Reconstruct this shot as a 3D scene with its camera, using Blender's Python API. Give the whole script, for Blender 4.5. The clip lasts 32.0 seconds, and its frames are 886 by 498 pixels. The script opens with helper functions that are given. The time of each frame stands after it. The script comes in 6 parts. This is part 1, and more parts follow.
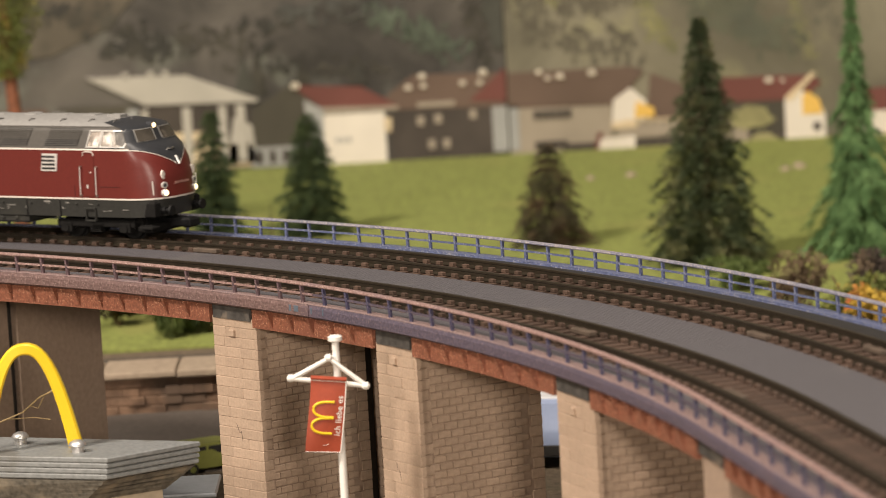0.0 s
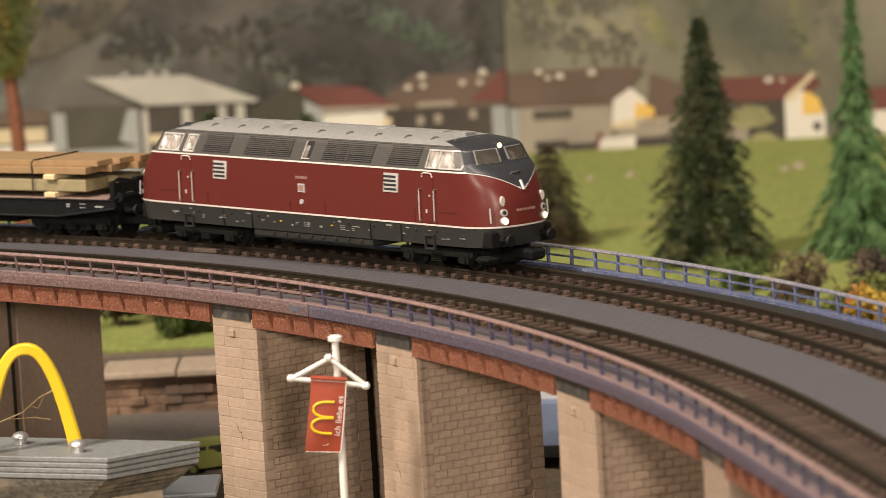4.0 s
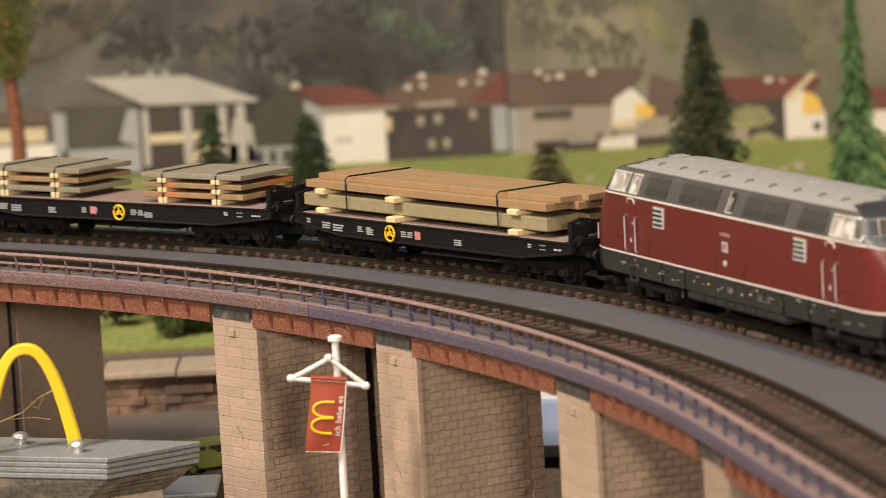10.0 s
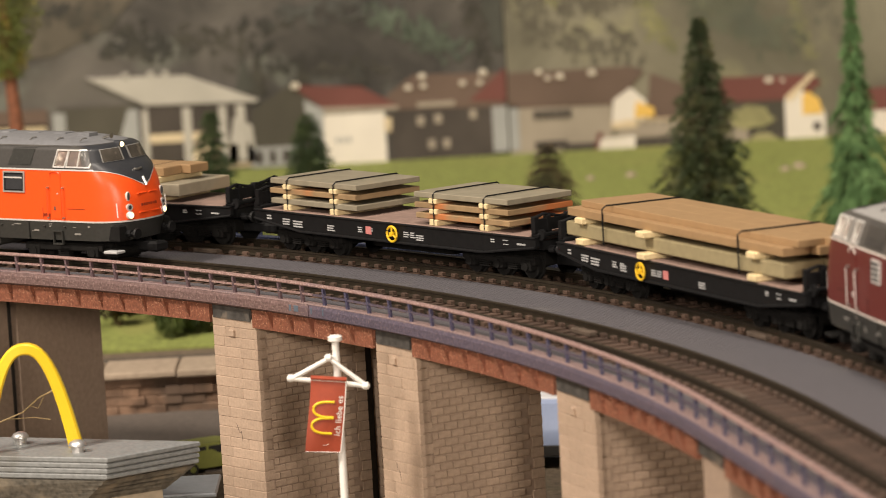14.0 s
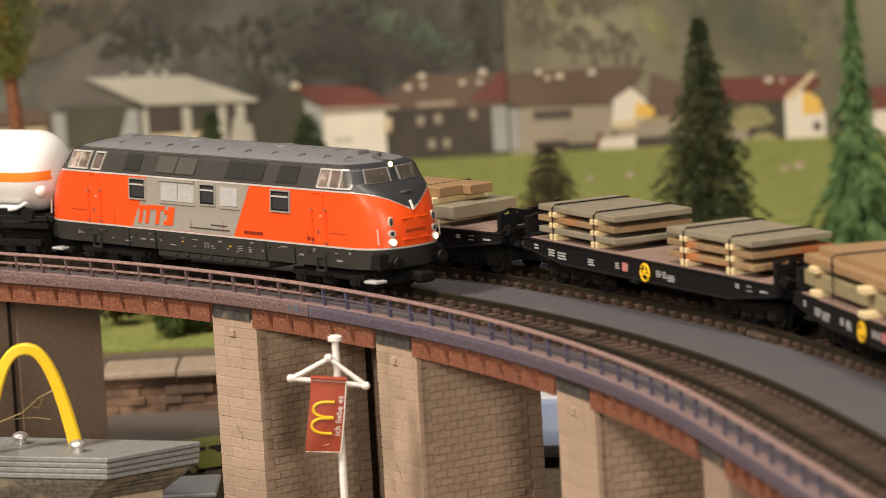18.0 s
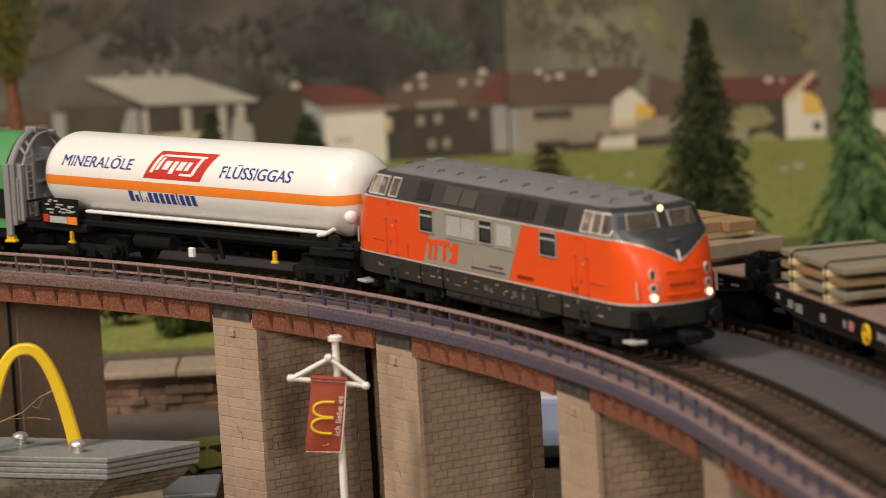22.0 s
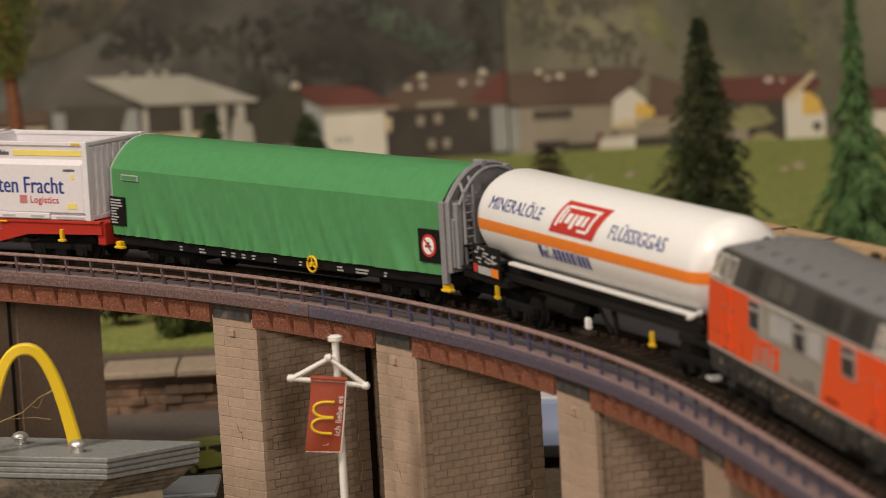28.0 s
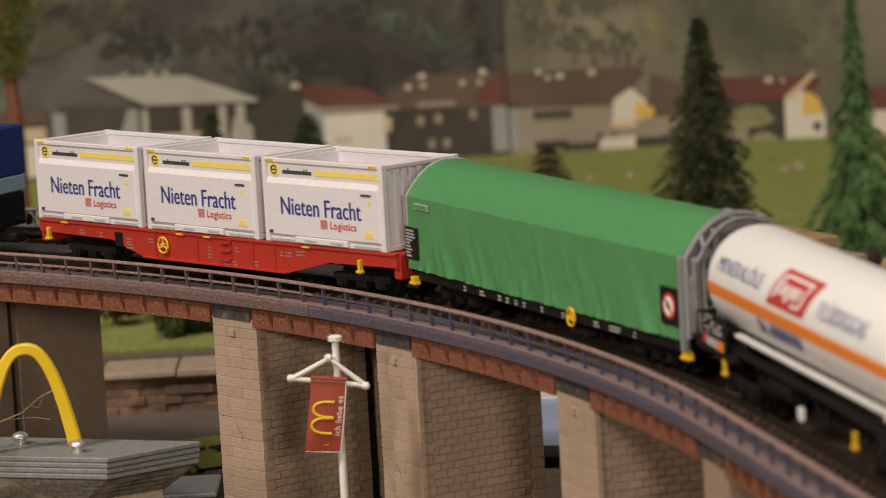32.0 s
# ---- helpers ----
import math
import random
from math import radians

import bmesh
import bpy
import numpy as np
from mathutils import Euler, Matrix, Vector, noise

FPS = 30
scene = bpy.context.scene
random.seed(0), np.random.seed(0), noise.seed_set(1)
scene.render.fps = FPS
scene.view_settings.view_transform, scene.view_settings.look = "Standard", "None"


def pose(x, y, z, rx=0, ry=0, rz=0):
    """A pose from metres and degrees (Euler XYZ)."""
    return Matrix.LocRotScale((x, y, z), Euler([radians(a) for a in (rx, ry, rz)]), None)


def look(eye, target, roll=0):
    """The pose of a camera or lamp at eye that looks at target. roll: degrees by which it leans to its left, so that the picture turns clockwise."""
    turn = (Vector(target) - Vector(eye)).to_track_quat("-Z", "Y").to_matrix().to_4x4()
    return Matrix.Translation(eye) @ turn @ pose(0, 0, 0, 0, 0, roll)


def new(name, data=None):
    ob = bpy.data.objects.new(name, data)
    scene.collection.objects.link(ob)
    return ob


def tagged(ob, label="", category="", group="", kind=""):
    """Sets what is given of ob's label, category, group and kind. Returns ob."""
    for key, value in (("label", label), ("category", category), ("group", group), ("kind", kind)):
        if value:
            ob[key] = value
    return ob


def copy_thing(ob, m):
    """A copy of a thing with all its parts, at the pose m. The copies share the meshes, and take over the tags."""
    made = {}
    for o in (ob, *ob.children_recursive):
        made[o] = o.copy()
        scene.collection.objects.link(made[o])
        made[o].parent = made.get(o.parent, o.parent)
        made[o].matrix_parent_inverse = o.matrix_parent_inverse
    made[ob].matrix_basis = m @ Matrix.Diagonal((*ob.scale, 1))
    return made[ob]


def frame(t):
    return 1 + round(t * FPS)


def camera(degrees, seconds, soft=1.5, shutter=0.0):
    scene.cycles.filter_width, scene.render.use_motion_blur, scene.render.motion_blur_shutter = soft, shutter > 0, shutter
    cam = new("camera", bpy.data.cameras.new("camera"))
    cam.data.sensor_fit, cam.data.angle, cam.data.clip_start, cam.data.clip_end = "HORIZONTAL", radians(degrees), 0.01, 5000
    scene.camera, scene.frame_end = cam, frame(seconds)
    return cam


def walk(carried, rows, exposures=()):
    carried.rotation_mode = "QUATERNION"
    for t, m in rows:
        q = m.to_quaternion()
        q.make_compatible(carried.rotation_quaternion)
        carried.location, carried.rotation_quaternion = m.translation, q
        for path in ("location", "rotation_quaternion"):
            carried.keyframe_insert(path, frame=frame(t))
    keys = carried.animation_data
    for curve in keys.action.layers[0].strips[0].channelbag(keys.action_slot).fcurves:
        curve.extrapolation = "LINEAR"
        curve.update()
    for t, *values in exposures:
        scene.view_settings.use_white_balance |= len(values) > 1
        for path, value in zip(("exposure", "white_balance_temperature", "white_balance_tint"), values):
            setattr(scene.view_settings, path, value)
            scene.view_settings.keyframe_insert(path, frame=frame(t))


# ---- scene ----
# One plan in millimetres; the world is metres. The viaduct follows a circle about CX, CY.
MM = 0.001
ZR = 1.22          # rail top
TR = 15.37         # half the distance between the two track centres
RAD, CX, CY, A0 = 415.78, -339.37, 490.01, 0.61725

cam = camera(13.515, 32.0, soft=0.85, shutter=0.5)
cam.data.dof.use_dof = True
cam.data.dof.focus_distance = 0.757
cam.data.dof.aperture_fstop = 42.0
EYE = Vector((0, 0, 107.55)) * MM
AIM = EYE + Vector((0, math.cos(radians(-7.824)), math.sin(radians(-7.824))))
HOLD = look(EYE, AIM, -3.245)
walk(cam, [(0, HOLD), (32, HOLD)], exposures=[(0, -0.17), (14, -0.17), (18, -0.32), (20, -0.58), (22, -0.86), (26, -1.03), (32, -1.02)])

# ---- light: the hobby room's ceiling and low lamps, unseen and assumed, and its dim surroundings ----
world = bpy.data.worlds.new("room_light")
scene.world = world
world.use_nodes = True
world.node_tree.nodes["Background"].inputs[0].default_value = (1.0, 0.88, 0.76, 1)
world.node_tree.nodes["Background"].inputs[1].default_value = 0.068


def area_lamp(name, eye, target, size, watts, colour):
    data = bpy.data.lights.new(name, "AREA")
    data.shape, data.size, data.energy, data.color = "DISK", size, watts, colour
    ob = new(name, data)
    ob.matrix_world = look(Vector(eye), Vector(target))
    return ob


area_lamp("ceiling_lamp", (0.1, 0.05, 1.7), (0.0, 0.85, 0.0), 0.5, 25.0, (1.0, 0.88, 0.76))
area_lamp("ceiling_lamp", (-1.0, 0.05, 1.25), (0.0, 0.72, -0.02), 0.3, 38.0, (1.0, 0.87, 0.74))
# unseen low lamps, inferred from the deck's shadow on piers and nose highlights
area_lamp("room_lamp", (-1.0, -1.05, 0.70), (0.0, 0.75, 0.0), 0.24, 16.0, (1.0, 0.87, 0.74))
area_lamp("low_front_lamp", (0.20, -0.80, 0.27), (0.0, 0.75, -0.03), 0.14, 9.0, (1.0, 0.86, 0.72))


# ---- materials ----
def mat(name, colour, rough=0.6, metal=0.0, vary=0.12, grain=1500.0, bump=0.0, blotch=90.0, second=None, spread=0.0, coat=0.0, pieces=0.0):
    """Paint, plastic, stone: base colour with a coarse blotch, a fine grain and fine relief. second: colour of stains."""
    m = bpy.data.materials.new(name)
    m.use_nodes = True
    nt = m.node_tree
    bs = nt.nodes["Principled BSDF"]
    bs.inputs["Roughness"].default_value = rough
    bs.inputs["Metallic"].default_value = metal
    bs.inputs["Coat Weight"].default_value = coat
    co = nt.nodes.new("ShaderNodeTexCoord")
    big, fine = nt.nodes.new("ShaderNodeTexNoise"), nt.nodes.new("ShaderNodeTexNoise")
    big.inputs["Scale"].default_value, big.inputs["Detail"].default_value = blotch, 3
    fine.inputs["Scale"].default_value, fine.inputs["Detail"].default_value = grain, 2
    for n in (big, fine):
        nt.links.new(co.outputs["Object"], n.inputs["Vector"])
    c = Vector(colour)
    ramp = nt.nodes.new("ShaderNodeValToRGB")
    ramp.color_ramp.elements[0].position, ramp.color_ramp.elements[1].position = 0.3, 0.7
    ramp.color_ramp.elements[0].color = (*(c * (1 - vary)), 1)
    ramp.color_ramp.elements[1].color = (*(c * (1 + vary)), 1)
    nt.links.new(fine.outputs[0], ramp.inputs[0])
    out = ramp.outputs[0]
    if second is not None:
        step = nt.nodes.new("ShaderNodeValToRGB")
        step.color_ramp.elements[0].position, step.color_ramp.elements[1].position = 0.62 - spread, 0.70 - spread * 0.6
        mix = nt.nodes.new("ShaderNodeMix")
        mix.data_type = "RGBA"
        nt.links.new(big.outputs[0], step.inputs[0])
        nt.links.new(step.outputs[0], mix.inputs[0])
        nt.links.new(out, mix.inputs[6])
        mix.inputs[7].default_value = (*second, 1)
        out = mix.outputs[2]
    if pieces:
        info = nt.nodes.new("ShaderNodeObjectInfo")
        rng = nt.nodes.new("ShaderNodeMapRange")
        rng.inputs[3].default_value, rng.inputs[4].default_value = 1 - pieces, 1 + pieces
        nt.links.new(info.outputs["Random"], rng.inputs[0])
        hsv = nt.nodes.new("ShaderNodeHueSaturation")
        nt.links.new(rng.outputs[0], hsv.inputs["Value"])
        nt.links.new(out, hsv.inputs["Color"])
        out = hsv.outputs[0]
    nt.links.new(out, bs.inputs["Base Color"])
    if bump:
        b = nt.nodes.new("ShaderNodeBump")
        b.inputs["Strength"].default_value, b.inputs["Distance"].default_value = bump, 0.0003
        nt.links.new(fine.outputs[0], b.inputs["Height"])
        nt.links.new(b.outputs[0], bs.inputs["Normal"])
    return m


def glow(name, colour, power):
    m = bpy.data.materials.new(name)
    m.use_nodes = True
    bs = m.node_tree.nodes["Principled BSDF"]
    bs.inputs["Base Color"].default_value = (*colour, 1)
    bs.inputs["Emission Color"].default_value = (*colour, 1)
    bs.inputs["Emission Strength"].default_value = power
    return m


def glass(name, colour):
    m = bpy.data.materials.new(name)
    m.use_nodes = True
    bs = m.node_tree.nodes["Principled BSDF"]
    bs.inputs["Base Color"].default_value = (*colour, 1)
    bs.inputs["Roughness"].default_value = 0.05
    bs.inputs["Transmission Weight"].default_value = 1.0
    bs.inputs["IOR"].default_value = 1.2
    return m


M_CLIP = mat("clip_plastic", (0.095, 0.07, 0.052), 0.6, 0, 0.2, 700, 0.3)
M_RUST = mat("rail_brown", (0.035, 0.027, 0.018), 0.45, 0.3, 0.2, 900)
M_SLEEPER = mat("sleeper_plastic", (0.08, 0.05, 0.036), 0.6, 0, 0.25, 700, 0.3, pieces=0.25)
def chequer(name, colour):
    """Grey plate with a fine raised lozenge pattern."""
    m = mat(name, colour, 0.55, 0, 0.2, 1800, 0.0, 45, (0.13, 0.122, 0.125), 0.02)
    nt = m.node_tree
    co = nt.nodes.new("ShaderNodeTexCoord")
    b = nt.nodes.new("ShaderNodeBump")
    b.inputs["Strength"].default_value, b.inputs["Distance"].default_value = 0.7, 0.0004
    add = nt.nodes.new("ShaderNodeMath")
    add.operation = "MULTIPLY"
    for k, turn in enumerate((20, 110)):
        mp = nt.nodes.new("ShaderNodeMapping")
        mp.inputs["Rotation"].default_value = (0, 0, radians(turn))
        w = nt.nodes.new("ShaderNodeTexWave")
        w.inputs["Scale"].default_value = 330.0
        nt.links.new(co.outputs["Object"], mp.inputs["Vector"])
        nt.links.new(mp.outputs[0], w.inputs["Vector"])
        nt.links.new(w.outputs["Fac"], add.inputs[k])
    nt.links.new(add.outputs[0], b.inputs["Height"])
    nt.links.new(b.outputs[0], nt.nodes["Principled BSDF"].inputs["Normal"])
    return m


M_PLATE = chequer("grey_plate", (0.108, 0.102, 0.112))
M_DECK = mat("dark_deck", (0.022, 0.02, 0.018), 0.7, 0, 0.2, 900)


def speckled(name, colour, speck, rough, density, blotch, second):
    """Painted plastic with a fine scatter of pale specks."""
    m = mat(name, colour, rough, 0, 0.3, 1800, 0.5, blotch, second, 0.05)
    nt = m.node_tree
    bs = nt.nodes["Principled BSDF"]
    was = bs.inputs["Base Color"].links[0].from_socket
    co, n = nt.nodes.new("ShaderNodeTexCoord"), nt.nodes.new("ShaderNodeTexNoise")
    n.inputs["Scale"].default_value, n.inputs["Detail"].default_value, n.inputs["Roughness"].default_value = 2600.0, 1.0, 0.4
    nt.links.new(co.outputs["Object"], n.inputs["Vector"])
    step, mix = nt.nodes.new("ShaderNodeValToRGB"), nt.nodes.new("ShaderNodeMix")
    step.color_ramp.elements[0].position, step.color_ramp.elements[1].position = density, density + 0.07
    mix.data_type = "RGBA"
    mix.inputs[7].default_value = (*speck, 1)
    nt.links.new(n.outputs[0], step.inputs[0])
    nt.links.new(step.outputs[0], mix.inputs[0])
    nt.links.new(was, mix.inputs[6])
    nt.links.new(mix.outputs[2], bs.inputs["Base Color"])
    return m


M_PURPLE = speckled("dusty_blue_beam", (0.088, 0.072, 0.102), (0.17, 0.13, 0.15), 0.6, 0.62, 60, (0.105, 0.08, 0.105))
M_DUSTBEAM = speckled("dusty_brown_beam", (0.145, 0.09, 0.085), (0.24, 0.165, 0.15), 0.65, 0.6, 60, (0.125, 0.085, 0.095))
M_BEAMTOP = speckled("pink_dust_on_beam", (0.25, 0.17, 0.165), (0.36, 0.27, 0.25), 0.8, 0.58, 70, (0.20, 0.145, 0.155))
M_POSTBLUE = speckled("blue_purple_post", (0.06, 0.056, 0.105), (0.17, 0.15, 0.20), 0.5, 0.60, 200, (0.10, 0.085, 0.14))
M_OLDPOST = speckled("purple_brown_post", (0.10, 0.065, 0.075), (0.24, 0.17, 0.16), 0.65, 0.60, 200, (0.07, 0.055, 0.08))
M_DUSTRAIL = speckled("dusty_pink_rail", (0.27, 0.17, 0.155), (0.40, 0.29, 0.26), 0.75, 0.57, 60, (0.21, 0.14, 0.15))
M_BLUE = speckled("blue_railing", (0.10, 0.12, 0.22), (0.33, 0.33, 0.38), 0.5, 0.60, 200, (0.15, 0.16, 0.23))
M_BLUETOP = speckled("dusty_blue_top", (0.20, 0.20, 0.26), (0.42, 0.38, 0.38), 0.6, 0.55, 120, (0.26, 0.24, 0.27))
M_CHIP = mat("blue_grey_chip", (0.10, 0.13, 0.17), 0.5)
# pale specks put a fine sparkle into the girder's colour
M_GIRDER = speckled("red_brown_girder", (0.215, 0.078, 0.045), (0.42, 0.21, 0.13), 0.6, 0.62, 60, (0.195, 0.07, 0.042))
M_STONE = mat("sandstone_plastic", (0.455, 0.34, 0.255), 0.42, 0, 0.08, 1400, 0.3, 55, (0.36, 0.275, 0.215), 0.02, pieces=0.07)
M_MORTAR = mat("mortar", (0.37, 0.275, 0.21), 0.6, 0, 0.1, 900, 0.3)
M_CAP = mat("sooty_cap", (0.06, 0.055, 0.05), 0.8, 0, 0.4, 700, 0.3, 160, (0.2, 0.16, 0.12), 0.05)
M_CRACK = mat("crack_brown", (0.10, 0.075, 0.06), 0.9)
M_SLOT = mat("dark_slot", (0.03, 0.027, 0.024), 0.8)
M_DIRT = mat("ground_dirt", (0.16, 0.12, 0.08), 0.95, 0, 0.35, 600, 0.8, 30, (0.10, 0.09, 0.05), 0.05)
M_GRASS = mat("grass", (0.255, 0.29, 0.072), 0.95, 0, 0.35, 500, 0.8, 18, (0.30, 0.305, 0.085), 0.06)
M_ROAD = mat("grey_road", (0.115, 0.095, 0.08), 0.9, 0, 0.15, 700, 0.2, 25, (0.09, 0.075, 0.065), 0.0)


# ---- mesh helpers ----
class Mesh:
    """Collects vertices (millimetres) and faces."""

    def __init__(self):
        self.v, self.f = [], []

    def add(self, verts, faces):
        n = len(self.v)
        self.v += [tuple(p) for p in verts]
        self.f += [tuple(n + i for i in f) for f in faces]
        return self

    def box(self, x0, x1, y0, y1, z0, z1, c=0.0, turn=None):
        """A box with its upright and lying edges broken by c."""
        if c <= 0:
            v = [(x, y, z) for z in (z0, z1) for x, y in ((x0, y0), (x1, y0), (x1, y1), (x0, y1))]
            f = [(3, 2, 1, 0), (4, 5, 6, 7), (0, 1, 5, 4), (1, 2, 6, 5), (2, 3, 7, 6), (3, 0, 4, 7)]
        else:
            v = []
            for z, k in ((z0, c), (z0 + c, 0), (z1 - c, 0), (z1, c)):
                v += [(x0 + k, y0 + k, z), (x1 - k, y0 + k, z), (x1 - k, y1 - k, z), (x0 + k, y1 - k, z)]
            f = [(3, 2, 1, 0), (12, 13, 14, 15)]
            for r in range(3):
                f += [(4 * r + i, 4 * r + (i + 1) % 4, 4 * r + 4 + (i + 1) % 4, 4 * r + 4 + i) for i in range(4)]
        if turn is not None:
            v = [turn @ Vector(p) for p in v]
        return self.add(v, f)

    def rings(self, rings, closed=True, cap=True):
        """Skins rings of equal length."""
        n = len(rings[0])
        faces = []
        for r in range(len(rings) - 1):
            for i in range(n if closed else n - 1):
                j = (i + 1) % n
                faces.append((r * n + i, r * n + j, (r + 1) * n + j, (r + 1) * n + i))
        if cap and closed:
            faces += [tuple(reversed(range(n))), tuple((len(rings) - 1) * n + i for i in range(n))]
        return self.add([p for r in rings for p in r], faces)

    def tube(self, path, radius, n=8, cap=True):
        """A round bar along a path; radius: one, or one a point."""
        path = [Vector(p) for p in path]
        out = []
        for i, p in enumerate(path):
            d = (path[min(i + 1, len(path) - 1)] - path[max(i - 1, 0)]).normalized()
            a = d.orthogonal().normalized() if abs(d.z) > 0.95 else d.cross(Vector((0, 0, 1))).normalized()
            b = d.cross(a)
            r = radius[i] if isinstance(radius, (list, tuple)) else radius
            out.append([p + r * (math.cos(k * math.tau / n) * a + math.sin(k * math.tau / n) * b) for k in range(n)])
        return self.rings(out, True, cap)

    def disc(self, x, y, z, r, h, axis="y", n=16):
        e = {"x": Vector((1, 0, 0)), "y": Vector((0, 1, 0)), "z": Vector((0, 0, 1))}[axis] * h / 2
        return self.tube([Vector((x, y, z)) - e, Vector((x, y, z)) + e], r, n)

    def data(self, name, material, smooth=False):
        me = bpy.data.meshes.new(name)
        me.from_pydata([(x * MM, y * MM, z * MM) for x, y, z in self.v], [], self.f)
        me.materials.append(material)
        me.validate()
        bm = bmesh.new()
        bm.from_mesh(me)
        bmesh.ops.recalc_face_normals(bm, faces=bm.faces)
        bm.to_mesh(me)
        bm.free()
        if smooth:
            me.shade_smooth()
            me.set_sharp_from_angle(angle=radians(38))
        return me


def part(name, mesh, material, parent, label="", smooth=False):
    ob = new(name, mesh.data(name, material, smooth) if isinstance(mesh, Mesh) else mesh)
    ob.parent = parent
    return tagged(ob, label)


def pieces(name, mesh, material, parent, label="", boxes=1):
    """Parts of their own out of a mesh of plain boxes, so many boxes to a part."""
    n = 8 * boxes
    for i in range(0, len(mesh.v), n):
        one = Mesh()
        one.v = mesh.v[i:i + n]
        one.f = [tuple(k - i for k in f) for f in mesh.f[i // 8 * 6:(i // 8 + boxes) * 6]]
        part(name, one, material, parent, label)


def thing(name, label, category, group="", kind="", m=None):
    ob = new(name)
    ob.empty_display_size = 0.01
    if m is not None:
        ob.matrix_basis = m
    return tagged(ob, label, category, group, kind)


# beyond EASE the curve opens into a far wider one
EASE, RAD_WIDE = 173.0, 4200.0
WIDE = Vector((CX, CY)) + (RAD - RAD_WIDE) * Vector((math.cos(A0 - EASE / RAD), math.sin(A0 - EASE / RAD)))


def bearing(s):
    return A0 - s / RAD if s <= EASE else A0 - EASE / RAD - (s - EASE) / RAD_WIDE


def on_arc(s, o, z):
    a = bearing(s)
    c, r = (Vector((CX, CY)), RAD) if s <= EASE else (WIDE, RAD_WIDE)
    return Vector((c.x + (r + o) * math.cos(a), c.y + (r + o) * math.sin(a), z))


def arc_pose(s, o, z):
    """The pose, in metres, of something at arc length s: x along the track, y outwards."""
    p = on_arc(s, o, z) * MM
    return Matrix.Translation(p) @ Matrix.Rotation(bearing(s) - math.pi / 2, 4, "Z")


def sweep(profile, s0, s1, step=4.0):
    """A closed profile of (offset, height) drawn along the arc."""
    n = max(2, int(round((s1 - s0) / step)) + 1)
    return Mesh().rings([[on_arc(s0 + (s1 - s0) * i / (n - 1), o, z) for o, z in profile] for i in range(n)])


def slab(o0, o1, z0, z1, s0, s1, step=4.0):
    return sweep([(o0, z0), (o1, z0), (o1, z1), (o0, z1)], s0, s1, step)


S0, S1 = -330.0, 330.0
GROUND = -60.0

# ---- the viaduct ----
viaduct = thing("railway_viaduct", "curved double-track viaduct with stone piers and red-brown girders", "viaduct")
part("deck", slab(-27.5, 29.5, -3.0, -1.6, S0, S1), M_DECK, viaduct)
part("walkway_plate", slab(-9.6, 8.0, -1.6, -0.5, S0, S1), M_PLATE, viaduct, "grey chequered plate between the tracks")
part("edge_plate", slab(-28.0, -22.6, -1.58, -0.6, S0, S1), M_PLATE, viaduct, "grey plate beside the track")
# added plate: the shade below the blue beam is put into its colour
part("edge_plate", slab(23.2, 29.5, -1.58, -0.55, S0, S1), M_DECK, viaduct, "plate beside the track in the colour of shade")
FR, BR = -29.66, 30.97
flange = [(FR - 1.3, -0.75), (FR - 1.1, -0.1), (FR + 1.5, 0.0), (FR + 1.7, -2.75), (FR - 0.6, -2.75), (FR - 1.3, -2.3)]
part("edge_beam", sweep(flange, S0, -2.2), M_DUSTBEAM, viaduct, "dusty brown-purple edge beam")
part("edge_beam", sweep(flange, -1.9, S1), M_PURPLE, viaduct, "dusty blue-purple edge beam")
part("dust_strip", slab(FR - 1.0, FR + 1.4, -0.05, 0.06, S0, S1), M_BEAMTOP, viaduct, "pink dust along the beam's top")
for s_at, w in ((-9.2, 0.7), (-7.4, 1.6), (-1.2, 0.5), (3.2, 0.4)):
    part("paint_chip", slab(FR - 1.36, FR - 1.0, -1.7, -0.5, s_at, s_at + w, 1), M_CHIP, viaduct, "chipped blue-grey patch on the beam")
part("edge_beam", sweep([(BR - 1.4, -1.2), (BR - 1.4, 0.0), (BR + 1.0, 0.0), (BR + 1.0, -2.75), (BR - 1.2, -2.75)], S0, S1), M_BLUE, viaduct, "blue edge beam")
PIERS = [(-152.0, -138.0), (-40.0, -26.0), (20.0, 34.0), (94.5, 110.0), (166.0, 181.0), (238.0, 252.0)]
ends = [S0] + [e for p in PIERS for e in p] + [S1]
for a, b in zip(ends[::2], ends[1::2]):
    for o, side in ((FR, -1), (BR, 1)):
        g = part("girder", slab(o - side * 1.4, o - side * 0.2, -6.7, -2.75, a + 0.6, b - 0.6), M_GIRDER, viaduct)
        if side < 0:
            n = max(1, int((b - a) / 7.7))
            for i in range(n):
                s = a + 4 + (b - a - 8) * (i + 0.5) / n
                rib = Mesh()
                v = [on_arc(s + d, o + w, z) for d in (-0.3, 0.3) for w, z in ((0.2, -2.75), (-1.25, -2.75), (0.2, -6.3))]
                rib.add(v, [(0, 1, 2), (5, 4, 3), (0, 3, 4, 1), (1, 4, 5, 2), (2, 5, 3, 0)])
                part("rib", rib, M_GIRDER, g)


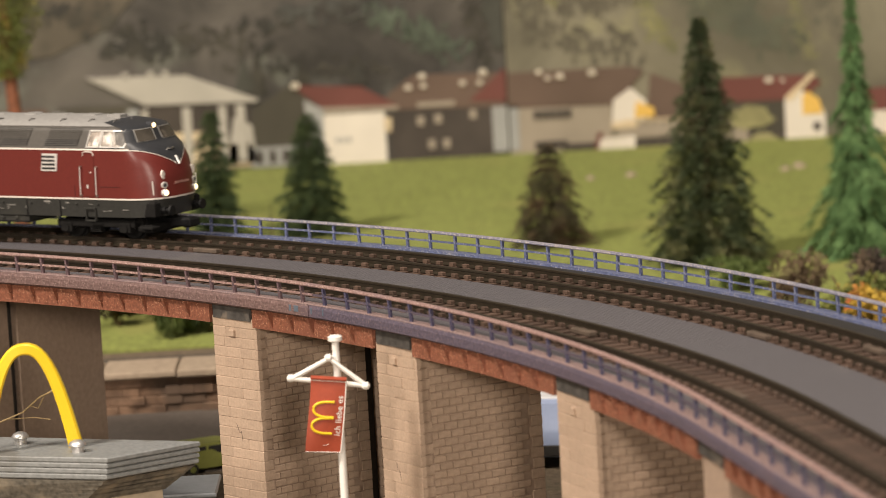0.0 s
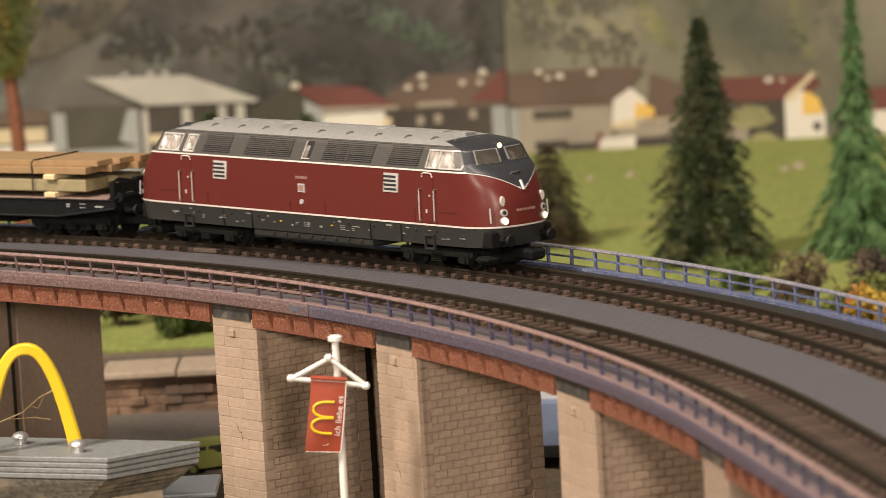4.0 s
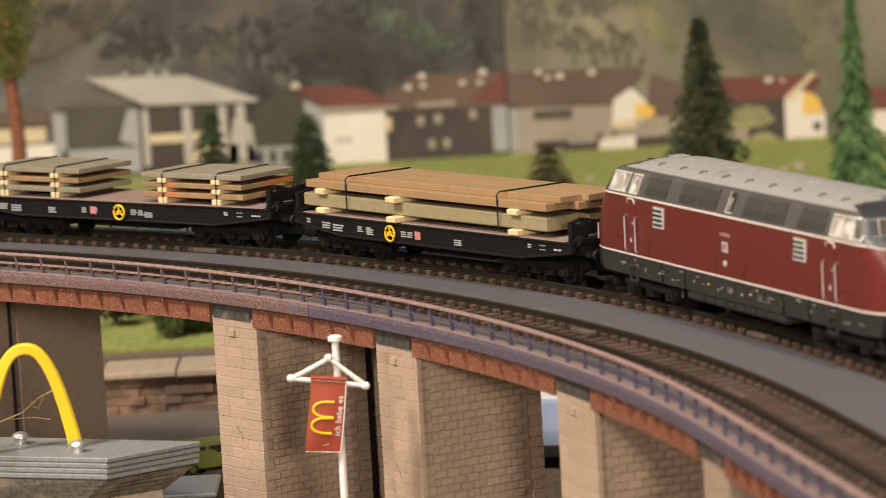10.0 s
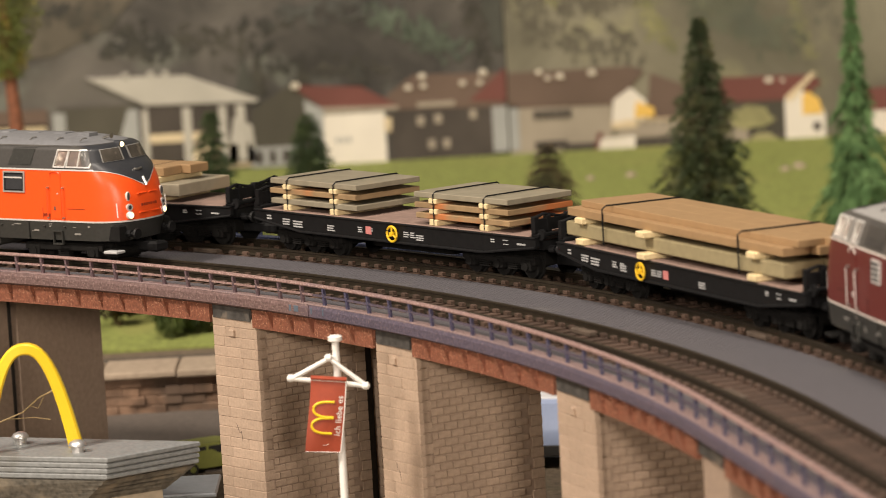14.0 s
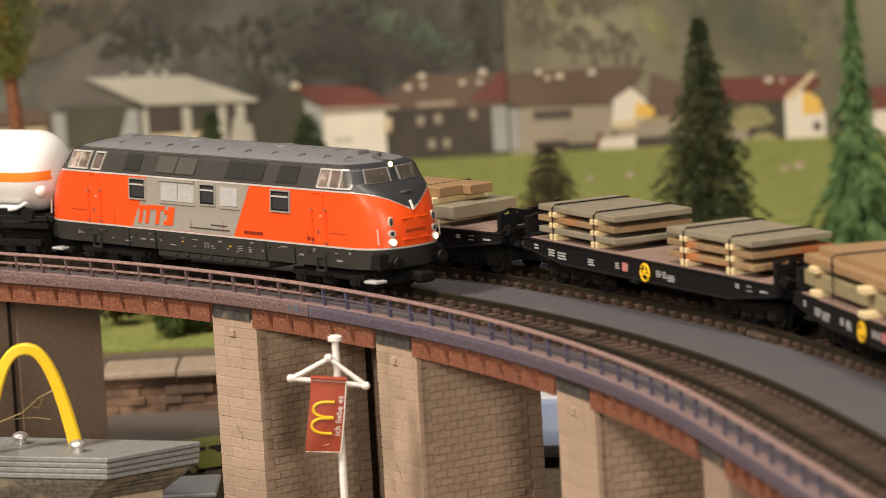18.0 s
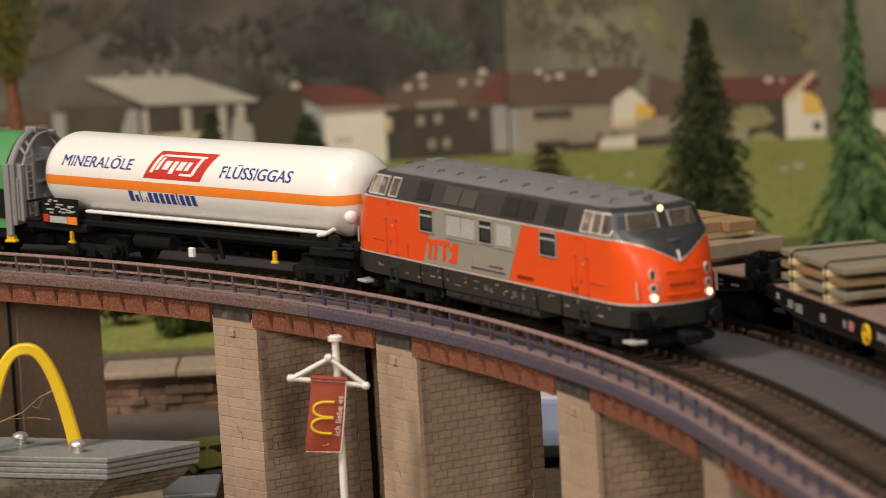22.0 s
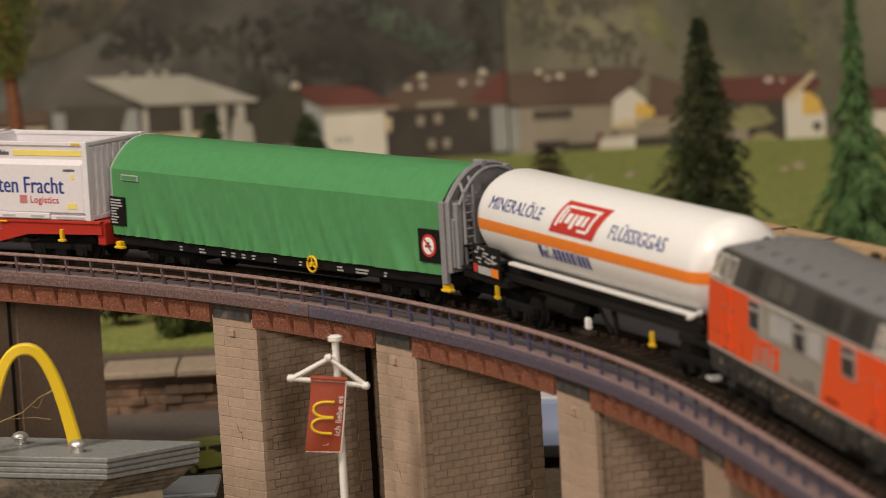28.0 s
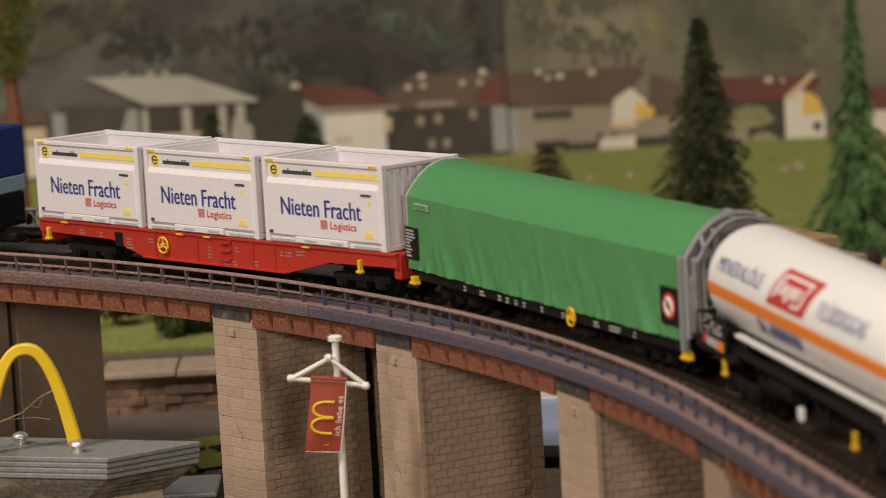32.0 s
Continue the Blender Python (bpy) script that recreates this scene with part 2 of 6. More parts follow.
def railing(o, s_first, step, count, material, lean, label, top):
    rail = part("railing", sweep([(o - 0.4, 3.4), (o + 0.4, 3.4), (o + 0.52, 3.6), (o + 0.45, 3.95), (o - 0.45, 3.95), (o - 0.52, 3.6)], S0, S1), top, viaduct, label)
    bar = [(o - 0.2, 1.6), (o + 0.2, 1.6), (o + 0.2, 1.98), (o - 0.2, 1.98)]
    if o > 0:
        part("middle_bar", sweep(bar, S0, S1), material, rail)
    else:
        part("middle_bar", sweep(bar, S0, -2.0), M_DUSTRAIL, rail, "dusty pink bar")
        part("middle_bar", sweep(bar, -1.8, S1), M_PURPLE, rail, "purple bar")
    w = 0.29 if o < 0 else 0.27
    post = Mesh().box(-w, w, -w, w, -0.05, 3.4, 0.08).data("post", material)
    post_old = Mesh().box(-0.3, 0.3, -0.32, 0.32, -0.05, 3.4, 0.08).data("post", M_OLDPOST)
    for i in range(count):
        s = s_first + i * step
        if S0 < s < S1:
            p = part("post", post if s > -2 or o > 0 else post_old, material, rail)
            p.matrix_basis = arc_pose(s + random.uniform(-0.2, 0.2), o, 0) @ pose(0, 0, 0, random.uniform(-2, 2), lean + random.uniform(-2.5, 2.5), 0)


railing(FR, -104.8 - 8.25 * 12, 8.25, 64, M_POSTBLUE, -7, "dusty purple-pink railing", M_DUSTRAIL)
railing(BR, -105.4 - 7.13 * 10, 7.13, 50, M_BLUE, 0, "blue painted railing", M_BLUETOP)

# tracks
for o, name in ((-TR, "front"), (TR, "back")):
    track = thing("railway_track", "model railway track with dark rails on brown sleepers", "track", "tracks on the viaduct")
    for side in (-1, 1):
        c = o + side * 4.75
        prof = [(c - 0.75, -0.5), (c + 0.75, -0.5), (c + 0.7, -0.25), (c + 0.22, 0.0), (c + 0.22, 0.7), (c + 0.4, 0.85), (c + 0.4, ZR - 0.05), (c + 0.3, ZR), (c - 0.3, ZR), (c - 0.4, ZR - 0.05), (c - 0.4, 0.85), (c - 0.22, 0.7), (c - 0.22, 0.0), (c - 0.7, -0.25)]
        part("rail", sweep(prof, S0, S1), M_RUST, track)
    wood = Mesh().box(-0.9, 0.9, -7.6, 7.6, -1.6, -0.5, 0.12)
    for y in (-4.75, 4.75):
        for d in (-1.0, 1.0):
            wood.box(-0.72, 0.72, y + d * 1.1 - 0.42, y + d * 1.1 + 0.42, -0.5, 0.28, 0.12)
    wood = wood.data("sleeper", M_SLEEPER)
    for i in range(118):
        ob = part("sleeper", wood, M_SLEEPER, track)
        ob.matrix_basis = arc_pose(-215 + i * 4.12, o, 0)


    for s_at, off in ((72, 2.4), (150, -2.4)) if o < 0 else ((98, -6.6), (124, 2.4), (-86, -6.6)):
        part("rail_clip", Mesh().box(-3.6, 3.6, -0.7, 0.7, -0.5, 0.5, 0.2), M_CLIP, track, "grey-brown rail joint clip").matrix_basis = arc_pose(s_at, o + off, 0)

# piers: two halves with a dark slot between, faced with stone blocks
def pier(s0, s1, z0, faced, double):
    # in double piers a dark core carries the slot's shade in its colour
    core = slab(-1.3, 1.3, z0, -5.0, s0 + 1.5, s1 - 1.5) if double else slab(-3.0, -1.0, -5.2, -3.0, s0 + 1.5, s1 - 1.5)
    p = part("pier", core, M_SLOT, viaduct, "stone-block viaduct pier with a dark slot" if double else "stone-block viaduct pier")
    for o0, o1 in ((FR + 0.6, -1.3), (1.3, BR - 0.8))[:2 if double else 1]:
        half = part("pier_half", slab(o0 + 0.45, o1 - 0.1, z0, -5.2, s0 + 0.1, s1 - 0.1, 3), M_MORTAR, p)
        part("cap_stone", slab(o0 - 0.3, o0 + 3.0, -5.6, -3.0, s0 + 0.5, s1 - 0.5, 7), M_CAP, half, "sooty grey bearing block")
        if not faced:
            continue
        # quoins: tall corner blocks, with smaller stones between them on the front
        course = 2.05
        w = s1 - s0
        for r in range(int((-5.2 - z0) / course)):
            z = -5.2 - (r + 1) * course
            rng = random.Random(r * 31 + int(s0))
            q, e = (4.1, 5.5) if r % 2 else (3.4, 4.7)
            front = [(0, q), (q, w - e), (w - e, w)]
            for a, b in front:
                key = ("f", round(b - a, 1))
                if key not in STONES:
                    STONES[key] = Mesh().box(0.01, b - a - 0.01, -0.1, 0.8, 0.01, course - 0.01, 0.1).data("stone", M_STONE)
                ob = part("stone", STONES[key], M_STONE, half)
                ob.matrix_basis = arc_pose(s0, o0, z) @ pose(a * MM, rng.uniform(-0.04, 0.04) * MM, 0, rng.uniform(-0.4, 0.4), 0, rng.uniform(-0.5, 0.5))
            for a, b in ((0.1, 3.3 if r % 2 else 2.9), (o1 - o0 - (3.0 if r % 2 else 2.5), o1 - o0 - 0.1)):
                key = ("q", round(b - a, 1))
                if key not in STONES:
                    STONES[key] = Mesh().box(-0.8, 0.12, 0.02, b - a - 0.02, 0.03, course - 0.03, 0.16).data("stone", M_STONE)
                ob = part("stone", STONES[key], M_STONE, half)
                ob.matrix_basis = arc_pose(s1, o0, z) @ pose(rng.uniform(-0.05, 0.05) * MM, a * MM, 0)
        rng = random.Random(int(s0) + 5)
        for k in range(1):
            x, z = w * rng.uniform(0.15, 0.6), -24 - rng.uniform(0, 4)
            crack = [(x + 0.5 * i + rng.uniform(-0.2, 0.2), -0.13, z - (0.9 - 0.4 * (i % 2)) * i + rng.uniform(-0.2, 0.2)) for i in range(5)]
            part("crack", Mesh().tube(crack, [0.02, 0.06, 0.03, 0.06, 0.02], 5), M_CRACK, half, "dark hairline crack").matrix_basis = arc_pose(s0, o0, 0)
        # the square boss that closes the top
        part("boss_stone", Mesh().box(0, 1.7, -0.5, 0.4, 0, 1.6, 0.25), M_STONE, half).matrix_basis = arc_pose(s0 + w * 0.42, o0, -9.2)
        # small bricks in running bond on the side
        course, long = 1.5, 2.85
        for r in range(int((-5.2 - z0) / course)):
            z = -5.2 - (r + 1) * course
            rng = random.Random(r * 17 + int(s0))
            depth = o1 - o0
            cuts = [3.2, 3.2 + (1.3 if r % 2 else 2.75)]
            while cuts[-1] < depth - 3.1 - long * 0.6:
                cuts.append(min(cuts[-1] + long, depth - 3.1))
            for a, b in zip(cuts, cuts[1:]):
                if b - a < 0.5:
                    continue
                key = ("s", round(b - a, 1))
                if key not in STONES:
                    STONES[key] = Mesh().box(-0.8, 0.15, 0.09, b - a - 0.09, 0.08, course - 0.08, 0.17).data("stone", M_STONE)
                ob = part("stone", STONES[key], M_STONE, half)
                ob.matrix_basis = arc_pose(s1, o0, z) @ pose(rng.uniform(-0.08, 0.04) * MM, a * MM, 0)


STONES = {}
for i, (a, b) in enumerate(PIERS):
    pier(a, b, GROUND, 0 < i < 4, i < 2)

# ---- ground ----
ground = part("ground", Mesh().box(-4000, 4000, -2000, 6000, GROUND - 20, GROUND), M_DIRT, None)
tagged(ground, "brown earth of the model landscape", "ground", kind="structure")
field = part("meadow", Mesh().box(-900, 900, 1042, 1485, GROUND - 1, GROUND + 0.6), M_GRASS, None)
tagged(field, "light green meadow of scattered grass", "meadow", kind="structure")
road = part("road", Mesh().box(-600, 600, 860, 942, GROUND - 1, GROUND + 0.4), M_ROAD, None)
tagged(road, "grey model road behind the viaduct", "road", kind="structure")

# ---- printed backdrop: two panels of wooded hills that meet in a seam, with a village along the foot ----
def hills(name, low, high, light, scale):
    m = bpy.data.materials.new(name)
    m.use_nodes = True
    nt = m.node_tree
    bs = nt.nodes["Principled BSDF"]
    bs.inputs["Roughness"].default_value = 0.85
    co = nt.nodes.new("ShaderNodeTexCoord")
    a, b = nt.nodes.new("ShaderNodeTexNoise"), nt.nodes.new("ShaderNodeTexNoise")
    a.inputs["Scale"].default_value, a.inputs["Detail"].default_value, a.inputs["Distortion"].default_value = scale, 8, 0.8
    b.inputs["Scale"].default_value, b.inputs["Detail"].default_value = scale * 1.6, 6
    for n in (a, b):
        nt.links.new(co.outputs["Object"], n.inputs["Vector"])
    ramp = nt.nodes.new("ShaderNodeValToRGB")
    e = ramp.color_ramp.elements
    a.inputs["Roughness"].default_value, b.inputs["Roughness"].default_value = 0.68, 0.7
    e[0].position, e[0].color = 0.36, (*low, 1)
    e[1].position, e[1].color = 0.66, (*high, 1)
    step = nt.nodes.new("ShaderNodeValToRGB")
    step.color_ramp.elements[0].position, step.color_ramp.elements[1].position = 0.55, 0.72
    mix = nt.nodes.new("ShaderNodeMix")
    mix.data_type = "RGBA"
    mix.inputs[7].default_value = (*light, 1)
    nt.links.new(a.outputs[0], ramp.inputs[0])
    nt.links.new(b.outputs[0], step.inputs[0])
    nt.links.new(step.outputs[0], mix.inputs[0])
    nt.links.new(ramp.outputs[0], mix.inputs[6])
    c = nt.nodes.new("ShaderNodeTexNoise")
    c.inputs["Scale"].default_value, c.inputs["Detail"].default_value, c.inputs["Distortion"].default_value = scale * 0.55, 5, 1.2
    nt.links.new(co.outputs["Object"], c.inputs["Vector"])
    span = nt.nodes.new("ShaderNodeMapRange")
    span.inputs[1].default_value, span.inputs[2].default_value = 0.36, 0.64
    span.inputs[3].default_value, span.inputs[4].default_value = 0.74, 1.32
    hsv = nt.nodes.new("ShaderNodeHueSaturation")
    nt.links.new(c.outputs[0], span.inputs[0])
    nt.links.new(span.outputs[0], hsv.inputs["Value"])
    nt.links.new(mix.outputs[2], hsv.inputs["Color"])
    nt.links.new(hsv.outputs[0], bs.inputs["Base Color"])
    return m


M_HILL_L = hills("printed_forest_cool", (0.042, 0.038, 0.034), (0.112, 0.10, 0.088), (0.155, 0.16, 0.135), 16)
M_HILL_R = hills("printed_forest_warm", (0.135, 0.122, 0.085), (0.195, 0.178, 0.13), (0.25, 0.235, 0.13), 17)
P_RED = mat("print_red_roof", (0.155, 0.055, 0.045), 0.85, 0, 0.1, 40)
P_BROWN = mat("print_brown_roof", (0.135, 0.09, 0.068), 0.85, 0, 0.1, 40)
P_DARK = mat("print_dark_wood", (0.062, 0.05, 0.042), 0.85, 0, 0.2, 60)
P_OLIVE = mat("print_olive_wood", (0.072, 0.064, 0.048), 0.85, 0, 0.2, 40)
P_ROOFW = mat("print_pale_roof", (0.44, 0.41, 0.36), 0.85, 0, 0.08, 60)
P_WHITE = mat("print_white_wall", (0.72, 0.66, 0.58), 0.85, 0, 0.05, 60)
P_CREAM = mat("print_cream_wall", (0.62, 0.50, 0.33), 0.85, 0, 0.12, 80)
P_BEIGE = mat("print_beige_wall", (0.33, 0.28, 0.22), 0.85, 0, 0.08, 50)
P_GREY = mat("print_grey_wall", (0.34, 0.34, 0.33), 0.85, 0, 0.08, 50)
P_YEL = mat("print_yellow", (0.74, 0.47, 0.11), 0.85, 0, 0.08, 80)
P_BUSH = mat("print_bush", (0.29, 0.27, 0.13), 0.9, 0, 0.25, 120)
P_CHIM = mat("print_chimney", (0.62, 0.55, 0.45), 0.85, 0, 0.15, 200)
P_PALEHILL = mat("print_pale_hillside", (0.098, 0.083, 0.063), 0.9, 0, 0.3, 70, 0, 30, (0.075, 0.068, 0.05), 0.1)
P_WOODDK = mat("print_dark_wood_edge", (0.06, 0.055, 0.044), 0.9, 0, 0.35, 90, 0, 40, (0.042, 0.04, 0.035), 0.1)
P_WOODMID = mat("print_grey_wood", (0.075, 0.075, 0.068), 0.9, 0, 0.3, 90, 0, 40, (0.062, 0.06, 0.052), 0.1)
P_WOODGRN = mat("print_green_wood", (0.095, 0.115, 0.085), 0.9, 0, 0.3, 90, 0, 40, (0.075, 0.088, 0.07), 0.1)
P_WOODDKR = mat("print_olive_shade", (0.118, 0.105, 0.077), 0.9, 0, 0.2, 90, 0, 40, (0.122, 0.115, 0.085), 0.1)
P_WOODGRNR = mat("print_dim_green", (0.105, 0.108, 0.075), 0.9, 0, 0.25, 90, 0, 40, (0.09, 0.095, 0.07), 0.1)
P_WOODYEL = mat("print_sunlit_leaf", (0.235, 0.225, 0.10), 0.9, 0, 0.35, 110, 0, 60, (0.15, 0.15, 0.075), 0.1)
P_TREE = mat("print_dark_tree", (0.06, 0.06, 0.05), 0.9, 0, 0.25, 90)
BY = 1482.0
SEAM = 29.0
left = part("backdrop_panel", Mesh().box(-900, SEAM - 0.2, BY, BY + 4, GROUND, 420), M_HILL_L, None)
tagged(left, "printed backdrop panel of cool grey wooded hills", "backdrop", kind="structure")
right = part("backdrop_panel", Mesh().box(SEAM + 0.2, 900, BY - 0.6, BY + 4, GROUND, 420), M_HILL_R, None)
tagged(right, "printed backdrop panel of warm olive wooded hills", "backdrop", kind="structure")


def printed(name, panel, pts, material, layer):
    """A flat printed shape on the panel: corners (x, z), at a layer in front of it."""
    y = BY - 0.6 - layer * 0.35
    n = len(pts)
    m = Mesh().rings([[(x, yy, z) for x, z in pts] for yy in (y, BY - 0.5)])
    return part(name, m, material, panel)


def rect(x0, x1, z0, z1):
    return [(x0, z0), (x1, z0), (x1, z1), (x0, z1)]


def disc2(x, z, r, sy=1.0):
    return [(x + r * math.cos(i * math.tau / 14), z + r * sy * math.sin(i * math.tau / 14)) for i in range(14)]


def ragged(x, z, w, h, seed, n=22):
    rng = random.Random(seed)
    return [(x + w * math.cos(i * math.tau / n) * rng.uniform(0.75, 1.1), z + h * math.sin(i * math.tau / n) * rng.uniform(0.75, 1.1)) for i in range(n)]


# wide chalet with a pale roof, balcony posts and a shaded gable
printed("printed_wall", left, rect(-150, -118, -56, -31), P_OLIVE, 1)
printed("printed_wall", left, rect(-152, -147, -57, -33), P_GREY, 2)
printed("printed_wall", left, rect(-119, -74, -58, -31), P_DARK, 1)
printed("printed_wall", left, rect(-149, -118, -58, -48), P_GREY, 2)
printed("printed_wall", left, [(-126, -45), (-118, -48), (-118, -33), (-122, -33)], P_GREY, 2)
for x, w in ((-116.5, 2.4), (-100.5, 3.6), (-86, 3.0), (-79, 3.4)):
    printed("printed_post", left, rect(x, x + w, -56, -33.5), P_ROOFW, 3)
printed("printed_balcony", left, rect(-114, -90, -47, -43.5), P_CREAM, 2)
printed("printed_wall", left, rect(-100, -74, -58, -49), P_CREAM, 2)
printed("printed_wall", left, [(-84, -57), (-72, -57), (-73, -42), (-80, -38)], P_ROOFW, 2)
printed("printed_roof", left, [(-138, -19.5), (-98, -20.5), (-70, -31.6), (-70.5, -32.6), (-115, -31.6)], P_ROOFW, 4)
for x in (-122, -112, -106):
    printed("printed_chimney", left, rect(x - 1.2, x + 1.2, -20.5, -18.4), P_ROOFW, 4)
# far left buildings behind the trunk
printed("printed_wall", left, rect(-176, -152, -58, -45), P_WHITE, 1)
printed("printed_wall", left, rect(-176, -155, -44, -37), P_CREAM, 1)
printed("printed_roof", left, rect(-178, -154, -38, -31), P_BROWN, 1)
# barn and white house with a red roof
printed("printed_wall", left, [(-74, -58), (-44, -58), (-45, -36), (-58, -27), (-73, -36)], P_OLIVE, 1)
printed("printed_wall", left, rect(-74, -45, -59, -51), P_GREY, 2)
for k in range(5):
    printed("printed_window", left, rect(-72 + k * 5.2, -69.5 + k * 5.2, -57.5, -52.5), P_DARK, 3)
printed("printed_wall", left, rect(-44.5, -20, -60.5, -39.5), P_WHITE, 2)
printed("printed_wall", left, [(-51, -50), (-44.5, -58), (-44.5, -37), (-52, -33)], P_GREY, 2)
printed("printed_roof", left, [(-57, -27), (-29, -29), (-14.5, -37.4), (-45, -36.4)], P_RED, 3)
printed("printed_eave", left, [(-45, -36.4), (-14.5, -37.4), (-15, -39), (-44, -39)], P_BEIGE, 3)
printed("printed_balcony", left, rect(-20.5, -17.5, -47.5, -42), P_CREAM, 3)
for k in range(3):
    printed("printed_window", left, rect(-40 + k * 2.4, -38.8 + k * 2.4, -51, -48.8), P_GREY, 3)
# dark timber house with small pale windows
printed("printed_wall", left, rect(-18, 25, -61, -36), P_DARK, 1)
printed("printed_roof", left, [(-20, -34), (-8, -25.5), (26, -26.5), (28, -40), (-18, -39)], P_BROWN, 2)
printed("printed_roof", left, [(14, -37), (28.6, -24.5), (28.6, -38)], P_RED, 3)
for x, z in ((-6, -44), (1, -43.5), (15, -42.5), (-2, -53.5), (4, -53.5)):
    printed("printed_window", left, rect(x - 1.4, x + 1.4, z - 1.8, z + 1.8), P_BEIGE, 3)
printed("printed_balcony", left, rect(-7, 8, -38.6, -36.6), P_BEIGE, 3)
for k, (x, z, w, h) in enumerate(((26, 12, 4.5, 9), (25, 0, 5, 8), (26, -10, 3, 9), (24, 6, 6, 5))):
    printed("printed_ridge_tree", left, [(min(28.5, q), r) for q, r in ragged(x, z, w, h, 40 + k, 30)], P_TREE, 1 + k * 0.1)
printed("printed_ridge_tree", left, [(-80, -30), (-75, -14), (-71, -28)], P_TREE, 1)
printed("printed_wall", left, rect(22.5, 28.6, -58, -40), P_GREY, 3)
# long beige house across the seam
printed("printed_wall", right, rect(29.4, 70, -61, -40), P_BEIGE, 1)
printed("printed_wall", right, rect(29.4, 33, -58, -40), P_GREY, 2)
printed("printed_roof", right, [(29.4, -27), (78, -27), (84, -29), (72, -42), (29.4, -41)], P_BROWN, 2)
for k in range(6):
    printed("printed_window", right, rect(39 + k * 2.6, 41 + k * 2.6, -46, -42.6), P_DARK, 3)
printed("printed_window", right, rect(39, 52, -58, -55), P_DARK, 3)
printed("printed_hedge", right, rect(50, 112, -64, -56.5), P_DARK, 2)
# white gable with a yellow awning, terrace and shed
printed("printed_gable", right, [(70, -49), (84, -49), (84, -41), (78, -35.5), (71, -40)], P_WHITE, 3)
printed("printed_awning", right, [(79, -47.5), (87, -47.5), (87, -44), (80, -41)], P_YEL, 4)
printed("printed_wall", right, rect(72, 97, -55.5, -49), P_BEIGE, 3)
printed("printed_balcony", right, rect(70, 80, -51.5, -48.8), P_CREAM, 4)
printed("printed_wall", right, [(64, -61), (74, -62), (79, -59), (79, -54.6), (65, -55.4)], P_WHITE, 4)
printed("printed_roof", right, [(84, -49), (96, -49), (110, -48), (100, -36), (86, -30)], P_BROWN, 1)
# house with a red roof and a sunlit gable
printed("printed_roof", right, [(112, -33.5), (150, -34.5), (154, -37.5), (146, -44), (113, -43.5)], P_RED, 2)
printed("printed_barge_board", right, [(139, -43), (150, -33.5), (152, -34), (141.5, -44.5)], P_CREAM, 4)
printed("printed_wall", right, rect(113, 141, -62, -43), P_OLIVE, 1)
printed("printed_wall", right, [(139, -60), (142, -63), (155, -63), (155, -50), (153, -46), (146, -40.5), (139, -44)], P_WHITE, 3)
printed("printed_gable", right, [(146, -50), (154, -50), (153, -44.5), (148, -40.6), (146, -43)], P_YEL, 4)
printed("printed_window", right, rect(150, 153, -56.5, -53.5), P_DARK, 4)
printed("printed_bush", right, ragged(125, -50, 10, 5, 8), P_BUSH, 3)
printed("printed_wall", right, rect(112, 124, -62, -52), P_BEIGE, 2)
printed("printed_fence", right, rect(136, 158, -65, -62.2), P_CREAM, 4)
printed("printed_bush", right, ragged(130, -59, 6, 2.6, 12), P_BUSH, 4)
printed("printed_wall", right, rect(170, 190, -60, -50), P_WHITE, 2)
printed("printed_roof", right, rect(168, 192, -50, -41), P_RED, 3)
for panel, x, z, r in ((left, -55, -27.2, 2.0), (left, -4.5, -26.2, 1.7), (left, -10.2, -30.4, 1.5), (left, -4.1, -30, 1.4), (left, 19.7, -26, 1.8), (left, 11.4, -29.8, 1.4), (left, 18.3, -30, 1.3), (right, 41.9, -27.2, 1.3), (right, 45.3, -29.7, 1.2), (right, 50.2, -29.3, 1.7), (right, 63, -28.6, 1.8), (right, 133, -35.5, 1.7), (right, 138.5, -36, 0.9)):
    printed("printed_chimney", panel, [(x - r * 0.95, z - r * 0.5), (x + r * 0.8, z - r * 0.6), (x + r * 0.95, z + r * 0.3), (x + r * 0.2, z + r * 0.75), (x - r * 0.8, z + r * 0.45)], P_CHIM, 5)


def grove(panel, x0, z0, x1, z1, wide, n, material, seed):
    """A strip of printed woodland: small ragged clumps strewn along a line."""
    rng = random.Random(seed)
    m = Mesh()
    for k in range(n * 7):
        f = rng.random()
        x, z = x0 + (x1 - x0) * f + rng.gauss(0, wide * 0.5), z0 + (z1 - z0) * f + rng.gauss(0, wide * 0.4)
        a, b = wide * rng.uniform(0.06, 0.24), wide * rng.uniform(0.08, 0.3)
        y = BY - 0.7 - 0.0012 * k
        pts = [(min(SEAM - 0.4, q) if panel == left else max(SEAM + 0.4, q), y, r) for q, r in ragged(x, z, a, b, seed * 500 + k, 10)]
        m.add(pts, [tuple(range(10))])
    part("printed_wood", m, material, panel)


# pale hillside, dark woods and sunlit green edges of the print
printed("printed_hillside", left, [(-176, 40), (-120, 40), (-86, 40), (-112, 16), (-128, 0), (-150, -10), (-176, -12)], P_PALEHILL, 0.05)
grove(left, -150, 8, -126, 4, 7, 9, P_WOODDK, 3)
grove(left, -128, -8, -66, -6, 9, 16, P_WOODDK, 4)
grove(left, -80, -18, -20, -22, 5, 12, P_WOODDK, 5)
grove(left, -60, 2, -14, 4, 8, 12, P_WOODMID, 6)
grove(left, -22, 2, -2, -14, 6, 16, P_WOODGRN, 7)
grove(left, -6, -4, 10, -18, 6, 10, P_WOODGRN, 8)
grove(left, 16, 6, 22, -24, 5, 16, P_WOODDK, 18)
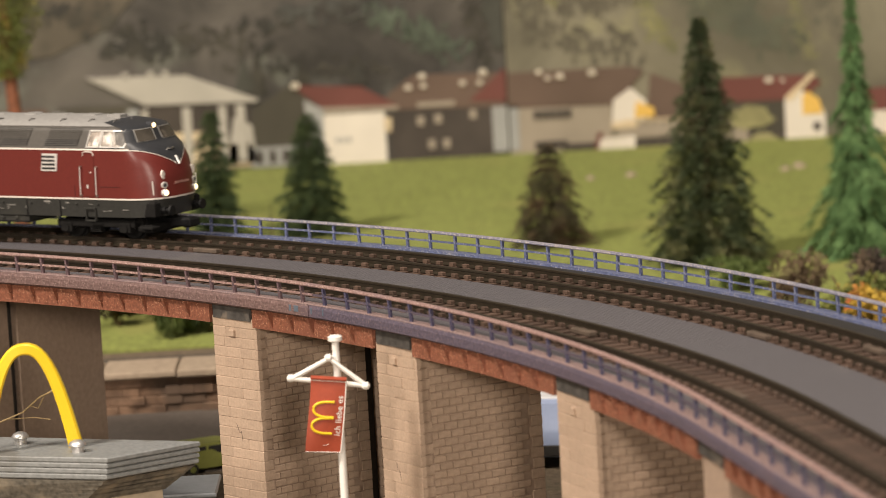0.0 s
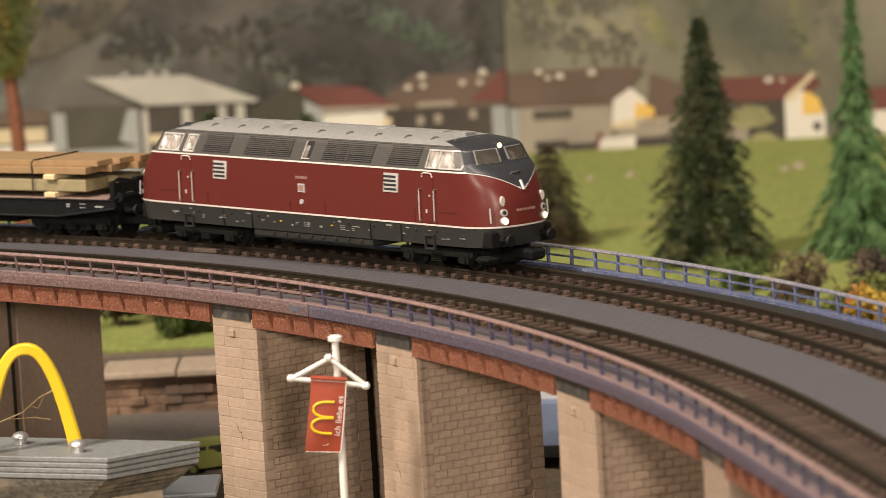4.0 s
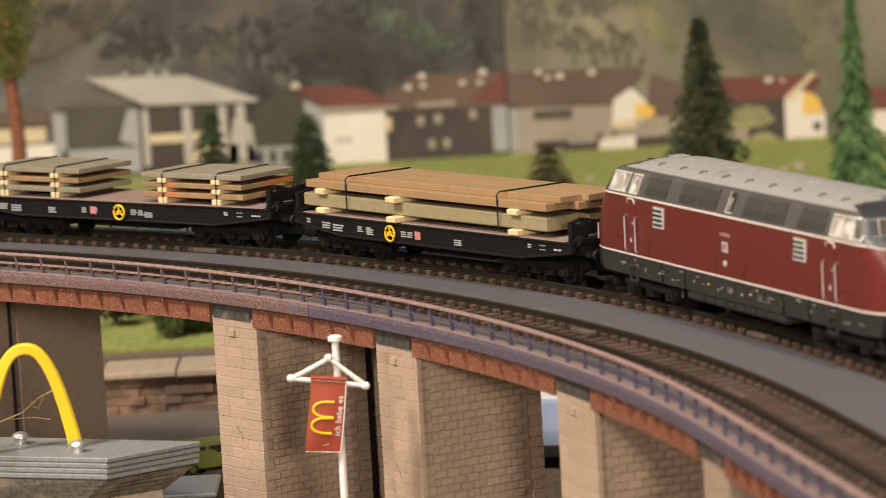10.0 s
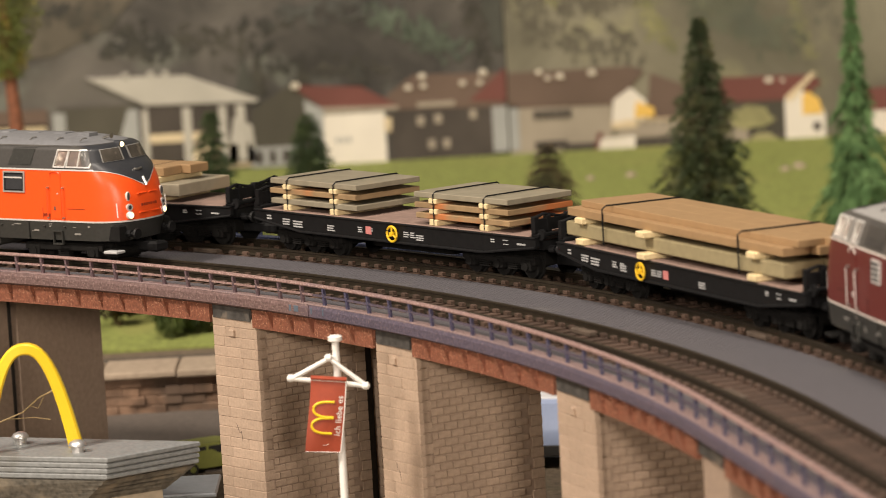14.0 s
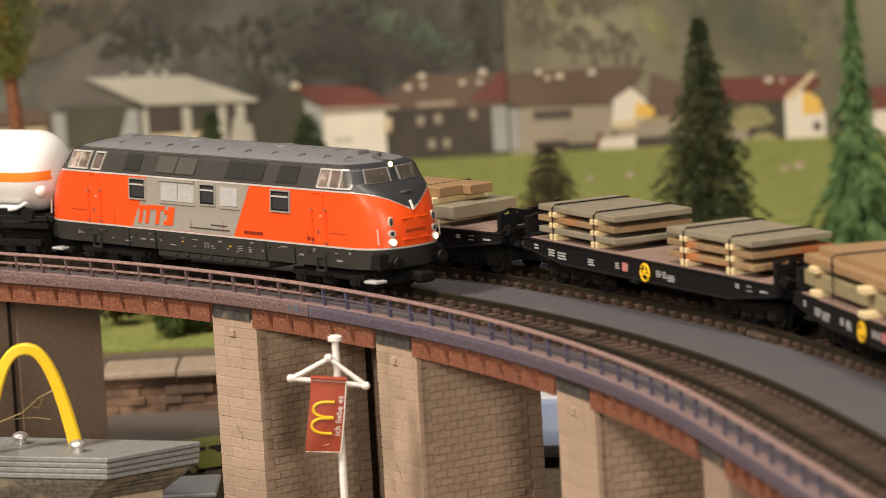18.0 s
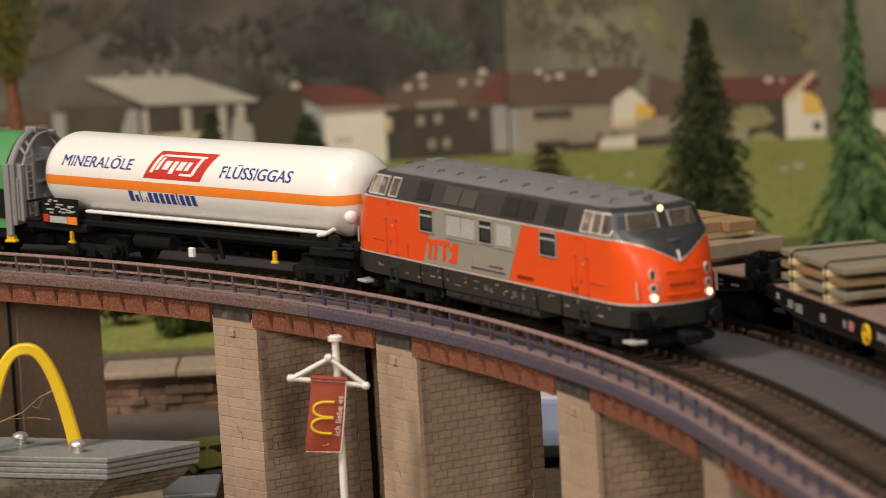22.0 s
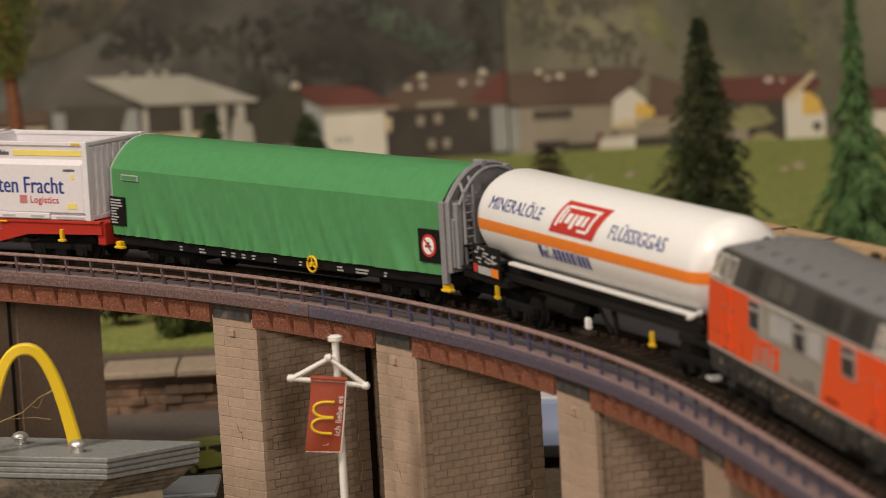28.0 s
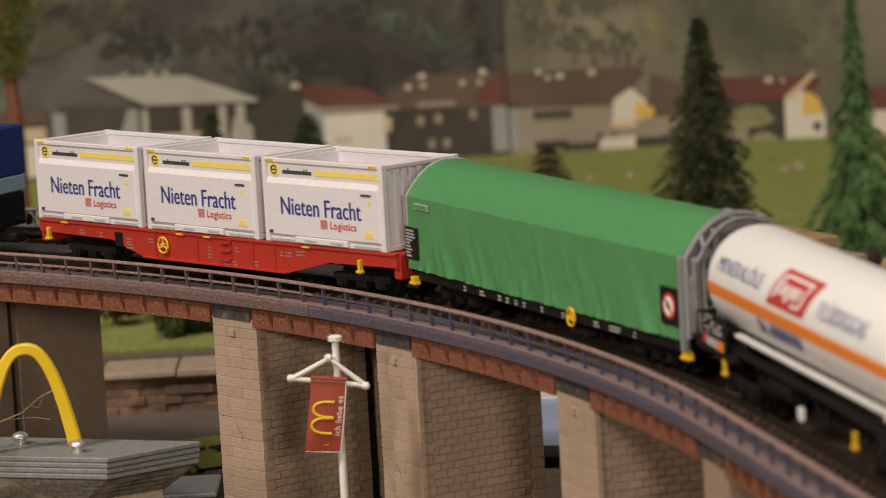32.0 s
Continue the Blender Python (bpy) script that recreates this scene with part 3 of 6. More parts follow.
for x, z, w, h in ((-70, -30, 7, 20), (-52, -27, 6, 14), (-30, -28, 8, 13)):
    printed("printed_ridge_tree", left, [(x - w * 0.5, z), (x - w * 0.35, z + h * 0.3), (x - w * 0.22, z + h * 0.6), (x, z + h), (x + w * 0.2, z + h * 0.62), (x + w * 0.38, z + h * 0.28), (x + w * 0.5, z)], P_WOODDK, 0.9)
grove(right, 34, 2, 70, -4, 9, 16, P_WOODDKR, 9)
grove(right, 44, 4, 52, -2, 3, 8, P_WOODYEL, 10)
grove(right, 80, 6, 96, -22, 4, 22, P_WOODYEL, 11)
grove(right, 36, -10, 84, -22, 8, 18, P_WOODDKR, 13)
grove(right, 108, -2, 142, -22, 10, 26, P_WOODGRNR, 14)
grove(right, 144, -2, 150, -28, 3, 14, P_WOODYEL, 15)
grove(right, 152, 0, 168, -24, 6, 10, P_WOODDKR, 16)
grove(right, 104, 4, 112, -6, 4, 8, P_WOODYEL, 12)
printed("printed_hedge", right, [(84, -63.5), (84, -57), (92, -56.5), (104, -57.4), (140, -57), (140, -63.5)], P_DARK, 1.6)
printed("printed_wall", right, [(66, -62), (66, -52.6), (64, -53), (62, -62)], P_RED, 2.4)
printed("printed_balcony", right, rect(74, 108, -49.4, -48.2), P_CREAM, 3.6)
for k in range(9):
    printed("printed_rail_post", right, rect(80 + k * 3.2, 80.7 + k * 3.2, -50.6, -48.0), P_DARK, 3.8)


# ---- trees and shrubs ----
def leaf_mat(name, a, b):
    m = mat(name, a, 0.8, 0, 0.35, 900, 0, 130, b, 0.12)
    return m


M_LEDGE = mat("pale_ledge", (0.38, 0.30, 0.22), 0.85, 0, 0.12, 500, 0.3)
M_BARK = mat("bark", (0.13, 0.075, 0.045), 0.9, 0, 0.3, 500, 0.6)
M_REDBARK = mat("red_brown_bark", (0.20, 0.075, 0.04), 0.9, 0, 0.3, 500, 0.6)
M_FIR = leaf_mat("dark_fir", (0.052, 0.072, 0.028), (0.135, 0.135, 0.055))
M_FIRMID = leaf_mat("green_fir", (0.05, 0.078, 0.028), (0.085, 0.12, 0.042))
M_FIRBROWN = leaf_mat("brownish_fir", (0.06, 0.05, 0.026), (0.115, 0.07, 0.035))
M_FIRGREEN = leaf_mat("bright_fir", (0.085, 0.165, 0.055), (0.15, 0.26, 0.095))
M_LEAF = leaf_mat("mixed_leaf", (0.12, 0.14, 0.03), (0.26, 0.22, 0.04))
M_AUTUMN = leaf_mat("autumn_leaf", (0.45, 0.30, 0.04), (0.5, 0.13, 0.04))
M_FOAM = leaf_mat("foam_green", (0.07, 0.10, 0.02), (0.12, 0.15, 0.03))


def conifer(x, y, h, r, seed, material, label, whorls=34, boughs=11, needles=46, droop=0.35, bare=0.03, slim=0.8, fine=1.0, ragged_edge=0.3, shag=0.0, blade=1.0):
    """A bottle-brush fir: whorls of drooping boughs set with needles."""
    rng = random.Random(seed)
    t = thing("fir_tree", label, "tree", m=pose(x * MM, y * MM, GROUND * MM))
    part("trunk", Mesh().tube([(0, 0, -0.5), (0.3, 0, h * 0.4), (0, 0.2, h * 0.985)], [h * 0.02, h * 0.013, h * 0.003], 8), M_BARK, t)
    m = Mesh()
    for k in range(whorls):
        f = (k + rng.uniform(-0.3, 0.3)) / whorls
        f = min(0.985, max(0.0, f))
        z = h * (bare + (1 - bare) * f)
        reach = r * (1 - f) ** slim * (1 + ragged_edge * 0.6 * math.sin(k * 2.4 + seed)) + r * 0.05
        turn = rng.random() * math.tau
        for b in range(boughs):
            a = turn + b * math.tau / boughs + rng.uniform(-0.25, 0.25)
            length = reach * rng.uniform(1 - ragged_edge, 1.06)
            for n in range(max(6, int(needles * (0.35 + 0.65 * length / r)))):
                u = rng.random() ** 0.62
                d = length * u
                drop = droop * length * u * u - 0.10 * length * u
                side = rng.gauss(0, 0.11) * length * (1.1 - 0.5 * u)
                c = Vector((d * math.cos(a) - side * math.sin(a), d * math.sin(a) + side * math.cos(a), z - drop + rng.uniform(-0.02, 0.02) * h * 0.5))
                out = Vector((math.cos(a + rng.uniform(-0.9, 0.9)), math.sin(a + rng.uniform(-0.9, 0.9)), rng.uniform(-0.5, 0.35) - shag)).normalized()
                long = h * 0.027 * fine * rng.uniform(0.7, 1.5) * (1.1 - (0.85 if shag else 0.5) * f)
                wide = out.cross(Vector((rng.uniform(-1, 1), rng.uniform(-1, 1), 1))).normalized() * long * rng.uniform(0.10, 0.2) * blade
                m.add([c - wide, c + wide, c + out * long], [(0, 1, 2)])
    part("crown", m, material, t)
    return t


conifer(82.5, 1150, 78, 20.5, 1, M_FIR, "tall dark green bottle-brush fir tree on the meadow", 42, 12, 80, 0.5, 0.03, 0.92)
conifer(35.5, 1210, 35, 15.5, 2, M_FIRBROWN, "small brownish fir tree on the meadow", 24, 11, 110, 0.45, 0.02, 0.62, 1.4, 0.4)
conifer(-43.8, 1270, 43, 13.0, 3, M_FIRMID, "small dark green fir tree behind the railing", 28, 12, 140, 0.4, 0.03, 0.6, 1.2, 0.3)
conifer(-76.8, 1270, 46, 10.0, 4, M_FIRMID, "slim dark green fir tree behind the railing", 28, 12, 120, 0.4, 0.03, 0.6, 1.2, 0.35)
conifer(129.5, 1150, 92, 24.0, 5, M_FIRGREEN, "tall bright green fir tree with sparse drooping boughs", 38, 5, 120, 1.0, 0.03, 2.3, 2.2, 0.55, 0.7, 0.4)
conifer(-57.0, 1240, 16, 3.6, 6, M_FIR, "tiny dark fir sapling on the meadow", 10, 7, 24, 0.35, 0.03, 0.8, 1.5)


def shrub(x, y, z, r, h, seed, material, count, label, size=1.0, name="shrub"):
    rng = random.Random(seed)
    t = thing(name, label, "shrub", m=pose(x * MM, y * MM, z * MM))
    s = Mesh()
    for k in range(5):
        a = rng.random() * math.tau
        s.tube([(0, 0, -0.4), (r * 0.3 * math.cos(a), r * 0.3 * math.sin(a), h * 0.5), (r * 0.6 * math.cos(a), r * 0.6 * math.sin(a), h * 0.85)], [0.35, 0.25, 0.1], 5)
    part("stem", s, M_BARK, t)
    m = Mesh()
    lumps = [(rng.uniform(-0.6, 0.6) * r, rng.uniform(-0.6, 0.6) * r, h * rng.uniform(0.3, 0.8), r * rng.uniform(0.3, 0.55)) for k in range(8)]
    for i in range(count):
        cx, cy, cz, cr = rng.choice(lumps)
        d = Vector((rng.gauss(0, 1), rng.gauss(0, 1), rng.gauss(0, 1))).normalized() * cr * rng.uniform(0.6, 1.08)
        c = Vector((cx, cy, max(0.2, cz + d.z * h / r * 0.6))) + Vector((d.x, d.y, 0))
        u = Vector((rng.gauss(0, 1), rng.gauss(0, 1), rng.gauss(0, 1))).normalized() * size
        v = u.orthogonal().normalized() * size * 0.5
        m.add([c - v, c + u * 0.9, c + v, c - u * 0.4], [(0, 1, 2, 3)])
    part("crown", m, material, t)
    return t


shrub(112, 1010, GROUND, 11, 18, 11, M_LEAF, 1600, "yellow-green shrub with autumn tints behind the railing", 1.3)
shrub(112, 985, GROUND, 9, 17, 12, M_AUTUMN, 1500, "orange and yellow autumn shrub behind the railing", 1.1)
shrub(98, 1030, GROUND, 10, 20, 13, mat("brown_scrub", (0.13, 0.09, 0.05), 0.9, 0, 0.3, 500, 0, 130, (0.17, 0.15, 0.06), 0.1), 1400, "brown withered scrub beside the shrubs", 1.2)
shrub(122, 1040, GROUND, 9, 18, 17, mat("dark_scrub", (0.06, 0.045, 0.035), 0.9, 0, 0.3, 500, 0, 130, (0.14, 0.10, 0.06), 0.1), 1200, "dark thorny scrub below the fir tree", 1.2)
shrub(-78, 1064, GROUND, 8, 14, 14, M_FOAM, 2600, "dark green foam bush behind the low wall", 1.0)
shrub(-69, 1068, GROUND, 7, 15, 15, M_FIR, 2600, "dark green bush behind the low wall", 1.0)
shrub(88, 1090, GROUND, 12, 10, 16, M_FOAM, 1200, "low green bush at the foot of the fir", 1.2)

shrub(-96, 1088, GROUND, 9, 12, 18, mat("olive_scrub", (0.10, 0.085, 0.04), 0.9, 0, 0.3, 500, 0, 130, (0.14, 0.13, 0.05), 0.1), 1500, "olive-brown scrub behind the low wall", 1.1)
shrub(-86, 1104, GROUND, 9, 15, 19, M_FOAM, 2000, "dark green bush among the scrub", 1.0)
for i, (x, y, r) in enumerate(((56.3, 1382, 1.4), (71.5, 1384, 1.7), (128.4, 1376, 1.6), (134.2, 1382, 1.9))):
    rng = random.Random(60 + i)
    st = thing("stone", "small pale stone lying on the meadow", "stone", "stones on the meadow", m=pose(x * MM, y * MM, GROUND * MM))
    part("lump", Mesh().rings([[(q * r * 1.3 * math.cos(a) * rng.uniform(0.8, 1.1), q * r * math.sin(a) * rng.uniform(0.8, 1.1), z * r) for a in [k * math.tau / 9 for k in range(9)]] for q, z in ((0.9, -0.1), (1.0, 0.6), (0.75, 1.1), (0.3, 1.4))]), M_LEDGE, st)

# red-barked tree at the edge of the village
t = thing("pine_tree", "red-barked pine with a high mossy green crown", "tree", m=pose(-141 * MM, 1250 * MM, GROUND * MM))
part("trunk", Mesh().tube([(0, 0, -0.5), (0.8, 0, 40), (-1.2, 0, 75), (-1.5, 0, 110)], [3.0, 2.4, 2.0, 1.2], 10), M_REDBARK, t)
rng = random.Random(77)
m = Mesh()
for i in range(5200):
    k = rng.random()
    a = rng.random() * math.tau
    d = 9.0 * rng.random() ** 0.5 * (0.45 + 0.75 * math.sin(k * 3.0)) * (1 + 0.3 * math.sin(5 * a + k * 20))
    c = Vector((d * math.cos(a) - 1.2, d * math.sin(a), 62 + k * 52))
    u = Vector((rng.gauss(0, 1), rng.gauss(0, 1), rng.gauss(0, 1))).normalized()
    v = u.orthogonal().normalized() * 0.45
    m.add([c - v, c + u * 1.6, c + v], [(0, 1, 2)])
part("crown", m, M_LEAF, t)

# ---- low stone wall, road and parked cars behind the piers ----
M_WALLST = mat("brown_wall_stone", (0.18, 0.11, 0.07), 0.85, 0, 0.35, 250, 0.6, 60, (0.12, 0.08, 0.055), 0.06, pieces=0.1)
wall = thing("garden_wall", "low brown stone wall with a pale coping behind the viaduct", "wall", kind="structure")
part("core", Mesh().box(-300, 260, 946, 958, GROUND - 1, -50.2), M_WALLST, wall)
rng = random.Random(21)
for r in range(4):
    x = -110.0 + rng.uniform(-2, 2)
    while x < 48:
        w = rng.uniform(3.2, 7.0)
        part("stone", Mesh().box(x + 0.04, x + w - 0.04, 940 + rng.uniform(0, 1.0), 948, GROUND + r * 2.4, GROUND + r * 2.4 + 2.38, 0.25), M_WALLST, wall)
        x += w
x = -112.0
while x < 50:
    w = rng.uniform(16, 26)
    part("coping", Mesh().box(x + 0.2, x + w - 0.2, 938.5, 959, -50.4 + rng.uniform(-0.4, 0.2), -48.6, 0.4), M_LEDGE, wall)
    x += w
part("kerb", Mesh().box(-300, 260, 960, 1028, GROUND - 1, GROUND + 0.8, 0.1), mat("dark_verge", (0.10, 0.08, 0.06), 0.95, 0, 0.3, 400, 0.5), wall)


def car(name, label, m, length, width, height, paint, roof_paint):
    t = thing(name, label, "car", m=m)
    prof = [(-0.5, 0.18), (-0.5, 0.52), (-0.47, 0.60), (-0.42, 0.95), (-0.36, 1.0), (0.14, 1.0), (0.24, 0.93), (0.34, 0.62), (0.48, 0.54), (0.5, 0.4), (0.5, 0.18)]
    rows = []
    for y, k in ((-0.5, 0.9), (-0.47, 1.0), (0.47, 1.0), (0.5, 0.9)):
        rows.append([(x * length, y * width * (1.0 if z < 0.62 else 0.88), (0.2 + (z - 0.2) * k) * height) for x, z in prof])
    part("body", Mesh().rings(rows), paint, t, "", True)
    for s in (-1, 1):
        y = s * width * 0.445
        for x0, x1 in ((-0.38, -0.14), (-0.11, 0.12)):
            part("window", Mesh().box(x0 * length, x1 * length, y - 0.15, y + 0.15, height * 0.64, height * 0.92, 0.1), M_SLOT, t)
        for x in (-0.32, 0.32):
            w = part("wheel", Mesh().disc(x * length, s * width * 0.46, height * 0.19, height * 0.2, width * 0.12, "y", 16), M_SLOT, t)
            part("rim", Mesh().disc(x * length, s * width * 0.525, height * 0.19, height * 0.11, 0.2, "y", 12), roof_paint, w)
    part("roof_panel", Mesh().box(-0.36 * length, 0.13 * length, -width * 0.4, width * 0.4, height * 0.985, height * 1.02, 0.1), roof_paint, t)
    for s in (-1, 1):
        part("bumper", Mesh().box(*sorted((s * 0.49 * length, s * 0.52 * length)), -width * 0.46, width * 0.46, height * 0.2, height * 0.36, 0.2), M_SLOT, t)
    return t


M_CARBLUE = mat("car_pale_blue", (0.30, 0.36, 0.52), 0.3, 0, 0.03, 900)
M_CARWHITE = mat("car_white", (0.75, 0.76, 0.8), 0.3, 0, 0.03, 900)
M_LIME = mat("lime_paint", (0.24, 0.25, 0.06), 0.45, 0, 0.05, 900)
car("minibus", "pale blue and white minibus parked by the pier", pose(0.0225, 0.856, GROUND * MM, 0, 0, 78), 32, 13, 15.5, M_CARBLUE, M_CARWHITE)
car("car", "lime green small car parked behind the pier", pose(-0.0570, 0.864, GROUND * MM, 0, 0, 25), 21, 9.5, 6.8, M_LIME, M_LIME)

# ---- restaurant roof with a yellow arch, and its flag, before the viaduct ----
M_FASCIA = mat("blue_grey_fascia", (0.215, 0.225, 0.225), 0.5, 0, 0.15, 1200, 0.25, 100, (0.16, 0.16, 0.15), 0.04)
M_ROOFTOP = mat("roof_felt", (0.14, 0.128, 0.105), 0.8, 0, 0.35, 900, 0.5, 160, (0.26, 0.225, 0.17), 0.08)
M_ARCH = mat("yellow_plastic", (0.86, 0.60, 0.025), 0.3, 0, 0.02, 900, 0, 30, (0.84, 0.57, 0.02), 0.0)
M_CREAMWALL = mat("cream_wall", (0.45, 0.38, 0.28), 0.7, 0, 0.08, 900)
hut = thing("restaurant", "flat-roofed restaurant with stepped grey fascia", "building")
corner = [(-65.4, 690.0), (-48.8, 701.6), (-130.0, 735.7), (-130.0, 715.8)]
mid = Vector((-85.0, 708.5))


def ring(z, grow):
    out = []
    for x, y in corner:
        d = Vector((x, y)) - mid
        out.append((x + d.x / d.length * grow, y + d.y / d.length * grow, z))
    return out


ZT = -23.3
part("roof_top", Mesh().rings([ring(ZT - 1, -0.6), ring(ZT, -0.6)]), M_ROOFTOP, hut, "grey felt roof")
for k in range(4):
    z = ZT + 0.15 - k * 1.08
    part("fascia_board", Mesh().rings([ring(z - 1.0, 0.15 - k * 0.16), ring(z - 0.8, 0.5 - k * 0.16), ring(z - 0.2, 0.5 - k * 0.16), ring(z, 0.2 - k * 0.16)]), M_FASCIA, hut, "blue-grey fascia board")
part("soffit", Mesh().rings([ring(ZT - 9.0, -7.0), ring(ZT - 4.3, -0.6)]), M_ROOFTOP, hut)
for k in range(4):
    part("soffit_board", Mesh().rings([ring(ZT - 5.3 - k * 1.0, -1.7 - k * 1.4), ring(ZT - 4.7 - k * 1.0, -1.2 - k * 1.4)]), M_ROOFTOP, hut)
part("wall", Mesh().rings([ring(GROUND, -7.5), ring(ZT - 8.6, -7.5)]), M_CREAMWALL, hut)
part("side_annex", Mesh().box(-62, -49, 716, 728, GROUND, -37.6, 0.4), M_CREAMWALL, hut)
part("annex_roof", Mesh().box(-60, -46.5, 711, 730, -36.2, -35.2, 0.3), mat("slate_grey", (0.12, 0.13, 0.14), 0.5, 0, 0.1, 600), hut)
part("window", Mesh().box(-58.5, -56.5, 707, 709, GROUND + 2, -38, 0.2), M_FASCIA, hut)
arch = thing("sign_arch", "bright yellow plastic arch standing on the roof", "sign")
pts = []
for i in range(33):
    q = math.pi * i / 32
    c = math.cos(q) if i not in (0, 32) else math.copysign(1.0, math.cos(q))
    pts.append((-80.6 + 8.6 * c, 702 + 5.0 * (0.5 - i / 32) * 0.6, ZT - 0.2 + 20.0 * (1 - abs(c) ** 2.45)))
m = Mesh()
rings = []
for i, p in enumerate(pts):
    d = (Vector(pts[min(i + 1, 32)]) - Vector(pts[max(i - 1, 0)])).normalized()
    a = Vector((0, 1, 0))
    b = d.cross(a).normalized()
    w = 1.42 - 0.35 * math.sin(math.pi * i / 32)
    rings.append([Vector(p) + a * (1.1 * u) + b * (w * v) for u, v in ((-1, -0.7), (-0.7, -1), (0.7, -1), (1, -0.7), (1, 0.7), (0.7, 1), (-0.7, 1), (-1, 0.7))])
part("arch_bar", m.rings(rings), M_ARCH, arch, "", True)
M_CHROME = mat("bolt_metal", (0.66, 0.65, 0.64), 0.42, 0.8, 0.06, 900)
bolt = thing("roof_bolt", "shiny metal vent cap on the flat roof", "bolt", "caps on the roof", m=pose(-71.3 * MM, 697.6 * MM, (ZT) * MM))
part("shank", Mesh().tube([(0, 0, -0.3), (0, 0, 1.5)], 1.2, 18), M_CHROME, bolt, "", True)
part("head", Mesh().tube([(0, 0, 1.25), (0, 0, 1.45), (0, 0, 1.75), (0, 0, 2.2), (0, 0, 2.5), (0, 0, 2.6)], [1.5, 1.7, 1.66, 1.3, 0.7, 0.2], 20), M_CHROME, bolt, "", True)
copy_thing(bolt, pose(-83.4 * MM, 709.5 * MM, ZT * MM))
straw = thing("dry_straw", "thin tangle of dry straw hanging by the arch", "straw")
part("stalk", Mesh().tube([(-88, 706, -18.6), (-82, 705, -16.2), (-78.6, 704.6, -13.4), (-75.5, 704, -12.0)], 0.16, 5).tube([(-86, 706, -17.6), (-80, 705.4, -17.4), (-76.8, 705, -17.9)], 0.1, 5).tube([(-80.6, 705, -15.0), (-79.0, 705, -15.6), (-77.6, 705, -13.0)], 0.1, 5), mat("straw", (0.35, 0.26, 0.13), 0.8), straw)

flag = thing("flag_pole", "white flag pole with a hanging red banner", "flag")
M_POLE = mat("white_plastic", (0.82, 0.80, 0.76), 0.4, 0, 0.03, 900)
FY = 680.0
part("pole", Mesh().tube([(-20.8, FY, GROUND), (-20.8, FY, -2.4), (-20.8, FY, -1.6)], [0.85, 0.68, 0.68], 12), M_POLE, flag, "", True)
part("knob", Mesh().tube([(-20.8, FY, -2.0), (-20.8, FY, -1.7), (-20.8, FY, -1.0), (-20.8, FY, -0.7)], [0.9, 1.35, 1.35, 0.9], 14), M_POLE, flag, "", True)
part("hanger", Mesh().tube([(-29.2, FY - 1.4, -8.2), (-22.1, FY - 1.2, -4.8), (-15.7, FY - 1.0, -10.2)], 0.5, 8).tube([(-22.6, FY - 1.2, -4.8), (-20.8, FY, -5.0)], 0.55, 8), M_POLE, flag, "", True)
part("cross_bar", Mesh().tube([(-29.3, FY - 1.4, -8.1), (-15.6, FY - 1.0, -10.3)], 0.48, 8), M_POLE, flag, "", True)
for x, z in ((-29.3, -8.1), (-15.6, -10.3), (-22.2, -4.7)):
    part("bead", Mesh().tube([(x - 0.75, FY - 1.2, z), (x - 0.4, FY - 1.2, z), (x + 0.4, FY - 1.2, z), (x + 0.75, FY - 1.2, z)], [0.3, 0.72, 0.72, 0.3], 10), M_POLE, flag, "", True)
M_BANNER = mat("red_brown_banner", (0.36, 0.066, 0.032), 0.35, 0, 0.08, 900, 0, 60, (0.32, 0.06, 0.03), 0.03)


def cloth(u, v, lift=0.0):
    """A point of the banner: u across from 0 to 1, v down from 0 to 1."""
    x = -25.6 + 6.5 * u - 1.75 * v + 0.10 * math.sin(v * 5)
    z = -8.0 - 0.75 * u - 13.7 * v
    y = FY - 2.0 - 0.5 * math.sin(u * 2.6 + v * 2) * (0.3 + v) - lift
    return (x, y, z)


cl = Mesh()
cl.rings([[cloth(i / 8, j / 16) for i in range(9)] for j in range(17)], False)
banner = part("banner", cl, M_BANNER, flag, "red-brown paper banner", True)
part("banner_fold", Mesh().tube([cloth(0, 0.0, 0.15), cloth(0.5, 0.0, 0.2), cloth(1, 0.0, 0.15)], 0.42, 8), M_BANNER, banner)
part("worn_edge", Mesh().tube([cloth(0.02, 0.035, 0.12), cloth(0.5, 0.03, 0.16), cloth(0.98, 0.035, 0.12)], 0.09, 5), M_POLE, banner)
part("scuff", Mesh().tube([cloth(0.48, 0.91, 0.02), cloth(0.56, 0.905, 0.03), cloth(0.64, 0.89, 0.03)], 0.03, 5), M_POLE, banner, "white scuff on the paper")
part("paper_edge", Mesh().tube([cloth(0.02, 1.0, 0.0), cloth(0.5, 1.0, 0.0), cloth(0.98, 1.0, 0.0)], 0.07, 5), M_POLE, banner)
part("paper_edge", Mesh().tube([cloth(1.0, 0.02, 0.0), cloth(1.0, 0.5, 0.0), cloth(1.0, 1.0, 0.0)], 0.13, 5), M_POLE, banner)
for v0 in (0.31, 0.53):
    arc = []
    for i in range(25):
        q = math.pi * i / 24
        arc.append(cloth(0.70 - 0.58 * math.sin(q) ** 0.6, v0 + 0.11 - 0.105 * math.cos(q), 0.05))
    part("yellow_hump", Mesh().tube(arc, 0.26, 6), M_ARCH, banner, "yellow arch shape")

post = thing("wooden_post", "thin brown post close before the restaurant", "post")
part("stick", Mesh().tube([(-80.6, 640, GROUND), (-80.2, 640, -22), (-80.6, 640, -12.5)], [1.1, 0.8, 0.35], 8), M_BARK, post)

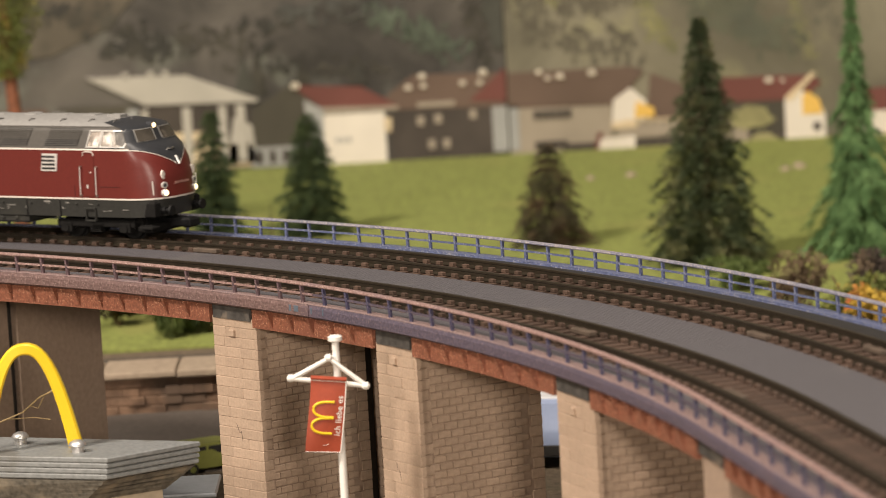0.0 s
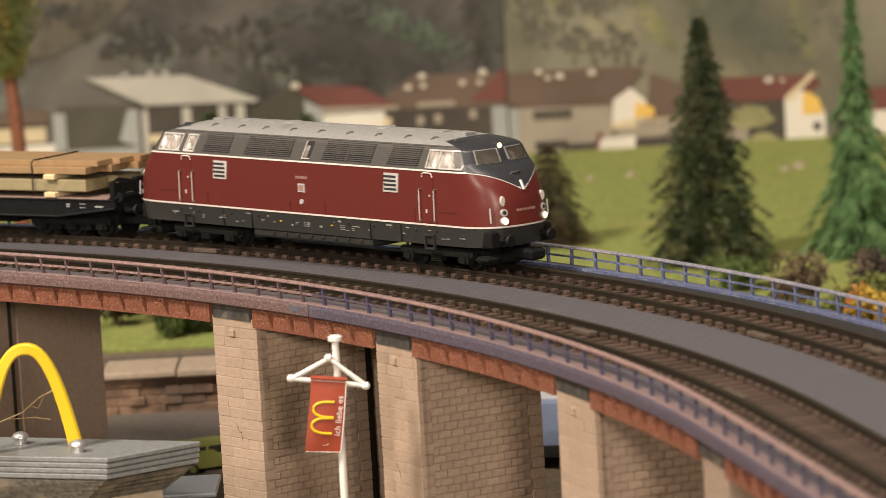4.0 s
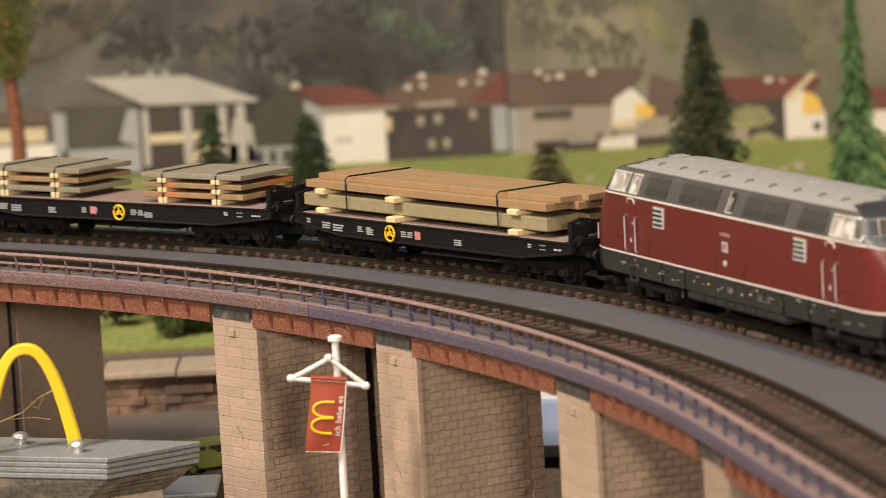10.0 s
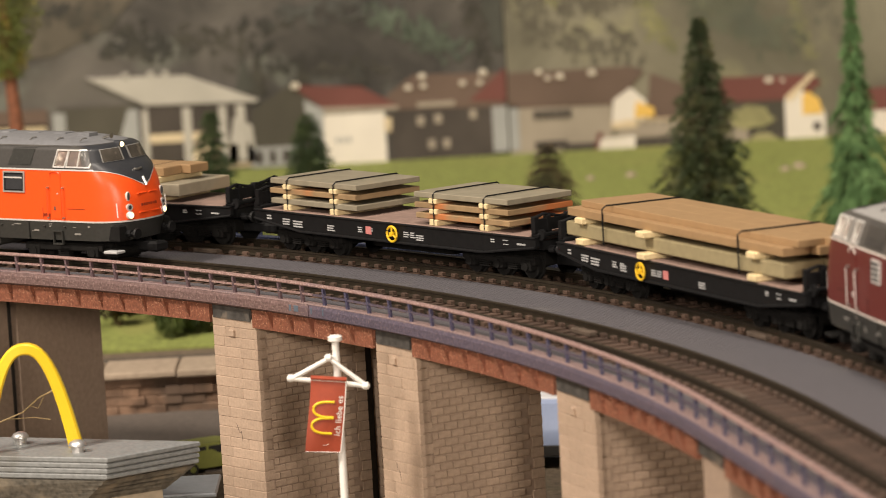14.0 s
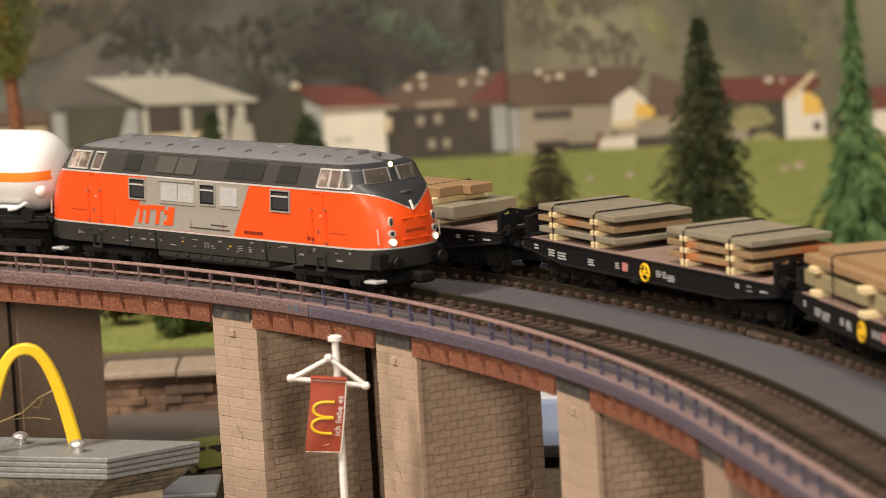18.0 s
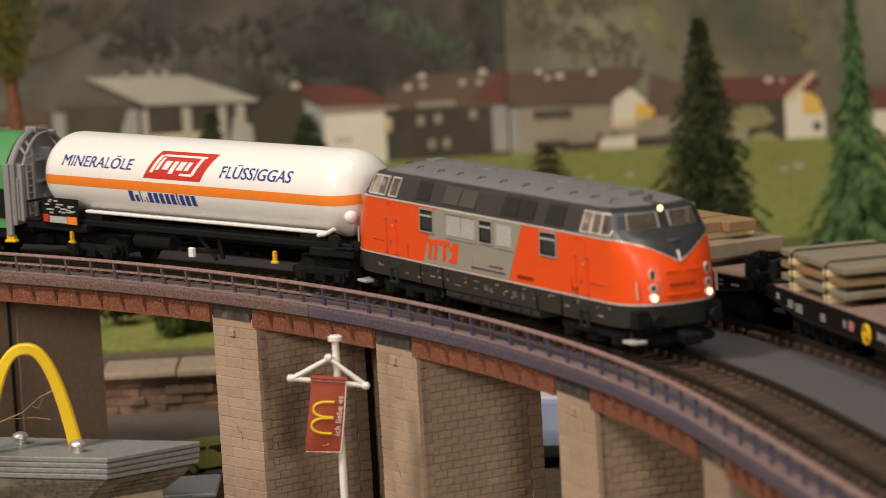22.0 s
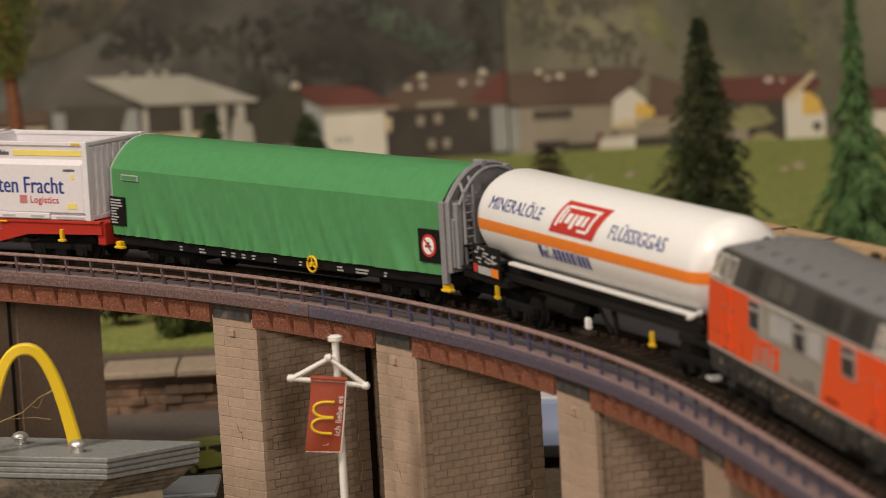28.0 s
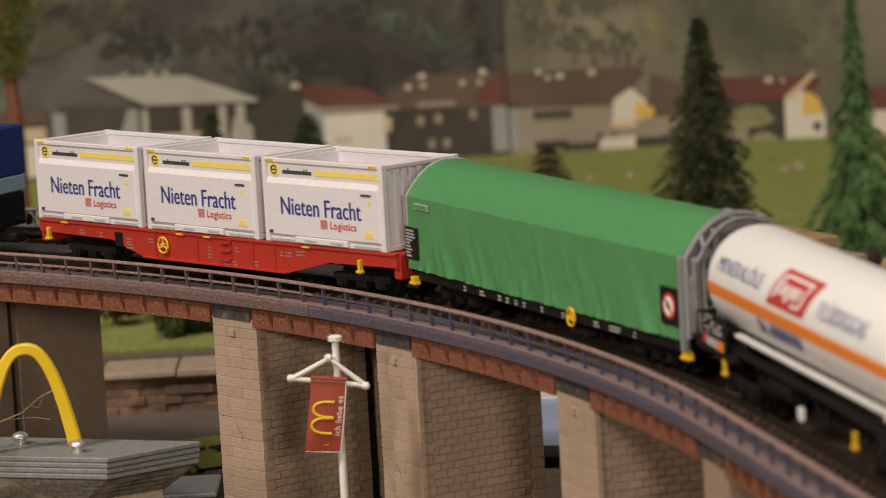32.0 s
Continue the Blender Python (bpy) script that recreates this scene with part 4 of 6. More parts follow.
# ---- rolling stock: x forwards, y outwards, z above the rail, in millimetres ----
M_MAROON = mat("maroon_paint", (0.128, 0.022, 0.018), 0.34, 0, 0.05, 1500, 0, 60, (0.142, 0.022, 0.017), 0.0)
M_DKMAROON = mat("dark_maroon_seam", (0.05, 0.012, 0.01), 0.5)
M_TRIM = mat("thin_window_trim", (0.42, 0.41, 0.39), 0.35, 0.3)
M_ORANGE = mat("orange_paint", (0.86, 0.09, 0.012), 0.35, 0, 0.03, 1500, 0, 60, (0.80, 0.085, 0.012), 0.0)
M_LGREY = mat("warm_grey_paint", (0.33, 0.31, 0.27), 0.45, 0, 0.04, 1500)
M_DGREY = mat("dark_grey_paint", (0.088, 0.082, 0.074), 0.5, 0, 0.1, 1500)
M_SKIRT = mat("skirt_grey", (0.029, 0.029, 0.026), 0.5, 0, 0.15, 1500, 0, 90, (0.036, 0.035, 0.03), 0.0)
M_ROOF = mat("roof_grey", (0.285, 0.28, 0.27), 0.55, 0, 0.08, 900, 0.1, 60, (0.215, 0.21, 0.2), 0.02)
M_ROOFD = mat("dark_roof_grey", (0.185, 0.187, 0.195), 0.45, 0, 0.08, 900, 0.1, 60, (0.16, 0.165, 0.175), 0.0)
M_BURNT = mat("brown_print", (0.28, 0.035, 0.01), 0.5)
M_FAINT = mat("faint_print", (0.36, 0.20, 0.17), 0.5)
M_BANDGREY = mat("band_grey", (0.056, 0.053, 0.05), 0.45, 0, 0.1, 1500)
M_HOOD = mat("anthracite_paint", (0.035, 0.037, 0.042), 0.4, 0, 0.1, 1500)
M_LINE = mat("cream_line", (0.74, 0.68, 0.62), 0.5, 0, 0.05, 1500)
M_SILVER = mat("silver_trim", (0.74, 0.72, 0.69), 0.35, 0.35, 0.05, 1500)
M_WHITE = mat("white_paint", (0.88, 0.88, 0.87), 0.35, 0, 0.02, 900, 0, 40, (0.84, 0.83, 0.81), 0.0)
M_CREAMY = mat("container_white", (0.76, 0.73, 0.77), 0.45, 0, 0.03, 900, 0, 40, (0.70, 0.67, 0.70), 0.0)
M_GREEN = mat("green_tarpaulin", (0.085, 0.29, 0.11), 0.4, 0, 0.05, 500, 0.1, 30, (0.095, 0.305, 0.12), 0.02)
M_BLACK = mat("black_plastic", (0.009, 0.009, 0.0095), 0.5, 0, 0.2, 900)
M_UNDER = mat("underframe_black", (0.008, 0.0075, 0.007), 0.85, 0, 0.25, 900)
for m in (M_UNDER, M_BLACK):
    m.node_tree.nodes["Principled BSDF"].inputs["Specular IOR Level"].default_value = 0.22
M_RED = mat("red_frame", (0.46, 0.035, 0.022), 0.4, 0, 0.05, 1200)
M_GREYEND = mat("grey_end_wall", (0.25, 0.25, 0.265), 0.5, 0, 0.08, 1200)
M_YELLOW = mat("yellow_paint", (0.80, 0.50, 0.02), 0.45, 0, 0.05, 1200)
M_STRIPE = mat("pale_yellow_print", (0.88, 0.72, 0.17), 0.5, 0, 0.03, 900)
M_BAND = mat("orange_band", (0.92, 0.26, 0.03), 0.4, 0, 0.03, 1200)
M_BLUETXT = mat("blue_print", (0.03, 0.05, 0.25), 0.5)
M_REDTXT = mat("red_print", (0.55, 0.04, 0.03), 0.5)
M_PALE = mat("pale_print", (0.46, 0.46, 0.46), 0.5)
M_DUSTY = mat("dim_print", (0.24, 0.23, 0.21), 0.5)
M_PINK = mat("pink_red_print", (0.55, 0.20, 0.19), 0.5)
M_DKTXT = mat("dark_print", (0.06, 0.06, 0.07), 0.5)
M_DECKW = mat("wagon_deck", (0.25, 0.17, 0.14), 0.75, 0, 0.12, 500, 0.2, 50, (0.2, 0.14, 0.115), 0.0)
M_STEELK = mat("khaki_steel", (0.33, 0.275, 0.155), 0.55, 0, 0.1, 500, 0.1, 70, (0.29, 0.235, 0.13), 0.0, pieces=0.08)
M_STEELB = mat("brown_steel", (0.33, 0.21, 0.105), 0.55, 0, 0.06, 500, 0.1, 40, (0.28, 0.165, 0.075), 0.0, pieces=0.03)
M_STEELG = mat("grey_steel", (0.27, 0.24, 0.175), 0.5, 0, 0.1, 400, 0.1, 70, (0.30, 0.25, 0.17), 0.03, pieces=0.1)
M_STEELR = mat("rusty_steel", (0.31, 0.21, 0.11), 0.6, 0, 0.15, 300, 0.1, 55, (0.48, 0.16, 0.05), 0.08, pieces=0.1)
M_WOOD = mat("cream_wood", (0.72, 0.58, 0.33), 0.7, 0, 0.1, 600)
M_GLASS = glass("cab_glass", (0.96, 0.96, 0.95))
# pale blotches put light seen through the cabs into the lining's colour
M_CAB = mat("cab_interior", (0.17, 0.145, 0.125), 0.6, 0, 0.4, 500, 0, 300, (0.50, 0.48, 0.45), 0.1)
M_CABD = mat("dim_cab_interior", (0.085, 0.06, 0.048), 0.6, 0, 0.5, 350, 0, 280, (0.30, 0.25, 0.21), 0.08)
M_GRILLE = mat("grille_black", (0.03, 0.03, 0.032), 0.5)
M_LAMP = glow("lamp_glow", (1.0, 0.74, 0.38), 4.0)
M_LENS = glass("lamp_lens", (0.9, 0.9, 0.88))
M_STEEL = mat("bare_metal", (0.5, 0.48, 0.44), 0.3, 0.9, 0.1, 900)
M_PIPE = mat("tan_pipe", (0.36, 0.25, 0.14), 0.5, 0, 0.08, 400, 0, 60, (0.3, 0.18, 0.1), 0.0)
M_SKYBLUE = mat("blue_paint", (0.014, 0.035, 0.21), 0.4, 0, 0.05, 900)
M_LBLUE = mat("pale_blue_paint", (0.28, 0.40, 0.52), 0.45, 0, 0.05, 900)


def lerp(table, z):
    for (a, p), (b, q) in zip(table, table[1:]):
        if z <= b:
            return p + (q - p) * (z - a) / (b - a)
    return table[-1][1]


def bars(mesh, x0, x1, z0, z1, n, y, rng, t=0.12, tall=0.35):
    """Unreadable writing: n upright strokes of uneven height."""
    w = (x1 - x0) / n
    for i in range(n):
        h = z1 - (z1 - z0) * (tall if rng.random() < 0.6 else 0.0)
        a, b = x0 + i * w + w * 0.1, x0 + (i + 1) * w - w * 0.12
        k = (b - a) * 0.36
        mesh.box(a, a + k, y - t, y + t, z0, h)
        mesh.box(b - k, b, y - t, y + t, z0, z0 + (z1 - z0) * (1 - tall))


def word(body, size, place, bold=0.0):
    """Lettering from the built-in font as a mesh; place maps (u, v) in millimetres to a point."""
    cu = bpy.data.curves.new("word", "FONT")
    cu.body, cu.size, cu.offset, cu.resolution_u = body, size, bold * size, 3
    cu.space_character = 1.07 if bold else 1.0
    ob = bpy.data.objects.new("word", cu)
    me = bpy.data.meshes.new_from_object(ob)
    bpy.data.objects.remove(ob)
    m = Mesh()
    m.v = [tuple(place(v.co.x, v.co.y)) for v in me.vertices]
    m.f = [tuple(p.vertices) for p in me.polygons]
    bpy.data.meshes.remove(me)
    return m


def dashes(mesh, x, z, w, h, y, rng, row=0.42):
    """Tiny stencilled rows that cannot be read."""
    n = max(1, int(h / row))
    for i in range(n):
        at, end = x, x + w * rng.uniform(0.7, 1.0)
        while at < end:
            long = rng.uniform(0.25, 0.75)
            mesh.box(at, min(end, at + long), y - 0.05, y + 0.05, z + i * h / n, z + i * h / n + h / n * 0.55)
            at += long + 0.16


def wheelset(parent, x, r=2.9, name="wheel"):
    for y in (-4.6, 4.6):
        w = Mesh().disc(x, y, r, r, 1.1, "y", 18)
        w.disc(x, y * 0.87, r, r + 0.5, 0.35, "y", 18)
        wh = part(name, w, M_UNDER, parent, "", True)
        part("hub", Mesh().disc(x, y * 1.14, r, 0.9, 0.4, "y", 10), M_STEEL, wh)


def bogie(parent, x, axles, r=2.6, half=7.4, top=4.8):
    b = part("bogie", Mesh().box(x + axles[0] - 3, x + axles[-1] + 3, -4, 4, 2.4, top, 0.3), M_UNDER, parent)
    for s in (-1, 1):
        f = Mesh()
        y0, y1 = sorted((s * half, s * (half - 1.2)))
        f.box(x + axles[0] - 2.6, x + axles[-1] + 2.6, y0, y1, 2.7, 4.3, 0.25)
        for a in axles:
            f.box(x + a - 1.5, x + a + 1.5, y0 - 0.25, y1 + 0.25, 1.5, 3.9, 0.3)
            f.disc(x + a, s * (half + 0.25), 2.5, 0.85, 0.6, "y", 10)
        for a, c in zip(axles, axles[1:]):
            m = (a + c) / 2
            for k in range(4):
                f.box(x + m - 1.5, x + m + 1.5, y0 - 0.15, y1 + 0.15, 1.7 + k * 0.42, 1.98 + k * 0.42)
        part("side_frame", f, M_UNDER, b)
    for a in axles:
        wheelset(b, x + a, r)
    return b


def buffers(parent, xe, z=6.6, span=5.6):
    d = 1 if xe > 0 else -1
    for y in (-span, span):
        m = Mesh().tube([(xe, y, z), (xe + d * 1.7, y, z)], 0.75, 10)
        m.tube([(xe + d * 1.7, y, z), (xe + d * 3.0, y, z)], 0.45, 10)
        m.tube([(xe + d * 3.0, y, z), (xe + d * 3.4, y, z)], [1.25, 1.1], 14)
        part("buffer", m, M_BLACK, parent)
    c = Mesh().box(*sorted((xe - d * 4, xe + d * 3.6)), -1.1, 1.1, 2.4, 4.4, 0.2)
    c.box(*sorted((xe + d * 2.4, xe + d * 5.0)), -1.8, 1.8, 2.2, 4.4, 0.5)
    part("coupler", c, M_BLACK, parent)


def loco(name, label, kx, orange):
    t = thing(name, label, "locomotive")
    LT = [(3.6, 53.6), (9.3, 55.2), (14, 55.0), (17, 54.0), (19, 52.7), (20.2, 51.5), (20.9, 50.4), (21.5, 49.4), (24.2, 48.1), (24.8, 47.4), (25.3, 45.9), (26.0, 42.6), (26.5, 38.8), (26.85, 33.5), (27.0, 28)]
    WT = [(3.6, 9.2), (9.3, 9.6), (14, 9.6), (20.2, 9.58), (24.4, 8.65), (25.0, 8.2), (25.5, 7.5), (26.1, 6.1), (26.7, 3.7), (27.0, 0.6)]
    DT = [(3.6, 9.0), (9.3, 10.5), (15, 10.5), (20.2, 7.0), (21.4, 4.6), (24.3, 4.4), (24.9, 5.0), (26, 8), (27, 10)]
    TAIL = [(3.6, 6.6), (14, 6.2), (20.2, 4.6), (25, 3.0), (27, 2.4)]
    N = 96

    def spot(a, z, off=0.0):
        """The body's surface at angle a of its outline and height z."""
        c, s = math.cos(a), math.sin(a)
        L, w, d = lerp(LT, z) * kx + off + (lerp(TAIL, z) if c < 0 else 0.6), lerp(WT, z) + off, lerp(DT, z)
        x = math.copysign(abs(c) ** 0.8, c)
        y = math.copysign(abs(s) ** 0.8, s)
        return (math.copysign(L - d, c) + d * x, w * y, z)

    angles = [(i + 0.5) * math.tau / N for i in range(N)]

    def belt(a):
        """Height of the upper line: level along the sides, a V on the noses."""
        y = abs(math.sin(a)) ** 0.8
        return 20.2 - 4.1 * max(0.0, 1 - y / 0.97) ** 1.5

    def shell(lo, hi, steps, off=0.0, cap=False):
        m = Mesh()
        m.rings([[spot(a, lo(a) + (hi(a) - lo(a)) * k / steps, off) for a in angles] for k in range(steps + 1)], True, cap)
        return m

    body_mat = M_ORANGE if orange else M_MAROON
    part("skirt", shell(lambda a: 5.2, lambda a: 9.3, 3, 0.0, True), M_SKIRT, t, "dark grey skirt", True)
    body = part("body_shell", shell(lambda a: 9.3, belt, 8), body_mat, t, "orange body shell" if orange else "maroon body shell", True)
    band = part("upper_band", shell(belt, lambda a: 25.2, 20), M_BANDGREY if orange else M_DGREY, t, "dark grey window band", True)
    M_TOP = M_ROOFD if orange else M_ROOF
    roof = part("roof", shell(lambda a: 25.2, lambda a: 27.0, 8, 0.0, True), M_TOP, t, "grey roof", True)
    line = M_SILVER if orange else M_LINE
    part("belt_line", shell(lambda a: belt(a) - 0.17, lambda a: belt(a) + 0.17, 1, 0.1), line, t, "", True)
    part("skirt_line", shell(lambda a: 9.1, lambda a: 9.45, 1, 0.1), line, t, "", True)
    # anthracite hood over the nose between belt line and roof
    dome = 0.0 if orange else 1.2
    for e in (0, math.pi):
        m = Mesh()
        m.rings([[spot(a, belt(a) + (25.1 + dome * abs(math.cos(a)) ** 0.5 - belt(a)) * k / 26, 0.13) for a in [e + (i / 20 - 0.5) * 2.35 for i in range(21)]] for k in range(27)], False)
        part("nose_hood", m, M_HOOD, t, "anthracite nose hood", True)

    def flank(x, z):
        """Half the body's width at x, with its rounded ends."""
        L, w, d = lerp(LT, z) * kx + (lerp(TAIL, z) if x < 0 else 0.6), lerp(WT, z), lerp(DT, z)
        u = min(0.96, max(0.0, (abs(x) - L + d) / d)) ** 1.25
        return w * (1 - u * u) ** 0.4

    def panel(x0, x1, z0, z1, off, s, lean=0.0, thick=0.3):
        """A slab lying on the side wall s, its top shifted by lean."""
        n = 7 if max(abs(x0), abs(x1)) > 36 and x1 - x0 > 1 else 2
        rings = []
        for k in range(n):
            a = x0 + (x1 - x0) * k / (n - 1)
            rings.append([(x * kx, s * (flank(x * kx, z) + o), z) for x, z, o in ((a, z0, off - thick), (a, z0, off), (a + lean, z1, off), (a + lean, z1, off - thick))])
        return Mesh().rings(rings)

    def ring_of(x0, x1, z0, z1, off, s, lean, w=0.4):
        m = Mesh()
        for a in (panel(x0 - w, x1 + w, z0 - w, z0, off, s, 0), panel(x0 - w, x0, z0, z1, off, s, lean), panel(x1, x1 + w, z0, z1, off, s, lean)):
            m.add(a.v, a.f)
        a = panel(x0 - w + lean, x1 + w + lean, z1, z1 + w, off, s, 0)
        return m.add(a.v, a.f)

    for s in (-1, 1):
        # grilles between the cabs
        for x0, x1, parts in ((-29.4, -23.4, 1), (-18.0, -4.2, 2), (6.0, 19.0, 2), (23.2, 30.2, 1)) if orange else ((-34.6, -25.6, 1), (-20.6, -5.4, 2), (4.6, 20.2, 2), (25.0, 34.4, 1)):
            g = part("grille", panel(x0, x1, 20.95, 24.7, 0.06, s, 1.5), M_GRILLE if not orange else M_SKIRT, t, "" if not orange else "dark framed panel")
            if orange:
                for k in range(parts):
                    w = (x1 - x0) / parts
                    part("pane", panel(x0 + k * w + 0.25, x0 + (k + 1) * w - 0.25, 21.2, 24.45, 0.14, s, 1.3), M_SKIRT if x0 > 0 or x0 < -20 else M_DGREY, g)
            else:
                for k in range(9):
                    z = 21.15 + k * 0.4
                    part("slat", panel(x0 + 0.15 + (z - 20.95) * 0.4, x1 - 0.15 + (z - 20.95) * 0.4, z, z + 0.16, 0.2, s, 0.1), M_DGREY, g)
                if parts == 2:
                    part("divider", panel((x0 + x1) / 2 - 0.15, (x0 + x1) / 2 + 0.15, 20.95, 24.7, 0.24, s, 1.5), M_DGREY, g)
        # cab windows: a small pane and a divided one, silver-framed
        for d in (1, -1):
            for x0, x1, split in ((37.2, 40.2, False), (41.0, 47.2, True)):
                a, b = (x0, x1) if d > 0 else (-x1 - 1.9 if split else -x1 - 0.4, -x0 - 1.6 if split else -x0 - 0.4)
                lean = (0.5 if split else 0.9) if d > 0 else 1.5
                w = part("window", ring_of(a, b, 20.95, 24.2, 0.28, s, lean, 0.27), M_SILVER, t, "silver window frame")
                part("pane", panel(a, b, 20.95, 24.2, 0.15, s, lean, 0.06), M_GLASS, w).visible_shadow = False
                part("cab_lining", panel(a - 0.1, b + 0.1, 20.9, 24.3, 0.05, s, lean, 0.04), M_CAB if not orange else M_CABD, w)
                if split:
                    part("mullion", panel((a + b) / 2 - 0.14, (a + b) / 2 + 0.14, 20.95, 24.2, 0.26, s, lean), M_SILVER, w)
        if not orange:
            sw = part("slot_window", panel(-1.3, 0.9, 21.0, 24.5, 0.12, s, 1.4), M_GRILLE, t, "narrow framed window")
            part("pane", panel(-1.0, 0.2, 21.2, 23.6, 0.2, s, 1.0), M_CAB, sw)
            part("frame_edge", panel(-1.45, -1.2, 21.0, 24.6, 0.26, s, 1.4), M_SILVER, sw)
            part("frame_edge", panel(-1.45, 1.0, 20.85, 21.1, 0.26, s, 0.1), M_SILVER, sw)
        if not orange:
            for x in (-31.0, 23.9):
                w = part("louvre", panel(x, x + 4.4, 15.3, 19.2, 0.18, s, 0.5), M_SILVER, t, "silver louvre")
                for k in range(4):
                    part("slat", panel(x + 0.35, x + 4.05, 15.7 + k * 0.86, 16.15 + k * 0.86, 0.26, s, 0.05), M_GRILLE, w)
        else:
            # warm grey field with slanted ends, framed windows and raised panels
            part("grey_field", panel(-26.8, 8.6, 9.5, 20.0, 0.05, s, 6.2, 0.2), M_LGREY, t, "warm grey field on the flank")
            for x0, x1 in ((-27.3, -21.2), (-2.4, 3.2), (21.6, 28.2)):
                w = part("window", ring_of(x0 + 0.4, x1 - 0.4, 15.5, 19.4, 0.36, s, 0.3, 0.32), M_TRIM, t, "silver window frame")
                part("gasket", ring_of(x0 + 0.75, x1 - 0.75, 15.85, 19.05, 0.3, s, 0.3, 0.35), M_BLACK, w)
                part("pane", panel(x0 + 0.3, x1 - 0.3, 15.5, 19.4, 0.2, s, 0.3, 0.1), M_HOOD, w)
                part("mullion", panel(x0 + 0.5, x1 - 0.5, 18.2, 18.5, 0.36, s, 0), M_SILVER, w)
            for x0, x1 in ((-15.9, -10.2), (-9.8, -4.3), (4.6, 10.4)):
                part("raised_panel", panel(x0, x1, 15.5, 19.2, 0.22, s, 0.4), M_PALE, t, "pale raised panel")
            rail = panel(-16.4, -4.0, 19.5, 20.0, 0.4, s, 0)
            for a in (panel(-16.6, -3.9, 14.9, 15.25, 0.3, s, 0), panel(4.2, 11.2, 14.9, 15.25, 0.3, s, 0)):
                rail.add(a.v, a.f)
            part("trim_strip", rail, M_LGREY, t)
            logo = Mesh()
            for x, w in ((-24.6, 1.2), (-22.2, 1.2), (-18.6, 1.3), (-14.6, 2.2)):
                a = panel(x, x + w, 10.4, 14.2, 0.16, s, 1.2)
                logo.add(a.v, a.f)
            for x, w, z in ((-24.2, 3.4, 13.2), (-20.4, 5.4, 13.4), (-15.2, 2.6, 12.6), (-15.6, 2.4, 10.4)):
                a = panel(x, x + w, z, z + 0.9, 0.18, s, 0.3)
                logo.add(a.v, a.f)
            part("lettering", logo, M_ORANGE, t, "orange block lettering")
        seam = Mesh()
        for x0, x1, z in ((-49.0, -43.2, 11.9), (40.2, 45.6, 11.9), (-6.2, -5.7, 11.0), (5.0, 5.5, 11.0)):
            a = panel(x0, x1, z, z + 0.12, 0.06, s, 0)
            seam.add(a.v, a.f)
        for x in (-5.9, 5.2, 33.0, -33.4):
            a = panel(x, x + 0.12, 9.6, 12.2, 0.06, s, 0)
            seam.add(a.v, a.f)
        part("panel_seam", seam, M_BURNT if orange else M_DKMAROON, t)
        # doors with grab rails and a drip edge
        for x in (-42.4, 35.0):
            d = part("door", panel(x + 0.9, x + 3.6, 9.8, 19.4, 0.1, s, 0.3), body_mat, t)
            for k in (0, 4.4):
                part("grab_rail", Mesh().tube([((x + k) * kx, s * 9.6, 9.9), ((x + k) * kx, s * 10.15, 10.2), ((x + k + 0.2) * kx, s * 10.2, 16.2), ((x + k + 0.2) * kx, s * 9.6, 16.5)], 0.11, 6), M_SILVER if not orange else M_ORANGE, d)
                part("rail_foot", Mesh().disc((x + k) * kx, s * 9.95, 10.0, 0.22, 0.5, "y", 8).disc((x + k + 0.2) * kx, s * 9.95, 16.4, 0.22, 0.5, "y", 8), M_STEEL, d)
            part("drip_edge", Mesh().tube([((x + 0.9) * kx, s * 9.75, 18.9), ((x + 1.0) * kx, s * 9.8, 19.5), ((x + 1.5) * kx, s * 9.8, 19.75), ((x + 3.3) * kx, s * 9.8, 19.75), ((x + 3.8) * kx, s * 9.8, 19.5), ((x + 3.9) * kx, s * 9.75, 18.9)], 0.13, 6), line if not orange else M_ORANGE, d)
            part("lock_plate", panel(x + 1.6, x + 2.0, 11.6, 12.4, 0.2, s, 0), M_SILVER if not orange else M_DGREY, d)
            part("door_knob", panel(x + 2.7, x + 3.0, 15.0, 15.35, 0.25, s, 0), M_SILVER, d)
            st = Mesh()
            for z in (4.3, 7.0):
                st.box((x + 0.8) * kx, (x + 3.6) * kx, min(s * 9.2, s * 10.0), max(s * 9.2, s * 10.0), z, z + 0.3)
            for k in (0.8, 3.4):
                st.box((x + k) * kx, (x + k + 0.25) * kx, min(s * 9.4, s * 9.9), max(s * 9.4, s * 9.9), 4.3, 7.3)
            part("step", st, M_SKIRT, t)
        rng = random.Random(5)
        marks = Mesh()
        if not orange:
            bars(marks, -3.7, 0.2, 16.6, 17.2, 7, s * 9.62, rng, 0.1, 0.1)
            pieces("number_mark", marks, M_FAINT, t, "", 2)
            sg = part("plate", panel(-3.0, -0.9, 13.8, 15.6, 0.15, s, 0), M_PALE, t)
            part("plate_field", panel(-2.7, -1.2, 14.1, 15.3, 0.22, s, 0), M_FAINT, sg)
            part("emblem", Mesh().disc(-2.1 * kx, s * 9.7, 11.8, 0.55, 0.2, "y", 14), M_PALE, t)
        else:
            bars(marks, -6.0, 7.0, 10.3, 10.62, 20, s * 9.68, rng, 0.1, 0.1)
            bars(marks, 1.0, 6.4, 11.2, 11.5, 9, s * 9.68, rng, 0.1, 0.1)
            pieces("number_mark", marks, M_DGREY, t, "", 2)
            dark = Mesh()
            bars(dark, 11.5, 17.5, 10.2, 10.9, 10, s * 9.64, rng, 0.1, 0.1)
            bars(dark, 31.4, 33.4, 10.2, 10.9, 3, s * 9.64, rng, 0.1, 0.1)
